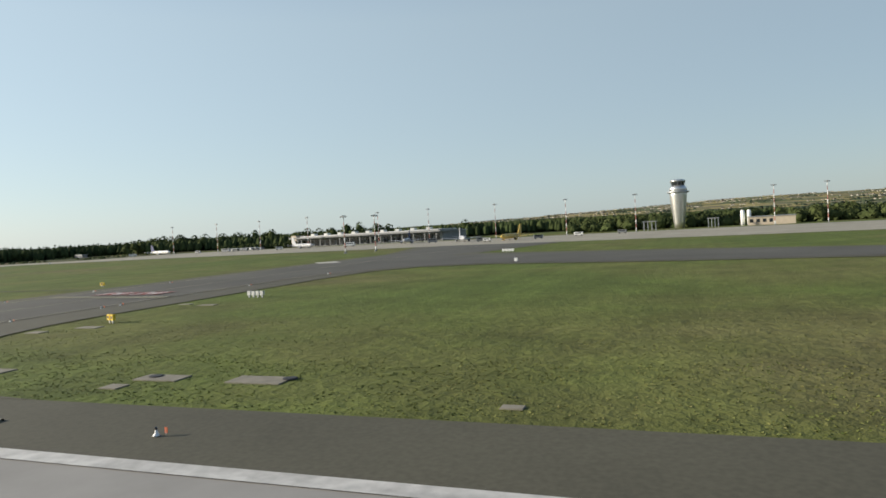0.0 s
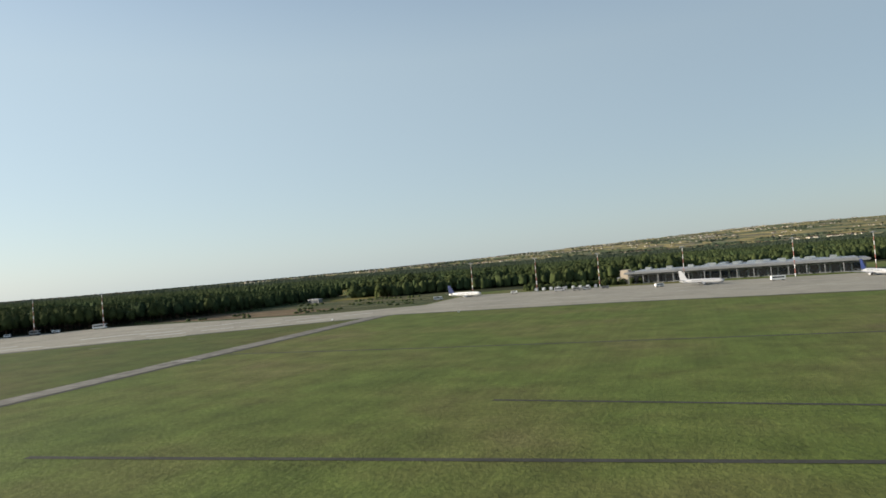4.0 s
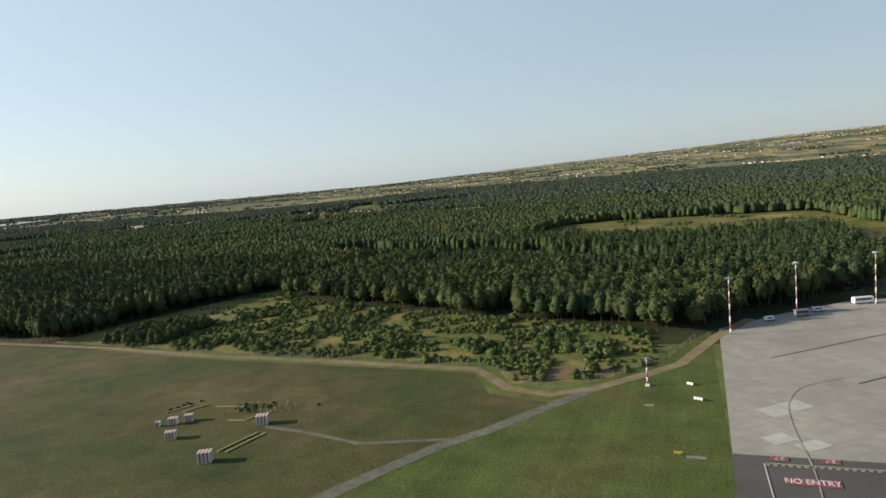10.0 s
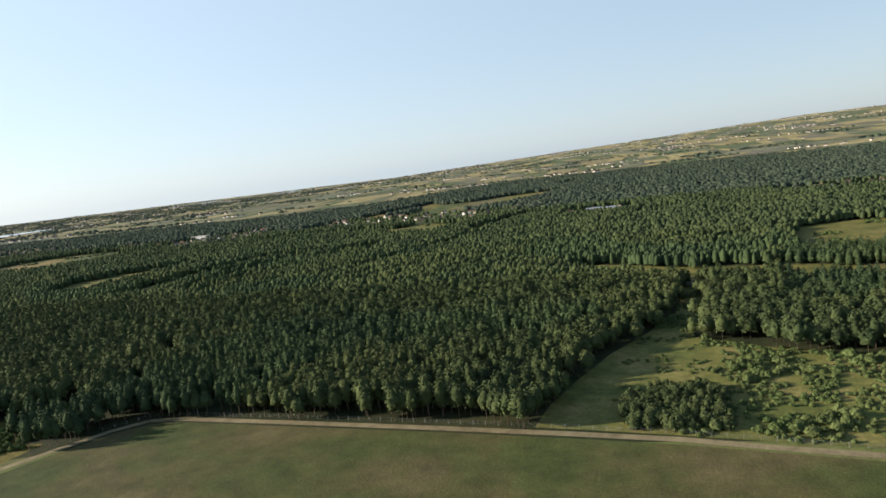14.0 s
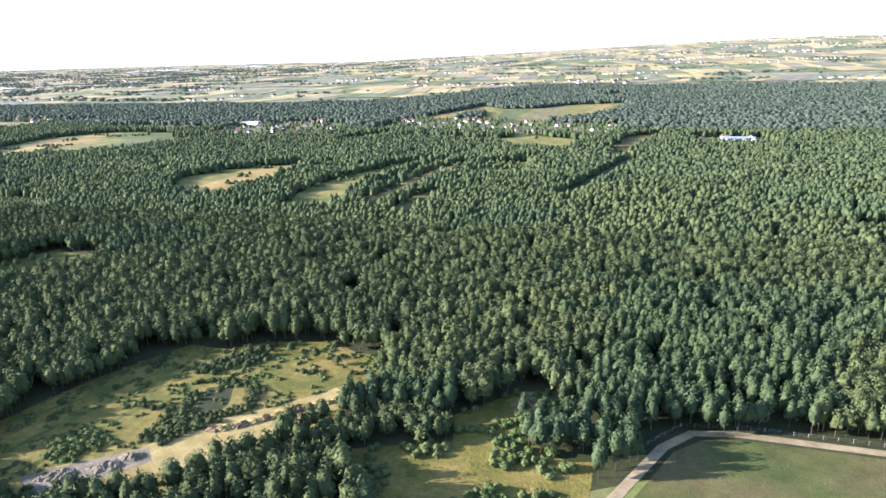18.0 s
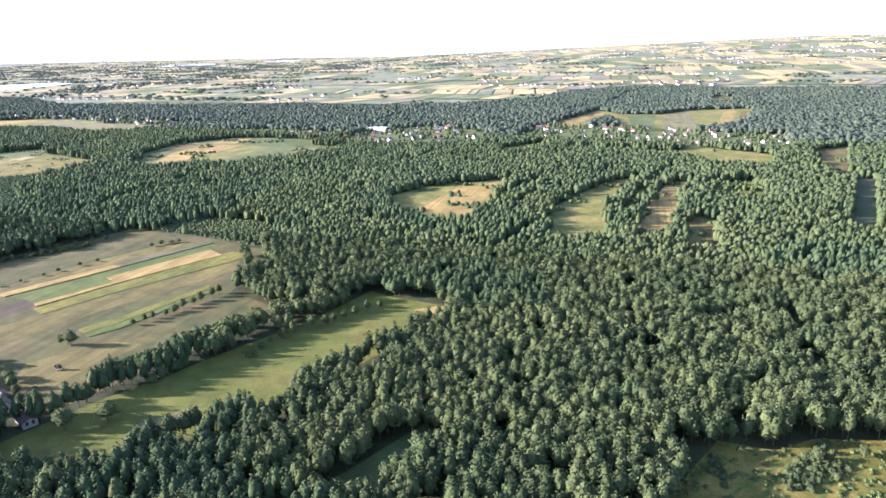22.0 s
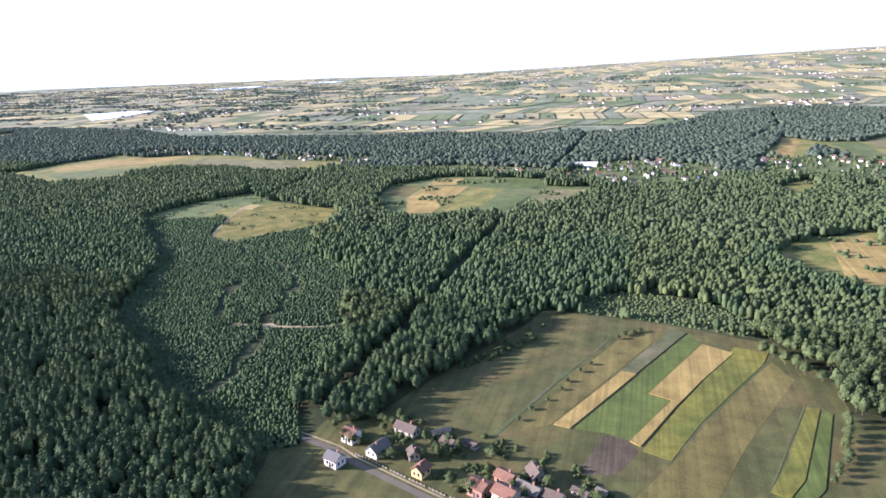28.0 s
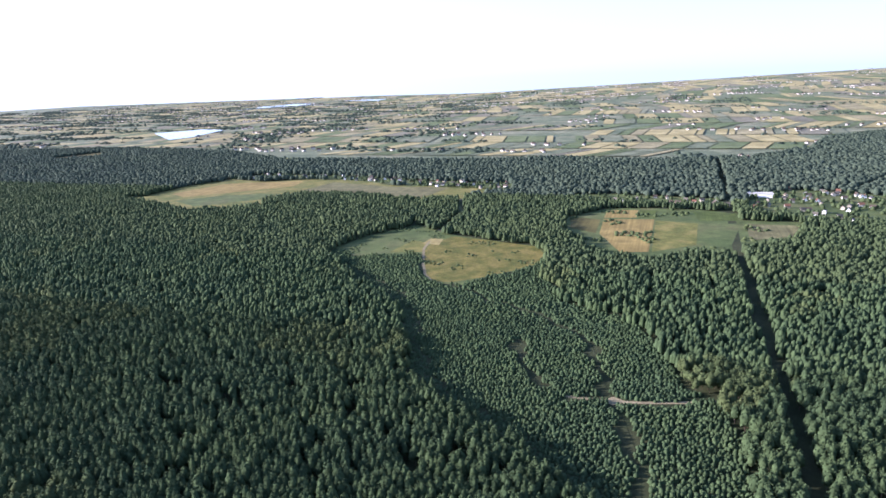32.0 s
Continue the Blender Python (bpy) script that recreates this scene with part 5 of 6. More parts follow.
boxpart("stair_block", (-3.2, -0.5, 3, 9, 0, 5.0), BEIGE, term)
term.matrix_basis = pose(-3, 238, 0, 0, 0, -8)

ext = thing("terminal_wing", "grey terminal wing with skylights on its roof", "building")
boxpart("wall", (0, 40, 0, 20, 0, 3.6), GREYP, ext)
boxpart("roof", (-0.5, 40.5, -0.5, 20.5, 3.61, 4.0), STEEL, ext)
for k in range(8):
    boxpart("skylight", (2 + k * 4.7, 4.6 + k * 4.7, 3, 16, 4.01, 4.7), SILVER, ext, "", 0.1)
ext.matrix_basis = pose(20, 257, 0, 0, 0, -8)

for x, y, w, d, h, mt, lab in [(176, 226, 13, 6, 2.6, BEIGE, "low beige airfield building with a row of gables"), (-133, 248, 5.5, 2.6, 1.6, GREYP, "low dark hut with a white end wall"), (-6, 262, 5, 2.4, 1.6, BEIGE, "small beige and red roofed shed")]:
    b = thing("airfield_building", lab, "building")
    boxpart("wall", (-w / 2, w / 2, -d / 2, d / 2, 0, h), mt, b)
    boxpart("roof", (-w / 2 - 0.2, w / 2 + 0.2, -d / 2 - 0.2, d / 2 + 0.2, h + 0.004, h + 0.25), STEEL, b)
    for k in range(int(w / 3.0)):
        boxpart("window", (-w / 2 + 0.5 + k * 1.8, -w / 2 + 1.5 + k * 1.8, -d / 2 - 0.03, -d / 2 - 0.005, h * 0.35, h * 0.75), GLASS, b)
    boxpart("end_wall", (-w / 2 - 0.06, -w / 2 - 0.004, -d / 2, d / 2, 0, h), WHITE, b, "white painted end wall")
    b.matrix_basis = pose(x, y, 0, 0, 0, random.choice((-8, -4)))
for x, w in ((140.5, 4.4), (159.5, 3.4)):
    sh = thing("shelter", "open grey shelter roof standing on thin posts", "shelter", "open shelters")
    boxpart("roof", (-w / 2, w / 2, -1.0, 1.0, 2.8, 3.1), GREYP, sh)
    for a in (-0.42, -0.14, 0.14, 0.42):
        for b in (-0.8, 0.8):
            boxpart("post", (a * w - 0.07, a * w + 0.07, b - 0.07, b + 0.07, 0, 2.795), STEEL, sh)
    sh.matrix_basis = pose(x, 224, 0, 0, 0, -5)
for x in (168.2, 170.0):
    s_ = thing("storage_silo", "slim white cylindrical storage silo", "silo", "white silos")
    latpart("tank", [(0.62, 0.3), (0.62, 4.7), (0.3, 5.0)], WHITE, s_, 16)
    latpart("skirt", [(0.45, 0), (0.45, 0.3)], STEEL, s_, 12)
    s_.matrix_basis = pose(x, 228, 0)


def wing_mesh(root, tip, span, sweep, thick, dihedral, side):
    bm = bmesh.new()
    vs = []
    for (c, t, y, x0, z) in ((root, thick, 0, 0, 0), (tip, thick * 0.35, span, -sweep, span * dihedral)):
        vs.append([bm.verts.new(q) for q in ((x0, y * side, z), (x0 - c * 0.35, y * side, z + t), (x0 - c, y * side, z), (x0 - c * 0.4, y * side, z - t * 0.6))])
    for i in range(4):
        bm.faces.new((vs[0][i], vs[0][(i + 1) % 4], vs[1][(i + 1) % 4], vs[1][i]))
    bm.faces.new(vs[0])
    bm.faces.new(vs[1])
    bmesh.ops.recalc_face_normals(bm, faces=bm.faces[:])
    return bm


def aircraft(x, y, turn, hull, tail, label, L=13.5):
    """A twin-engined narrow-body airliner, nose along +x."""
    u = L / 38.0
    root = thing("airliner", label, "aircraft", "parked airliners")
    latpart("fuselage", [(0.1 * u, 19 * u), (0.9 * u, 18.3 * u), (1.5 * u, 17 * u), (1.9 * u, 15 * u), (1.95 * u, 12 * u), (1.95 * u, -8 * u), (1.6 * u, -12 * u), (0.9 * u, -16 * u), (0.25 * u, -19 * u)], hull, root, 18, "x").location = (0, 0, 3.3 * u)
    for s in (1, -1):
        w = part("wing", wing_mesh(6.5 * u, 1.6 * u, 16 * u, 7 * u, 0.45 * u, 0.1, s), hull, root)
        w.location = (4 * u, 1.2 * u * s, 2.3 * u)
        t = part("stabilizer", wing_mesh(3.4 * u, 1.2 * u, 6.5 * u, 3.2 * u, 0.2 * u, 0.1, s), hull, root)
        t.location = (-14 * u, 0.4 * u * s, 4.2 * u)
        e = latpart("engine", [(0.7 * u, 2.2 * u), (1.0 * u, 2.0 * u), (1.05 * u, 0), (0.6 * u, -1.8 * u)], hull, root, 14, "x")
        e.location = (3.4 * u, 5.2 * u * s, 1.35 * u)
        latpart("intake", [(0.8 * u, 2.21 * u), (0.75 * u, 2.25 * u)], DARK, e, 14, "x")
        g = latpart("main_gear", [(0.45 * u, -0.25 * u), (0.45 * u, 0.25 * u)], DARK, root, 10, "x")
        g.matrix_basis = pose(-1.2 * u, 2.6 * u * s, 0.45 * u, 0, 0, 90)
        boxpart("gear_strut", (-1.3 * u, -1.1 * u, 2.5 * u * s - 0.1 * u, 2.5 * u * s + 0.1 * u, 0.8 * u, 2.2 * u), STEEL, root)
        for k in range(2):
            boxpart("window_row", (-7 * u + k * 10.2 * u, 3 * u + k * 10 * u, (1.93 * s - 0.03) * u, (1.93 * s + 0.03) * u, 3.75 * u, 4.05 * u), GLASS, root)
    fin = bmesh.new()
    q = [(-11.5 * u, 4.6 * u), (-16.3 * u, 12.3 * u), (-19.2 * u, 12.3 * u), (-18.3 * u, 4.3 * u)]
    a = [fin.verts.new((p[0], 0.22 * u, p[1])) for p in q]
    b = [fin.verts.new((p[0], -0.22 * u, p[1])) for p in q]
    fin.faces.new(a)
    fin.faces.new(b[::-1])
    for i in range(4):
        fin.faces.new((a[i], b[i], b[(i + 1) % 4], a[(i + 1) % 4]))
    bmesh.ops.recalc_face_normals(fin, faces=fin.faces[:])
    part("tail_fin", fin, tail, root, "coloured tail fin")
    boxpart("cockpit_window", (16.6 * u, 17.5 * u, -0.9 * u, 0.9 * u, 4.25 * u, 4.75 * u), GLASS, root)
    ng = latpart("nose_gear", [(0.35 * u, -0.15 * u), (0.35 * u, 0.15 * u)], DARK, root, 10, "x")
    ng.matrix_basis = pose(13.5 * u, 0, 0.35 * u, 0, 0, 90)
    boxpart("gear_strut", (13.4 * u, 13.6 * u, -0.1 * u, 0.1 * u, 0.6 * u, 1.8 * u), STEEL, root)
    root.matrix_basis = pose(x, y, 0.04, 0, 0, turn)
    return root


aircraft(-57, 221, -14, WHITE, BLUE, "white airliner with a navy blue tail parked on the apron")
aircraft(20, 209, -25, HULLGREY, HULLGREY, "pale grey airliner parked by the terminal")
aircraft(63, 206, -75, HULLGREY, BLUE, "pale grey airliner with a dark tail at the terminal")
aircraft(88, 190, -65, HULLGREY, HULLGREY, "pale grey airliner parked on the open apron")
aircraft(106, 180, -100, ORANGE, ORANGE, "yellow airliner parked on the apron")


def vehicle(x, y, turn, l, w, h, mt, label, lift=0.04):
    label += " on the apron" if len(label.split()) < 5 else ""
    root = thing("apron_vehicle", label, "vehicle", "apron vehicles")
    boxpart("body", (-l / 2, l / 2, -w / 2, w / 2, 0.25, h), mt, root, "", 0.08)
    boxpart("windscreen", (l / 2 - 0.25, l / 2 + 0.02, -w / 2 + 0.1, w / 2 - 0.1, h * 0.55, h * 0.88), GLASS, root)
    for s in (1, -1):
        boxpart("side_window", (-l / 2 + 0.3, l / 2 - 0.4, s * w / 2 - 0.015, s * w / 2 + 0.015, h * 0.58, h * 0.86), GLASS, root)
        for k in (-1, 1):
            t = latpart("wheel", [(0.24, -0.09), (0.24, 0.09)], DARK, root, 10, "x")
            t.matrix_basis = pose(k * l * 0.32, s * (w / 2 - 0.1), 0.24, 0, 0, 90)
    root.matrix_basis = pose(x, y, lift, 0, 0, turn)


for v in [(-182.5, 148, 30, 1.9, 0.9, 1.0, WHITE, "small white apron van"), (-176, 152, 20, 3.0, 1.2, 1.5, GREYP, "grey service truck by the mast"), (-172.5, 156.5, 200, 2.2, 1.0, 1.0, WHITE, "white baggage tractor"), (-162.6, 164.2, 20, 4.2, 1.3, 1.5, WHITE, "white apron bus by the mast"), (-64, 213, 15, 3, 1.2, 1.2, WHITE, "white service van behind the airliner"),
          (-40, 224, 5, 2.2, 1.0, 1.0, WHITE, "white apron van"), (-18, 220, 0, 2.6, 1.1, 1.1, GREYP, "grey ground support unit"), (-15, 222, 0, 2.6, 1.1, 1.1, STEEL, "grey ground support unit"), (-9, 221, 8, 2.4, 1.1, 0.9, GREYP, "grey ground support unit"), (-24, 222, 0, 3.4, 1.2, 1.3, HULLGREY, "pale loading vehicle"), (8, 212, 30, 2.6, 1.0, 1.1, WHITE, "white apron van"),
          (40, 208, 10, 3.8, 1.2, 1.4, WHITE, "white apron bus"), (76, 196, 20, 3.0, 1.2, 1.4, GREYP, "grey loading vehicle"), (97, 180, 20, 2.6, 1.2, 1.2, GREYP, "grey loading vehicle"), (100, 176, 0, 2.2, 1.0, 1.0, WHITE, "white apron van"), (113, 182, 20, 2.6, 1.0, 1.1, GREYP, "grey tug"), (122, 196, 0, 2.6, 1.0, 1.1, WHITE, "white apron van"), (134, 200, 0, 2.6, 1.0, 1.1, GREYP, "grey apron van")]:
    vehicle(*v)
for k in range(9):
    vehicle(-34 + k * 2.6, 233 - 0.3 * k, 90 + 4 * (k % 3), 2.6, 1.0, 1.15, WHITE if k % 4 else HULLGREY, "parked pale vehicle in a row", 0.0)


def panel_sign(x, y, turn, panels, w, h, mt, label):
    w, h = w * 0.66, h * 0.7
    root = thing("guidance_sign", label, "sign", "airfield signs")
    for k in range(panels):
        x0 = (k - panels / 2) * (w + 0.08)
        boxpart("panel", (x0, x0 + w, -0.07, 0.07, 0.14, 0.14 + h), mt, root, "", 0.015)
        for j in (0.15, w - 0.2):
            boxpart("leg", (x0 + j, x0 + j + 0.05, -0.03, 0.03, 0, 0.139), STEEL, root)
        if mt == YELLOW:
            boxpart("legend_bar", (x0 + w * 0.22, x0 + w * 0.78, -0.078, -0.071, 0.14 + h * 0.3, 0.14 + h * 0.72), DARK if mt == YELLOW else GREYP, root, "dark bar of writing")
    root.matrix_basis = pose(x, y, 0.0, 0, 0, turn)


for s in [(97.2, 36.5, -5, 3, 0.42, 0.42, SIGNBACK), (125.5, 36.7, -5, 4, 0.42, 0.42, SIGNBACK), (127, 96, 0, 4, 0.6, 0.5, WHITE), (135.5, 67, 0, 1, 0.5, 0.5, WHITE),
          (97.3, 50.3, 0, 1, 0.8, 0.42, YELLOW), (125, 25.5, -20, 2, 0.46, 0.42, YELLOW), (89.8, 16.4, 10, 1, 0.42, 0.34, YELLOW), (90, 20.1, 10, 1, 0.42, 0.34, YELLOW), (89.9, 24.1, 10, 1, 0.42, 0.34, YELLOW), (90.1, 27.8, 10, 1, 0.42, 0.34, YELLOW),
          (-68.3, 148.3, 5, 1, 0.7, 0.5, WHITE), (-36, 152.2, 20, 1, 0.7, 0.5, WHITE), (-197.4, 105.3, -30, 2, 0.7, 0.5, WHITE), (-196.2, 98.6, -25, 3, 0.6, 0.5, WHITE), (-198.5, 79.5, 0, 2, 0.6, 0.4, YELLOW), (-158.5, 65, 60, 1, 0.6, 0.7, WHITE), (-136.2, 89.5, 20, 1, 0.7, 0.5, YELLOW), (-128, 96.5, 20, 1, 0.6, 0.5, WHITE)]:
    panel_sign(*s, ("yellow" if s[6] == YELLOW else "white") + " airfield guidance sign on short legs in the grass")

# concrete covers and mark slabs in the grass
for x, y, w, d, t in [(96.3, 24.8, 1.6, 0.9, 10), (98.3, 22.7, 1.0, 0.6, 0), (94.9, 18.2, 0.9, 0.6, 5), (98, 34.4, 1.2, 0.5, 0), (95.7, 33.4, 0.8, 0.4, 0), (92.4, 17.3, 0.9, 0.5, 0), (90.9, 16.1, 0.8, 0.5, 0), (99.5, 30.1, 0.9, 0.5, 0), (123.6, 22.5, 0.9, 0.6, 0), (125.2, 24, 1.3, 0.6, 0), (126, 17.8, 0.8, 0.5, 0), (131.5, 15, 0.9, 0.6, 0),
                      (137.7, 13.7, 0.6, 0.5, 0), (124.9, 32.7, 1.2, 0.5, 0), (138.3, 14.8, 1.5, 0.7, 0), (141.5, 14.9, 1.7, 0.8, 0), (148.8, 13.3, 0.5, 0.3, 0), (122.7, 33.3, 0.9, 0.4, 0), (-101.7, 106.9, 2.2, 0.6, 20), (-86, 118, 1.8, 0.5, 25), (-202.9, 95.8, 1.3, 0.9, 0), (-196.5, 79, 2.2, 0.7, 0), (-137.2, 84.5, 1.2, 0.5, 0), (-126, 84, 1.0, 0.5, 0), (-160, 58, 1.2, 0.6, 0), (70, 36, 1.0, 0.4, 0), (76, 31, 1.2, 0.4, 10), (75, 29.5, 1.0, 0.4, 10)]:
    bm = bmesh.new()
    box(bm, -w / 2, w / 2, -d / 2, d / 2, -0.05, 0.03, 0.01)
    c = part("cover_slab", bm, COVER)
    tagged(c, "weathered concrete cover slab flush in the grass", "slab", "cover slabs")
    c.matrix_basis = pose(x, y, 0.0, 0, 0, t)

for x, y in ((138.0, 14.9), (142.3, 15.1)):
    bm = bmesh.new()
    lathe(bm, [(0.2, 0.02), (0.2, 0.05), (0.15, 0.06)], 14)
    tagged(part("manhole_cover", bm, DARK), "dark round iron manhole cover on a slab", "cover", "manhole covers").matrix_basis = pose(x, y, 0.0)
hatch = thing("drain_hatch", "square steel drain hatch set in the tarmac", "hatch")
for a in range(4):
    boxpart("frame_bar", (-0.3, 0.3, -0.3, -0.24, 0.03, 0.075), COVER, hatch).rotation_euler = (0, 0, a * math.pi / 2)
boxpart("lid", (-0.235, 0.235, -0.235, 0.235, 0.02, 0.065), GREYP, hatch)
hatch.matrix_basis = pose(137.6, 10.2, 0.0)
# taxiway edge lights
lamp0 = thing("taxiway_light", "small white taxiway edge light with an orange flag", "light", "taxiway edge lights")
latpart("base", [(0.16, 0.05), (0.14, 0.10), (0.06, 0.16), (0.05, 0.32)], WHITE, lamp0, 10)
latpart("lens", [(0.07, 0.32), (0.06, 0.42), (0.02, 0.45)], GLASS, lamp0, 8)
boxpart("flag", (0.26, 0.40, 0.22, 0.24, 0.12, 0.36), mat_plain("orange_flag", (0.7, 0.16, 0.06), 0.7), lamp0, "orange flag marker")
boxpart("flag_stick", (0.32, 0.34, 0.215, 0.218, 0.05, 0.30), STEEL, lamp0)
lamp0.scale = (0.45, 0.45, 0.45)
lamp0.matrix_basis = pose(126, 11.3, 0.04) @ Matrix.Diagonal((0.45, 0.45, 0.45, 1))
for x, y in ((142.5, 10.2), (120.8, 15), (117.9, 20.2), (117.4, 25.8), (117.6, 31.6), (117.7, 33), (118, 46), (102.8, 26), (103, 36), (103.1, 44), (99.5, 17.5), (104.2, 52), (112, 10.5), (98, 10.5), (132.3, 10.9), (84, 10.5), (159, 10.3), (118.5, 58)):
    copy_thing(lamp0, pose(x, y, 0.02))

# painted lines
def smooth(line, k=6):
    """Catmull-Rom through the points."""
    p = [Vector(q) for q in line]
    if len(p) < 4:
        return line
    p = [p[0] * 2 - p[1]] + p + [p[-1] * 2 - p[-2]]
    out = []
    for a, b, c, d in zip(p, p[1:], p[2:], p[3:]):
        for i in range(k):
            t = i / k
            out.append(tuple(0.5 * ((2 * b) + (c - a) * t + (2 * a - 5 * b + 4 * c - d) * t * t + (3 * b - a - 3 * c + d) * t ** 3)))
    return out + [tuple(p[-2])]


def paint(line, w, mt, label, z=0.085):
    line = smooth(line)
    return ribbon("painted_line", line, w, z, mt, label, "marking")


CL = [(111.3, 140), (111.3, 58.5), (110.9, 37), (110.3, 28), (110.0, 24.1)]
paint(CL, 0.09, YELLOWMARK, "worn yellow taxiway centre line")
paint([(110.0, 24.1), (110.4, 20.6), (111.0, 18.4), (112.0, 15.6), (113.8, 12.9), (116, 10.8)], 0.06, YELLOWMARK, "worn yellow taxiway centre line")
paint([(110.0, 24.1), (108.6, 19.4), (107.4, 15.4), (106.1, 12.4), (104.6, 10)], 0.05, YELLOWMARK, "worn yellow taxiway centre line")
for off in (0.0, 0.2):
    paint([(121.5 - off, 63), (119.5 - off, 61), (117.8 - off, 55), (117.3 - off, 38), (117.1 - off, 27), (117.35 - off, 23.6), (118.4 - off, 20.2 - off * 0.5), (119.8 - off, 17.4 - off * 0.7), (121.7, 15.1 - off), (124.5, 12.9 - off), (129, 11.2 - off), (136, 10.2 - off)], 0.055, YELLOWMARK, "yellow double edge line of the taxiway")
for off in (-1.45, -1.25):
    paint([(105.7 + off, 84), (105.4 + off, 51), (105.3 + off, 40), (105.3 + off, 26), (105.0 + off, 22.4), (104.0 + off, 19.2), (102.2 + off * 0.8, 16.6 - off * 0.6), (99.5, 14.6 - off), (95, 12.6 - off), (90, 11.4 - off)], 0.06, YELLOWMARK, "worn yellow double edge line of the taxiway")
for k in range(22):
    paint([(104.2 + k * 0.6, 39.5 - 0.08 * k), (104.6 + k * 0.6, 39.45 - 0.08 * k)], 0.42, YELLOWMARK, "dash of the holding line")
paint([(104.1, 38.9), (117.3, 37.2)], 0.3, YELLOWMARK, "holding line")
paint([(101.5, 86), (105, 82)], 3.0, NEWSLAB, "pale concrete repair on the taxiway edge", 0.06)


def writing(text, x, y, turn, size, stretch, mt, back=None, z=0.1):
    cu = bpy.data.curves.new("letters", "FONT")
    cu.body, cu.size, cu.align_x, cu.align_y = text, size, "CENTER", "CENTER"
    tmp = new("letters", cu)
    bpy.context.view_layer.update()
    me = bpy.data.meshes.new_from_object(tmp.evaluated_get(bpy.context.evaluated_depsgraph_get()))
    bpy.data.objects.remove(tmp)
    me.materials.clear()
    me.materials.append(mt)
    root = new("ground_marking", None)
    tagged(root, "white painted letters " + text + " on a red ground marking", "marking")
    lt = new("letters", me)
    lt.parent = root
    lt.scale = (1, stretch, 1)
    lt.location = (0, 0, 0.02)
    if back:
        w, h = back
        bm = bmesh.new()
        bm.faces.new([bm.verts.new(p) for p in ((-w / 2, -h / 2, 0), (w / 2, -h / 2, 0), (w / 2, h / 2, 0), (-w / 2, h / 2, 0))])
        part("red_panel", bm, REDMARK, root, "red painted panel")
    root.matrix_basis = pose(x, y, z, 0, 0, turn)


writing("09-27", 108.9, 41.0, 180, 1.15, 2.1, WHITE, (3.3, 2.1))
writing("09-27", 112.7, 40.7, 180, 1.15, 2.1, WHITE, (3.3, 2.1))
writing("NO ENTRY", -185.0, 74.5, 0, 1.08, 1.5, WHITE, (5.4, 1.7))
writing("27", -187.6, 80.0, 180, 1.2, 1.0, WHITEMARK, (1.9, 1.1))
writing("27", -182.4, 80.1, 180, 1.2, 1.0, WHITEMARK, (1.9, 1.1))
writing("27", -170.0, 78.0, 130, 1.2, 1.0, WHITEMARK, (1.9, 1.1))
writing("27", -167.3, 74.7, 130, 1.2, 1.0, WHITEMARK, (1.9, 1.1))
patch("ground_marking", [(-186.4, 50.6), (-183.4, 51.2), (-184.2, 53.6), (-187.2, 53)], 0.09, YPANEL, "yellow painted panel on the taxiway", "marking")
for a, b in (((-189.2, 78.6), (-173, 78.8)), ((-173, 78.8), (-166.8, 70.4))):
    paint([a, b], 0.22, YELLOWMARK, "holding line on the taxiway")
    n = int((Vector(b) - Vector(a)).length / 0.75)
    for k in range(n):
        p, q = Vector(a).lerp(Vector(b), (k + 0.1) / n), Vector(a).lerp(Vector(b), (k + 0.6) / n)
        d = Vector((-(q - p).y, (q - p).x)).normalized() * -0.42
        paint([tuple(p + d), tuple(q + d)], 0.34, YELLOWMARK, "dash of the holding line")
paint([(-189.3, 78.5), (-188.8, 59.6), (-188, 30)], 0.16, WHITEMARK, "worn white taxiway edge line")
paint([(-184.4, 78.5), (-184.3, 60), (-180, 40), (-172, 20)], 0.16, YELLOWMARK, "worn yellow centre line")
paint([(-184.4, 78.5), (-185, 92), (-184, 101), (-181, 107), (-174, 112)], 0.2, YELLOWMARK, "worn yellow line on the apron")
paint([(-184, 60), (-176, 68), (-160, 77), (-148, 84)], 0.09, WHITEMARK, "thin white guide line")
paint([(-180, 50), (-170, 62.5), (-158, 69), (-150, 72)], 0.09, WHITEMARK, "thin white guide line")
paint([(-184.7, 120.9), (-154.7, 145.3)], 0.35, DITCH, "dark drain slot across the apron", 0.06)
paint([(-174.3, 108.2), (-144.4, 133.6)], 0.35, DITCH, "dark drain slot across the apron", 0.06)
paint([(-60.3, 83.7), (-54.8, 84.0)], 0.5, WHITEMARK, "white bar across the concrete strip", 0.07)
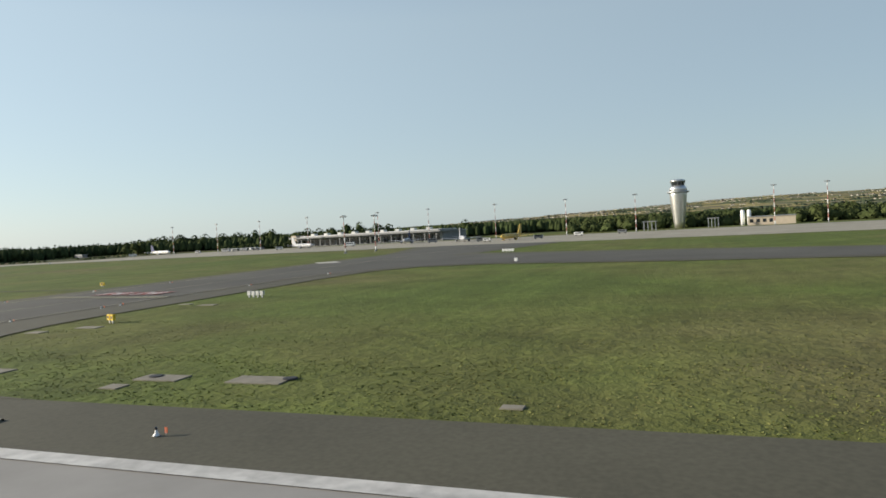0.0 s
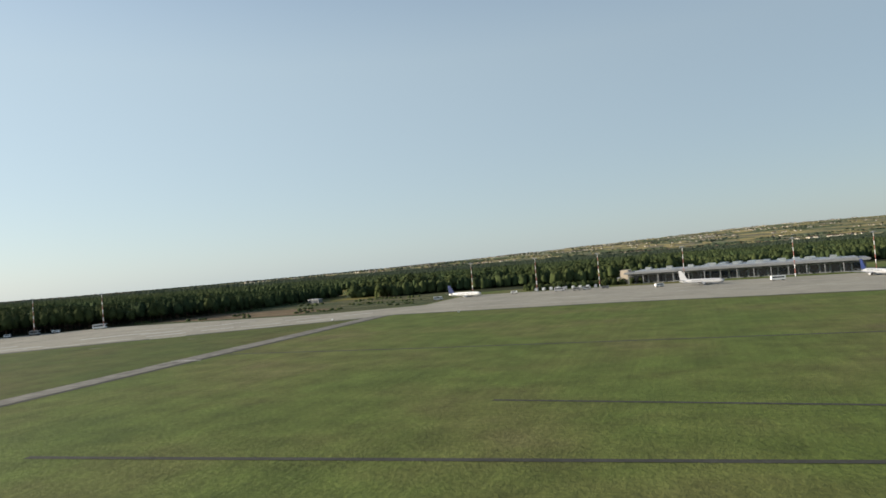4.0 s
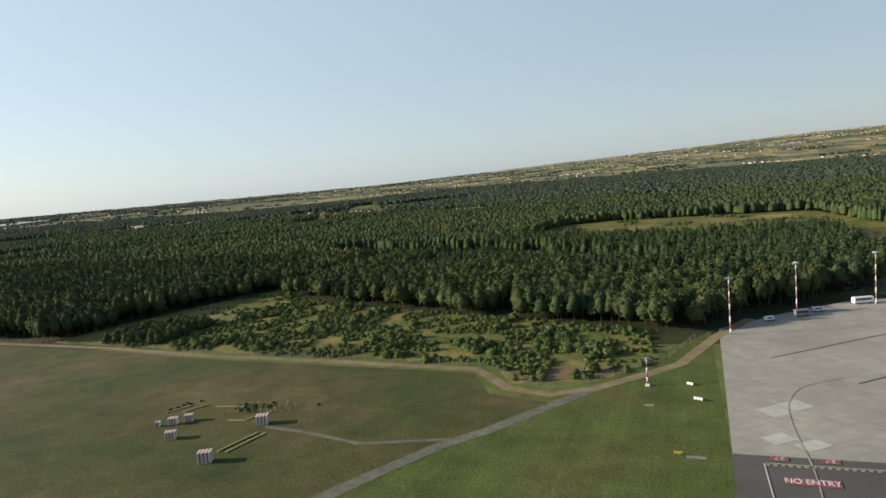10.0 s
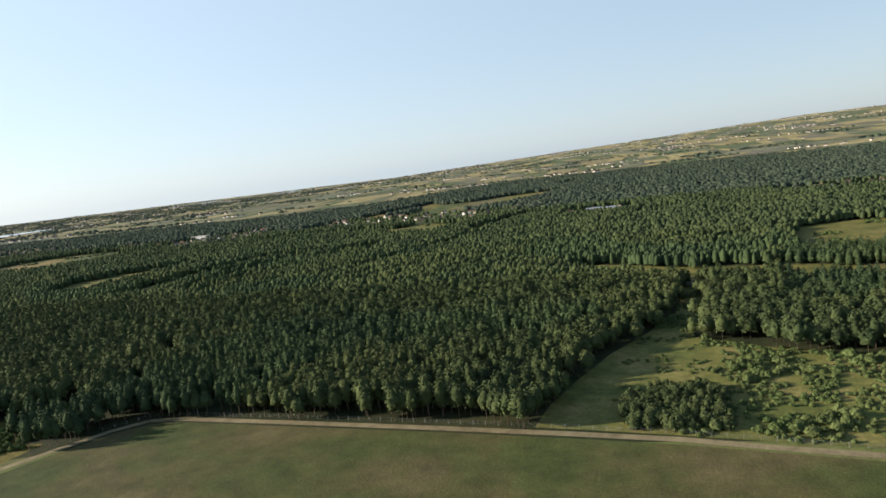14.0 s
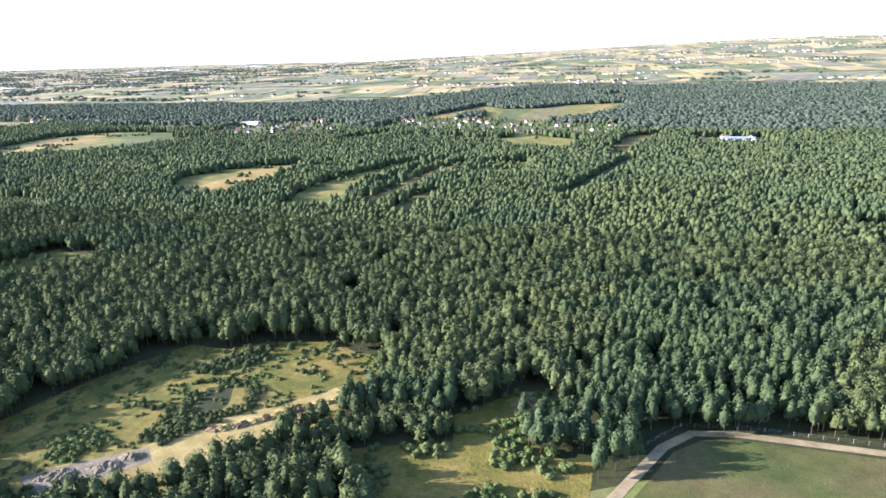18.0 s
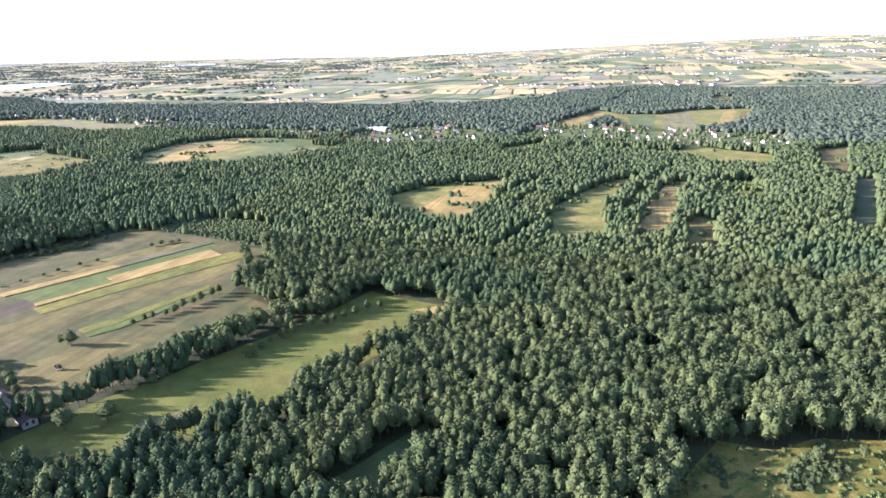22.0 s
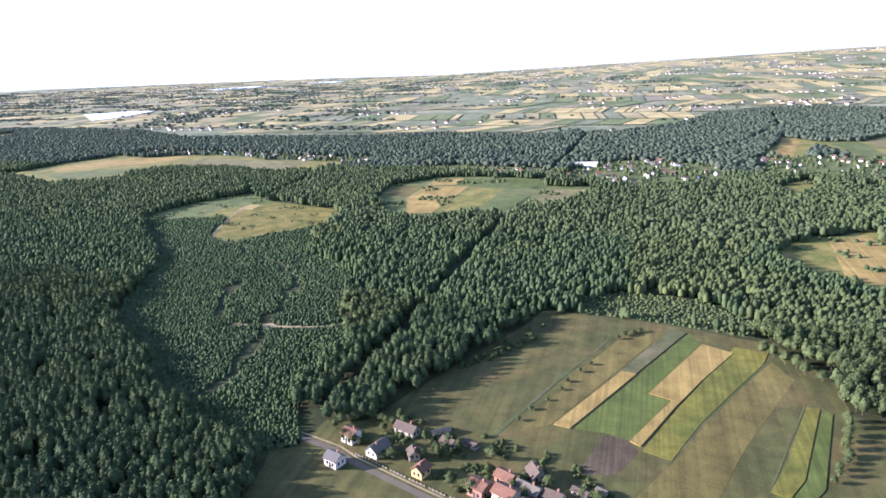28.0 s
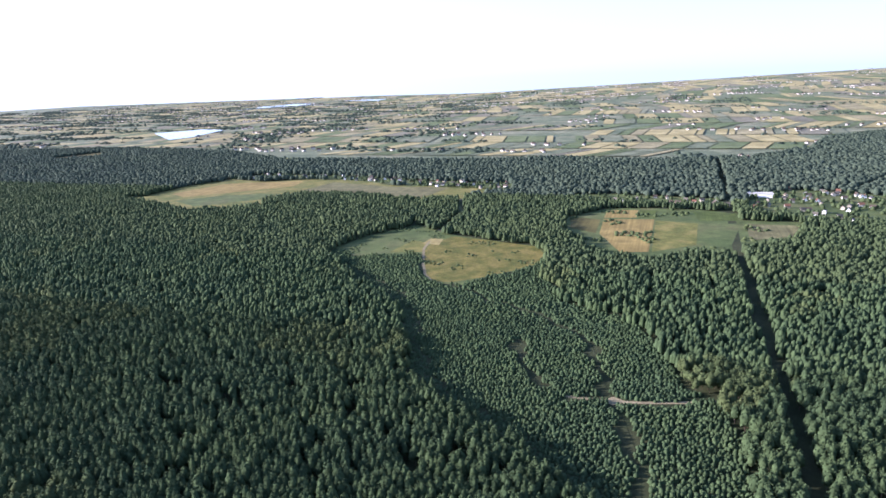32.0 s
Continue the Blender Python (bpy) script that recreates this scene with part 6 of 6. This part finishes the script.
# pale repair slabs of the apron
ax, ay = Vector((0.775, 0.632)), Vector((-0.632, 0.775))
for k, (x, y, l, w) in enumerate([(-186.5, 95.5, 3.4, 3.4), (-183.8, 98, 3.4, 3.4), (-187, 86, 3.4, 2.6), (-183.5, 84.5, 3.6, 2.4), (-150, 110.5, 6.8, 3.4), (-146.5, 110.2, 3.4, 3.4), (-142.5, 116.5, 6.8, 3.4), (-136.5, 107, 6.8, 3.4), (-132, 113, 10, 3.4), (-162.5, 84.5, 9, 1.7), (-152, 89.5, 5, 1.7), (-146, 94.5, 8, 1.7), (-138, 101.2, 8, 1.7), (-129.5, 108.3, 8, 1.7), (-120.5, 115.5, 9, 1.7), (-112, 122.5, 8, 1.7), (-153.5, 85.5, 3.4, 3.4),
                   (-128, 131, 7, 3.4), (-122, 136, 10, 3.4), (-113, 138, 10, 3.4), (-105, 131, 9, 3.4), (-97, 140, 8, 2.2), (-88, 146, 10, 2.2), (-76, 152, 9, 2.2), (-126, 148, 12, 2.0), (-108, 152, 10, 2.0), (-84, 160, 10, 2.0), (-104, 158, 9, 2.0), (-70, 166, 8, 2.0), (-80, 140, 9, 1.7), (-98, 124, 8, 1.7)]):
    c = Vector((x, y))
    patch("repair_slab", [tuple(c + ax * a * l / 2 + ay * b * w / 2) for a, b in ((-1, -1), (1, -1), (1, 1), (-1, 1))], 0.056 + 0.004 * (k % 7), REPAIR, "lighter repair slab in the apron", "slab", group="apron repair slabs")
for x0, x1, y in ((-50, 30, 192), (30, 120, 180), (-40, 20, 171), (-10, 60, 205)):
    paint([(x0, y), (x1, y - 6)], 0.5, NEWSLAB, "pale line across the apron", 0.06)

# striped cabins of the antenna field
CABINRED = mat_plain("dull_red_paint", (0.30, 0.10, 0.08), 0.7, 0, 0.1, 0.5)
CABINWHITE = mat_plain("dull_white_paint", (0.55, 0.52, 0.46), 0.7, 0, 0.08, 0.5)
def cabin(x, y, turn, w, d, h, label):
    root = thing("equipment_cabin", label, "cabin", "antenna cabins")
    n = 7
    for k in range(n):
        x0, x1 = -w / 2 + w * k / n, -w / 2 + w * (k + 1) / n
        boxpart("wall_panel", (x0, x1, -d / 2, d / 2, 0.1, h), CABINRED if k % 2 else CABINWHITE, root, "red painted panel" if k % 2 else "white painted panel")
    for k in range(n):
        x0, x1 = -w / 2 + w * k / n, -w / 2 + w * (k + 1) / n
        boxpart("roof_panel", (x0, x1, -d / 2 - 0.06, d / 2 + 0.06, h + 0.004, h + 0.1), CABINRED if k % 2 else CABINWHITE, root, "red painted roof panel" if k % 2 else "white painted roof panel")
    boxpart("door", (-0.22, 0.22, -d / 2 - 0.03, -d / 2 - 0.005, 0.15, h * 0.8), GREYP, root)
    boxpart("base", (-w / 2, w / 2, -d / 2, d / 2, 0, 0.099), NEWSLAB, root)
    root.matrix_basis = pose(x, y, 0, 0, 0, turn) @ Matrix.Diagonal((0.8, 0.8, 0.8, 1))


cabin(-274.6, 78.2, 25, 1.7, 1.2, 1.3, "red and white striped equipment cabin on the grass")
cabin(-272.8, 79.8, 25, 1.6, 1.2, 1.3, "white striped equipment cabin on the grass")
cabin(-270.2, 73.0, 25, 1.9, 1.4, 1.4, "white equipment cabin on the grass")
cabin(-258.6, 67.0, 25, 2.2, 1.7, 1.8, "red and white striped equipment cabin on the grass")
cabin(-259.2, 80.6, 25, 2.2, 1.8, 1.7, "red and white striped equipment cabin by the antenna field")
cabin(-276.6, 77.0, 25, 0.9, 0.9, 0.9, "small red cabinet on the grass")
DRYPOST = mat_plain("weathered_yellow_paint", (0.30, 0.27, 0.10), 0.8)
for k in range(26):
    r, c = divmod(k, 9)
    post = thing("antenna_post", "yellow antenna frame post among rough grass", "antenna", "antenna posts")
    boxpart("upright", (-0.03, 0.03, -0.03, 0.03, 0, 0.6), DRYPOST, post)
    boxpart("crossbar", (-0.35, 0.35, -0.025, 0.025, 0.55, 0.6), DRYPOST, post)
    post.matrix_basis = pose(-268 + c * 1.25 + random.uniform(-0.2, 0.2), 84 + r * 1.7 + c * 0.25, 0, 0, 0, 60)
for x, y, l, t in ((-258.4, 73.5, 7, 78), (-257.0, 73.5, 7, 78), (-264.5, 81, 3.2, 8), (-262, 83.5, 4, 60), (-279, 84, 4, 62), (-276, 85, 4, 62), (-270, 86.5, 6, 8)):
    board = thing("cable_duct", "long low weathered yellow cable duct on the grass", "duct", "cable ducts")
    boxpart("cover", (-l / 2, l / 2, -0.12, 0.12, 0.02, 0.16), DRYPOST, board)
    boxpart("end_cap", (l / 2 + 0.004, l / 2 + 0.15, -0.15, 0.15, 0, 0.2), COVER, board)
    board.matrix_basis = pose(x, y, 0.02, 0, 0, t)
bushes([(-270, 82), (-268, 89), (-254, 90), (-255, 84)], 1.0, [], 0.55, 0.9, 0.05, "tufts of rough grass about the antennas", 1)
bushes([(-281, 83), (-280, 88), (-272, 89), (-272, 85)], 1.0, [], 0.5, 0.9, 0.0, "tufts of rough grass about the antennas", 1)

# perimeter fence
fence = thing("perimeter_fence", "wire mesh perimeter fence with concrete posts", "fence")
FL = [(-466, 117), (-459, 125.5), (-448, 127.3), (-416, 126.4), (-378, 125), (-350, 123.4), (-331, 122), (-299, 117.4), (-262, 115.2), (-231.5, 112.8), (-227, 105.5), (-218, 101), (-213, 105), (-206, 113), (-201, 120), (-196, 137)]
acc = []
for a, b in zip(FL, FL[1:]):
    a, b = Vector(a), Vector(b)
    n = max(1, int((b - a).length / 2.6))
    acc += [a.lerp(b, i / n) for i in range(n)]
bm = bmesh.new()
box(bm, -0.035, 0.035, -0.035, 0.035, 0, 1.0)
post_me = bpy.data.meshes.new("post")
bm.to_mesh(post_me)
bm.free()
post_me.materials.append(COVER)
for q in acc:
    o = new("post", post_me)
    o.parent = fence
    o.location = (q.x, q.y, 0)
for z in (0.3, 0.6, 0.9):
    ribbon("wire", [tuple(q) for q in acc], 0.03, z, STEEL, parent=fence)

# ---- village houses ----
ROOFS = [mat_plain("red_clay_tiles", (0.135, 0.064, 0.034), 0.85, 0, 0.2, 0.5), mat_plain("brown_tiles", (0.072, 0.052, 0.033), 0.85, 0, 0.2, 0.5), mat_plain("grey_fibre_roof", (0.105, 0.090, 0.062), 0.85, 0, 0.15, 0.7), mat_plain("dark_sheet_roof", (0.040, 0.037, 0.030), 0.6, 0, 0.15, 0.7)]
WALLS = [mat_plain("white_render", (0.50, 0.46, 0.38), 0.85, 0, 0.06, 1.0), mat_plain("cream_render", (0.44, 0.38, 0.27), 0.85, 0, 0.07, 1.0), mat_plain("brick_wall", (0.25, 0.13, 0.085), 0.9, 0, 0.15, 0.4), mat_plain("grey_render", (0.27, 0.24, 0.18), 0.9, 0, 0.1, 1.0), mat_plain("yellow_render", (0.48, 0.34, 0.12), 0.85, 0, 0.07, 1.0)]
WALLS.append(mat_plain("fresh_white_render", (0.74, 0.72, 0.68), 0.85, 0, 0.06, 1.0))
WTEXT = ["white rendered", "cream rendered", "red brick", "grey rendered", "yellow rendered", "bright white rendered"]
RTEXT = ["red tiled", "brown tiled", "grey sheeted", "dark sheeted"]


def house(x, y, turn, w, d, h, rise, wall, roof, chimney=True, far=False, shed=False):
    """A gabled house: walls, roof slopes, windows, door, chimney."""
    if not far:
        w, d, h, rise = w * 1.0, d * 1.0, h * 0.82, rise * 0.75
    root = thing("shed" if shed else "house", WTEXT[wall] + (" farm shed" if shed else " village house") + " with a " + RTEXT[roof] + " gable roof", "shed" if shed else "house", "far village houses" if far else "village houses")
    bm = bmesh.new()
    a = [bm.verts.new(p) for p in ((-w / 2, -d / 2, 0), (w / 2, -d / 2, 0), (w / 2, d / 2, 0), (-w / 2, d / 2, 0))]
    b = [bm.verts.new((v.co.x, v.co.y, h)) for v in a]
    g = [bm.verts.new((-w / 2, 0, h + rise)), bm.verts.new((w / 2, 0, h + rise))]
    for i in range(4):
        bm.faces.new((a[i], a[(i + 1) % 4], b[(i + 1) % 4], b[i]))
    bm.faces.new((b[3], b[0], g[0]))
    bm.faces.new((b[1], b[2], g[1]))
    bmesh.ops.recalc_face_normals(bm, faces=bm.faces[:])
    part("wall", bm, WALLS[wall], root)
    for s in (1, -1):
        bm = bmesh.new()
        e, t = 0.35, 0.12
        sl = rise / (d / 2)
        q = [(-w / 2 - e, s * (d / 2 + e), h - e * sl + 0.03), (w / 2 + e, s * (d / 2 + e), h - e * sl + 0.03), (w / 2 + e, 0, h + rise + 0.03), (-w / 2 - e, 0, h + rise + 0.03)]
        lo = [bm.verts.new(p) for p in q]
        hi = [bm.verts.new((p[0], p[1], p[2] + t)) for p in q]
        bm.faces.new(lo[::-1])
        bm.faces.new(hi)
        for i in range(4):
            bm.faces.new((lo[i], lo[(i + 1) % 4], hi[(i + 1) % 4], hi[i]))
        bmesh.ops.recalc_face_normals(bm, faces=bm.faces[:])
        part("roof_slope", bm, ROOFS[roof], root)
    if not far:
        if chimney:
            boxpart("chimney", (w * 0.15, w * 0.15 + 0.45, 0.2, 0.65, h + rise * 0.5, h + rise + 0.7), WALLS[2], root)
        n = max(1, int(w / 1.8))
        for fl in range(2 if h > 3.2 else 1):
            z0 = 0.8 + fl * 1.9
            for s in (1, -1):
                for k in range(n):
                    xx = -w / 2 + w * (k + 0.5) / n
                    if shed and k % 2:
                        continue
                    boxpart("window", (xx - 0.35, xx + 0.35, s * d / 2 - 0.03 + 0.02 * s, s * d / 2 + 0.03 + 0.02 * s, z0, z0 + 0.9), GLASS, root)
            for s in (1, -1):
                for k in (-0.2, 0.2):
                    boxpart("window", (s * w / 2 - 0.03 + 0.02 * s, s * w / 2 + 0.03 + 0.02 * s, k * d - 0.3, k * d + 0.3, z0, z0 + 0.9), GLASS, root)
        boxpart("door", (-0.4, 0.4, -d / 2 - 0.06, -d / 2 - 0.02, 0.0, 1.7), ROOFS[1], root)
    root.matrix_basis = pose(x, y, height(x, y) + 0.03, 0, 0, turn)
    return root


random.seed(11)
for hs in [(-892.5, 153, -20, 4.2, 4.2, 3.6, 1.4, 0, 0), (-882.5, 149, -110, 6.0, 4.0, 2.4, 2.2, 0, 2), (-878, 160.5, -20, 7.0, 3.6, 2.4, 1.8, 3, 1), (-864, 156.5, -25, 4.0, 3.2, 2.2, 1.5, 1, 1), (-867.5, 142, -110, 3.8, 3.4, 2.8, 1.8, 4, 0), (-850.5, 138, -25, 4.8, 4.6, 3.6, 1.2, 2, 0), (-843.5, 136.5, -25, 5.6, 4.6, 3.8, 1.6, 1, 0), (-845, 144, -25, 5, 3.6, 2.8, 1.4, 2, 0), (-838.5, 140.5, -25, 6.5, 3.6, 2.6, 1.6, 3, 2), (-836, 133, -25, 6.4, 4.2, 2.8, 1.7, 0, 3), (-832, 139, -20, 4.5, 3.6, 2.6, 1.6, 0, 1), (-838, 148, -60, 5.0, 3.4, 2.2, 2.0, 3, 1),
           (-827, 131.5, -110, 4.4, 3.6, 2.4, 2.0, 0, 1), (-809.5, 123, -25, 4.0, 4.0, 3.6, 1.5, 1, 1), (-802, 127, -30, 3.6, 3.4, 2.6, 1.4, 3, 2), (-797.5, 117.5, -30, 4.2, 4.0, 3.0, 1.8, 1, 2), (-770.5, 103.5, -25, 4.8, 4.2, 3.6, 1.5, 0, 2), (-760.5, 109, -25, 5.4, 4.0, 2.8, 1.6, 0, 1), (-749, 106, -25, 6.0, 3.4, 2.2, 1.2, 3, 1), (-892, 141, -20, 4.4, 3.8, 3.0, 1.8, 0, 3), (-872, 149, -60, 3.4, 3.0, 2.2, 1.5, 3, 1)]:
    house(*hs)
for sh in [(-793, 124, -60, 4.5, 2.4, 1.9, 0.9, 3, 2), (-789, 128.5, 60, 5.5, 2.2, 1.8, 0.7, 0, 2), (-826, 143.5, -25, 4.2, 2.0, 1.6, 0.7, 3, 1), (-821, 145, -25, 2.4, 1.8, 1.5, 0.6, 0, 2), (-858, 158, -25, 4.5, 1.8, 1.6, 0.7, 3, 1), (-766, 114, -25, 3.4, 2.4, 1.8, 0.8, 3, 2), (-754, 113, 30, 4, 2.2, 1.7, 0.8, 2, 1), (-800, 133, 10, 3, 1.8, 1.5, 0.6, 2, 0), (-868, 162, 40, 5, 2.2, 1.7, 0.9, 3, 2), (-764, 131, 10, 1.4, 0.8, 0.7, 0.3, 0, 2)]:
    house(*sh, False, False, True)
# garden walls and fences along the road
for k in range(16):
    x = -886 + k * 6.2
    y = float(np.interp(x, [a for a, _ in VROAD], [b for _, b in VROAD])) + 3.3
    w_ = thing("garden_wall", "pale low garden wall with posts along the village road", "wall", "garden walls")
    boxpart("panel", (-2.5, 2.5, -0.05, 0.05, 0, 0.32), ROOFS[2], w_)
    for j in range(5):
        boxpart("post", (-2.6 + j * 1.25, -2.4 + j * 1.25, -0.08, 0.08, 0, 0.55), WALLS[3], w_)
    w_.matrix_basis = pose(x, y, 0.03, 0, 0, -21)

# houses of the villages beyond the woods
for poly, count in zip(VILLAGES, (70, 46, 7, 12, 48, 14)):
    px, py = spread(poly, 9.5, [], 0.4)
    pick = rng.permutation(len(px))[:count]
    for i in pick:
        house(float(px[i]), float(py[i]), random.choice((-20, 70, 10, 100)), random.uniform(2.8, 4.4), random.uniform(2.4, 3.2), random.uniform(1.7, 2.3), random.uniform(1.0, 1.5), random.choice((5, 0, 0, 1, 3)), random.choice((0, 1, 1, 2, 3)), far=True)
    vx, vy = spread(poly, 6.5, [], 0.45, keep=0.36)
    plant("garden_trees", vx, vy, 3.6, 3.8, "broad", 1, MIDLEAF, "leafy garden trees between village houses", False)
hall = thing("farm_hall", "long white low farm hall beyond the wood", "hall")
boxpart("wall", (-11, 11, -3.5, 3.5, 0, 3.5), WALLS[5], hall)
boxpart("roof", (-11.4, 11.4, -3.9, 3.9, 3.505, 4.1), WALLS[0], hall)
hall.matrix_basis = pose(-870, 656, height(-870, 656))
hall2 = thing("farm_hall", "long white low hall at the wood's edge", "hall")
boxpart("wall", (-12, 12, -4, 4, 0, 3.5), WALLS[5], hall2)
boxpart("roof", (-12.4, 12.4, -4.4, 4.4, 3.505, 4.1), STEEL, hall2)
hall2.matrix_basis = pose(-386, 560, height(-386, 560))
# heaps of sand and rubble in the working
def heap_mesh(k, flat):
    """A tipped heap: broken rim, gullied sides and a lumpy top."""
    bm = bmesh.new()
    rings, around = 7, 22
    rows = []
    for i in range(rings):
        q = i / (rings - 1)
        ring = []
        for j in range(around):
            a = j * 2 * math.pi / around
            rim = 1 + 0.32 * noise.noise(Vector((1.3 * math.cos(a) + 7 * k, 1.3 * math.sin(a), 0))) + 0.16 * noise.noise(Vector((3.5 * math.cos(a), 3.5 * math.sin(a) + 3 * k, 2)))
            d = (1.0 - 0.93 * q) * rim
            x, y = d * math.cos(a), d * math.sin(a)
            z = flat * (q ** 0.8) + (0.42 * flat * noise.noise(Vector((3.1 * x, 3.1 * y, k))) + 0.24 * flat * noise.noise(Vector((7 * x, 7 * y, k + 4)))) * min(1, 3 * q)
            ring.append(bm.verts.new((x, y, z - (0.15 if i == 0 else 0))))
        rows.append(ring)
    for lo, up in zip(rows, rows[1:]):
        for j in range(around):
            bm.faces.new((lo[j], lo[(j + 1) % around], up[(j + 1) % around], up[j]))
    bm.faces.new(rows[-1])
    return bm


for k in range(9):
    hp = part("rubble_mound", heap_mesh(k, 0.5), RUBBLE)
    tagged(hp, "low grey mound of broken rubble in the clearing", "mound", "rubble mounds")
    r = random.uniform(0.8, 2.0)
    hp.matrix_basis = pose(-577 + k * 1.6 + random.uniform(-0.8, 0.8), 80.5 + k * 1.2 + random.uniform(-1.2, 1.2), 0.05, 0, 0, k * 50) @ Matrix.Diagonal((r * 1.4, r, r * 0.9, 1))
for k in range(19):
    x = -554 + k * 1.1 + random.uniform(-0.9, 0.9)
    y = 102.8 + k * 0.95 + random.uniform(-1.1, 1.1)
    hp = part("sand_mound", heap_mesh(k + 20, 0.62), SAND if k % 4 else BROWNSOIL)
    tagged(hp, "rough mound of pale tipped sand", "mound", "sand mounds")
    r = random.uniform(0.8, 1.9)
    hp.matrix_basis = pose(x, y, 0.05, 0, 0, 41 + random.uniform(-25, 25)) @ Matrix.Diagonal((r * 1.5, r, r, 1))

# ---- far land ----
patch("lake", LAKE, 2.4, WATER, "pale shining lake among woods", "lake")
patch("lake", [(-2827, 2602), (-2884, 2938), (-2799, 3211), (-2841, 3430), (-2977, 3488), (-3040, 3177)], 2.0, WATER, "long pale reservoir in the distance", "lake")
patch("lake", [(-2865, 3736), (-2839, 3961), (-2658, 3954), (-2598, 3686)], 2.0, WATER, "far pale water", "lake")
# strips in the haze-paled far colours
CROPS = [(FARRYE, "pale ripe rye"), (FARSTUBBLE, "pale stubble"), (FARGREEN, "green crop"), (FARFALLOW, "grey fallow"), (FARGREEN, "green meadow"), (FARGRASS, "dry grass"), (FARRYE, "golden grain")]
store = {k: ([], []) for k in range(len(CROPS))}
random.seed(5)
fx, fy = [a for a, _ in FARLINE], [b for _, b in FARLINE]
row = 0
v0 = 780.0
while v0 < 4500:
    depth = 60 + 0.075 * (v0 - 700) + random.uniform(0, 40)
    lean = random.uniform(-0.35, 0.55)
    u = -4200.0
    while u < 2300:
        block = random.uniform(120, 380)
        gap = random.random() < 0.10
        e = u + block
        while u < e:
            w = random.uniform(14, 56) * (0.75 + (v0 - 780) / 3600)
            y0, y1 = v0 + 4, v0 + depth - 4
            edge = float(np.interp(u + w / 2, fx, fy))
            if not gap and y0 > edge and random.random() < 0.93:
                k = random.choices(range(len(CROPS)), (6, 5, 3, 2, 2, 5, 3))[0]
                V, F = store[k]
                pts = []
                for j in range(4):
                    yy = y0 + (y1 - y0) * j / 3
                    s = lean * (yy - y0)
                    for xx in (u + 1.5 + s, u + w - 1.5 + s):
                        pts.append((xx, yy, height(xx, yy) + 1.3))
                n = len(V)
                V += pts
                F += [(n + 2 * j, n + 2 * j + 1, n + 2 * j + 3, n + 2 * j + 2) for j in range(3)]
            u += w
    v0 += depth
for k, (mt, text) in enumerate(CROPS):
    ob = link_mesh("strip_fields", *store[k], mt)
    tagged(ob, "distant haze-paled patchwork of " + text + " strips", "fields", kind="stuff")
# tree belts and copses on the far land
REGION = list(zip(fx, fy)) + [(2300, 1400), (2300, 4600), (-4600, 4600), (-4600, 860)]
px, py = spread(REGION, 15.0, [SHORE], 0.5)
far = np.array([noise.noise((x / 170, y / 75, 1.0)) + 0.5 * noise.noise((x / 45, y / 22, 4.0)) for x, y in zip(px, py)])
left = np.clip((-px - 1000) / 1500, 0, 0.5)
ok = far + left * 0.6 > 0.44 + np.clip((py - 2600) / 3000, 0, 0.35)
plant("tree_belt", px[ok], py[ok], 6.0, 12.5, "broad", 1, FARLEAF, "distant haze-blue tree belts and copses between fields", False, 1.5)
# hamlets: joined far houses
hx, hy = spread(REGION, 17.0, [LAKE], 0.5, keep=0.5)
hn = np.array([noise.noise((x / 210, y / 70, 7.0)) for x, y in zip(hx, hy)])
keep_ = hn > 0.38
V, F = [], []
V2, F2 = [], []
for x, y in zip(hx[keep_], hy[keep_]):
    w, d, h, r = random.uniform(2.4, 4), random.uniform(2, 2.8), random.uniform(2.2, 3.2), random.uniform(1.8, 2.4)
    a = random.uniform(0, 3.14)
    c, s = math.cos(a), math.sin(a)
    z = height(x, y) + 0.6
    n = len(V)
    V += [(x + c * i * w - s * j * d, y + s * i * w + c * j * d, z + k) for k in (0, h) for i, j in ((-1, -1), (1, -1), (1, 1), (-1, 1))]
    F += [(n + i, n + (i + 1) % 4, n + 4 + (i + 1) % 4, n + 4 + i) for i in range(4)]
    n = len(V2)
    V2 += [(x + c * i * (w + 0.3) - s * j * (d + 0.3), y + s * i * (w + 0.3) + c * j * (d + 0.3), z + h - 0.05) for i, j in ((-1, -1), (1, -1), (1, 1), (-1, 1))]
    V2 += [(x + c * i * w, y + s * i * w, z + h + r) for i in (-1, 1)]
    F2 += [(n, n + 1, n + 5, n + 4), (n + 2, n + 3, n + 4, n + 5), (n + 3, n, n + 4), (n + 1, n + 2, n + 5), (n + 3, n + 2, n + 1, n)]
ob = link_mesh("hamlets", V, F, WALLS[0])
tagged(ob, "distant white hamlet houses scattered over the fields", "houses", kind="stuff")
link_mesh("roofs", V2, F2, ROOFS[1], ob)
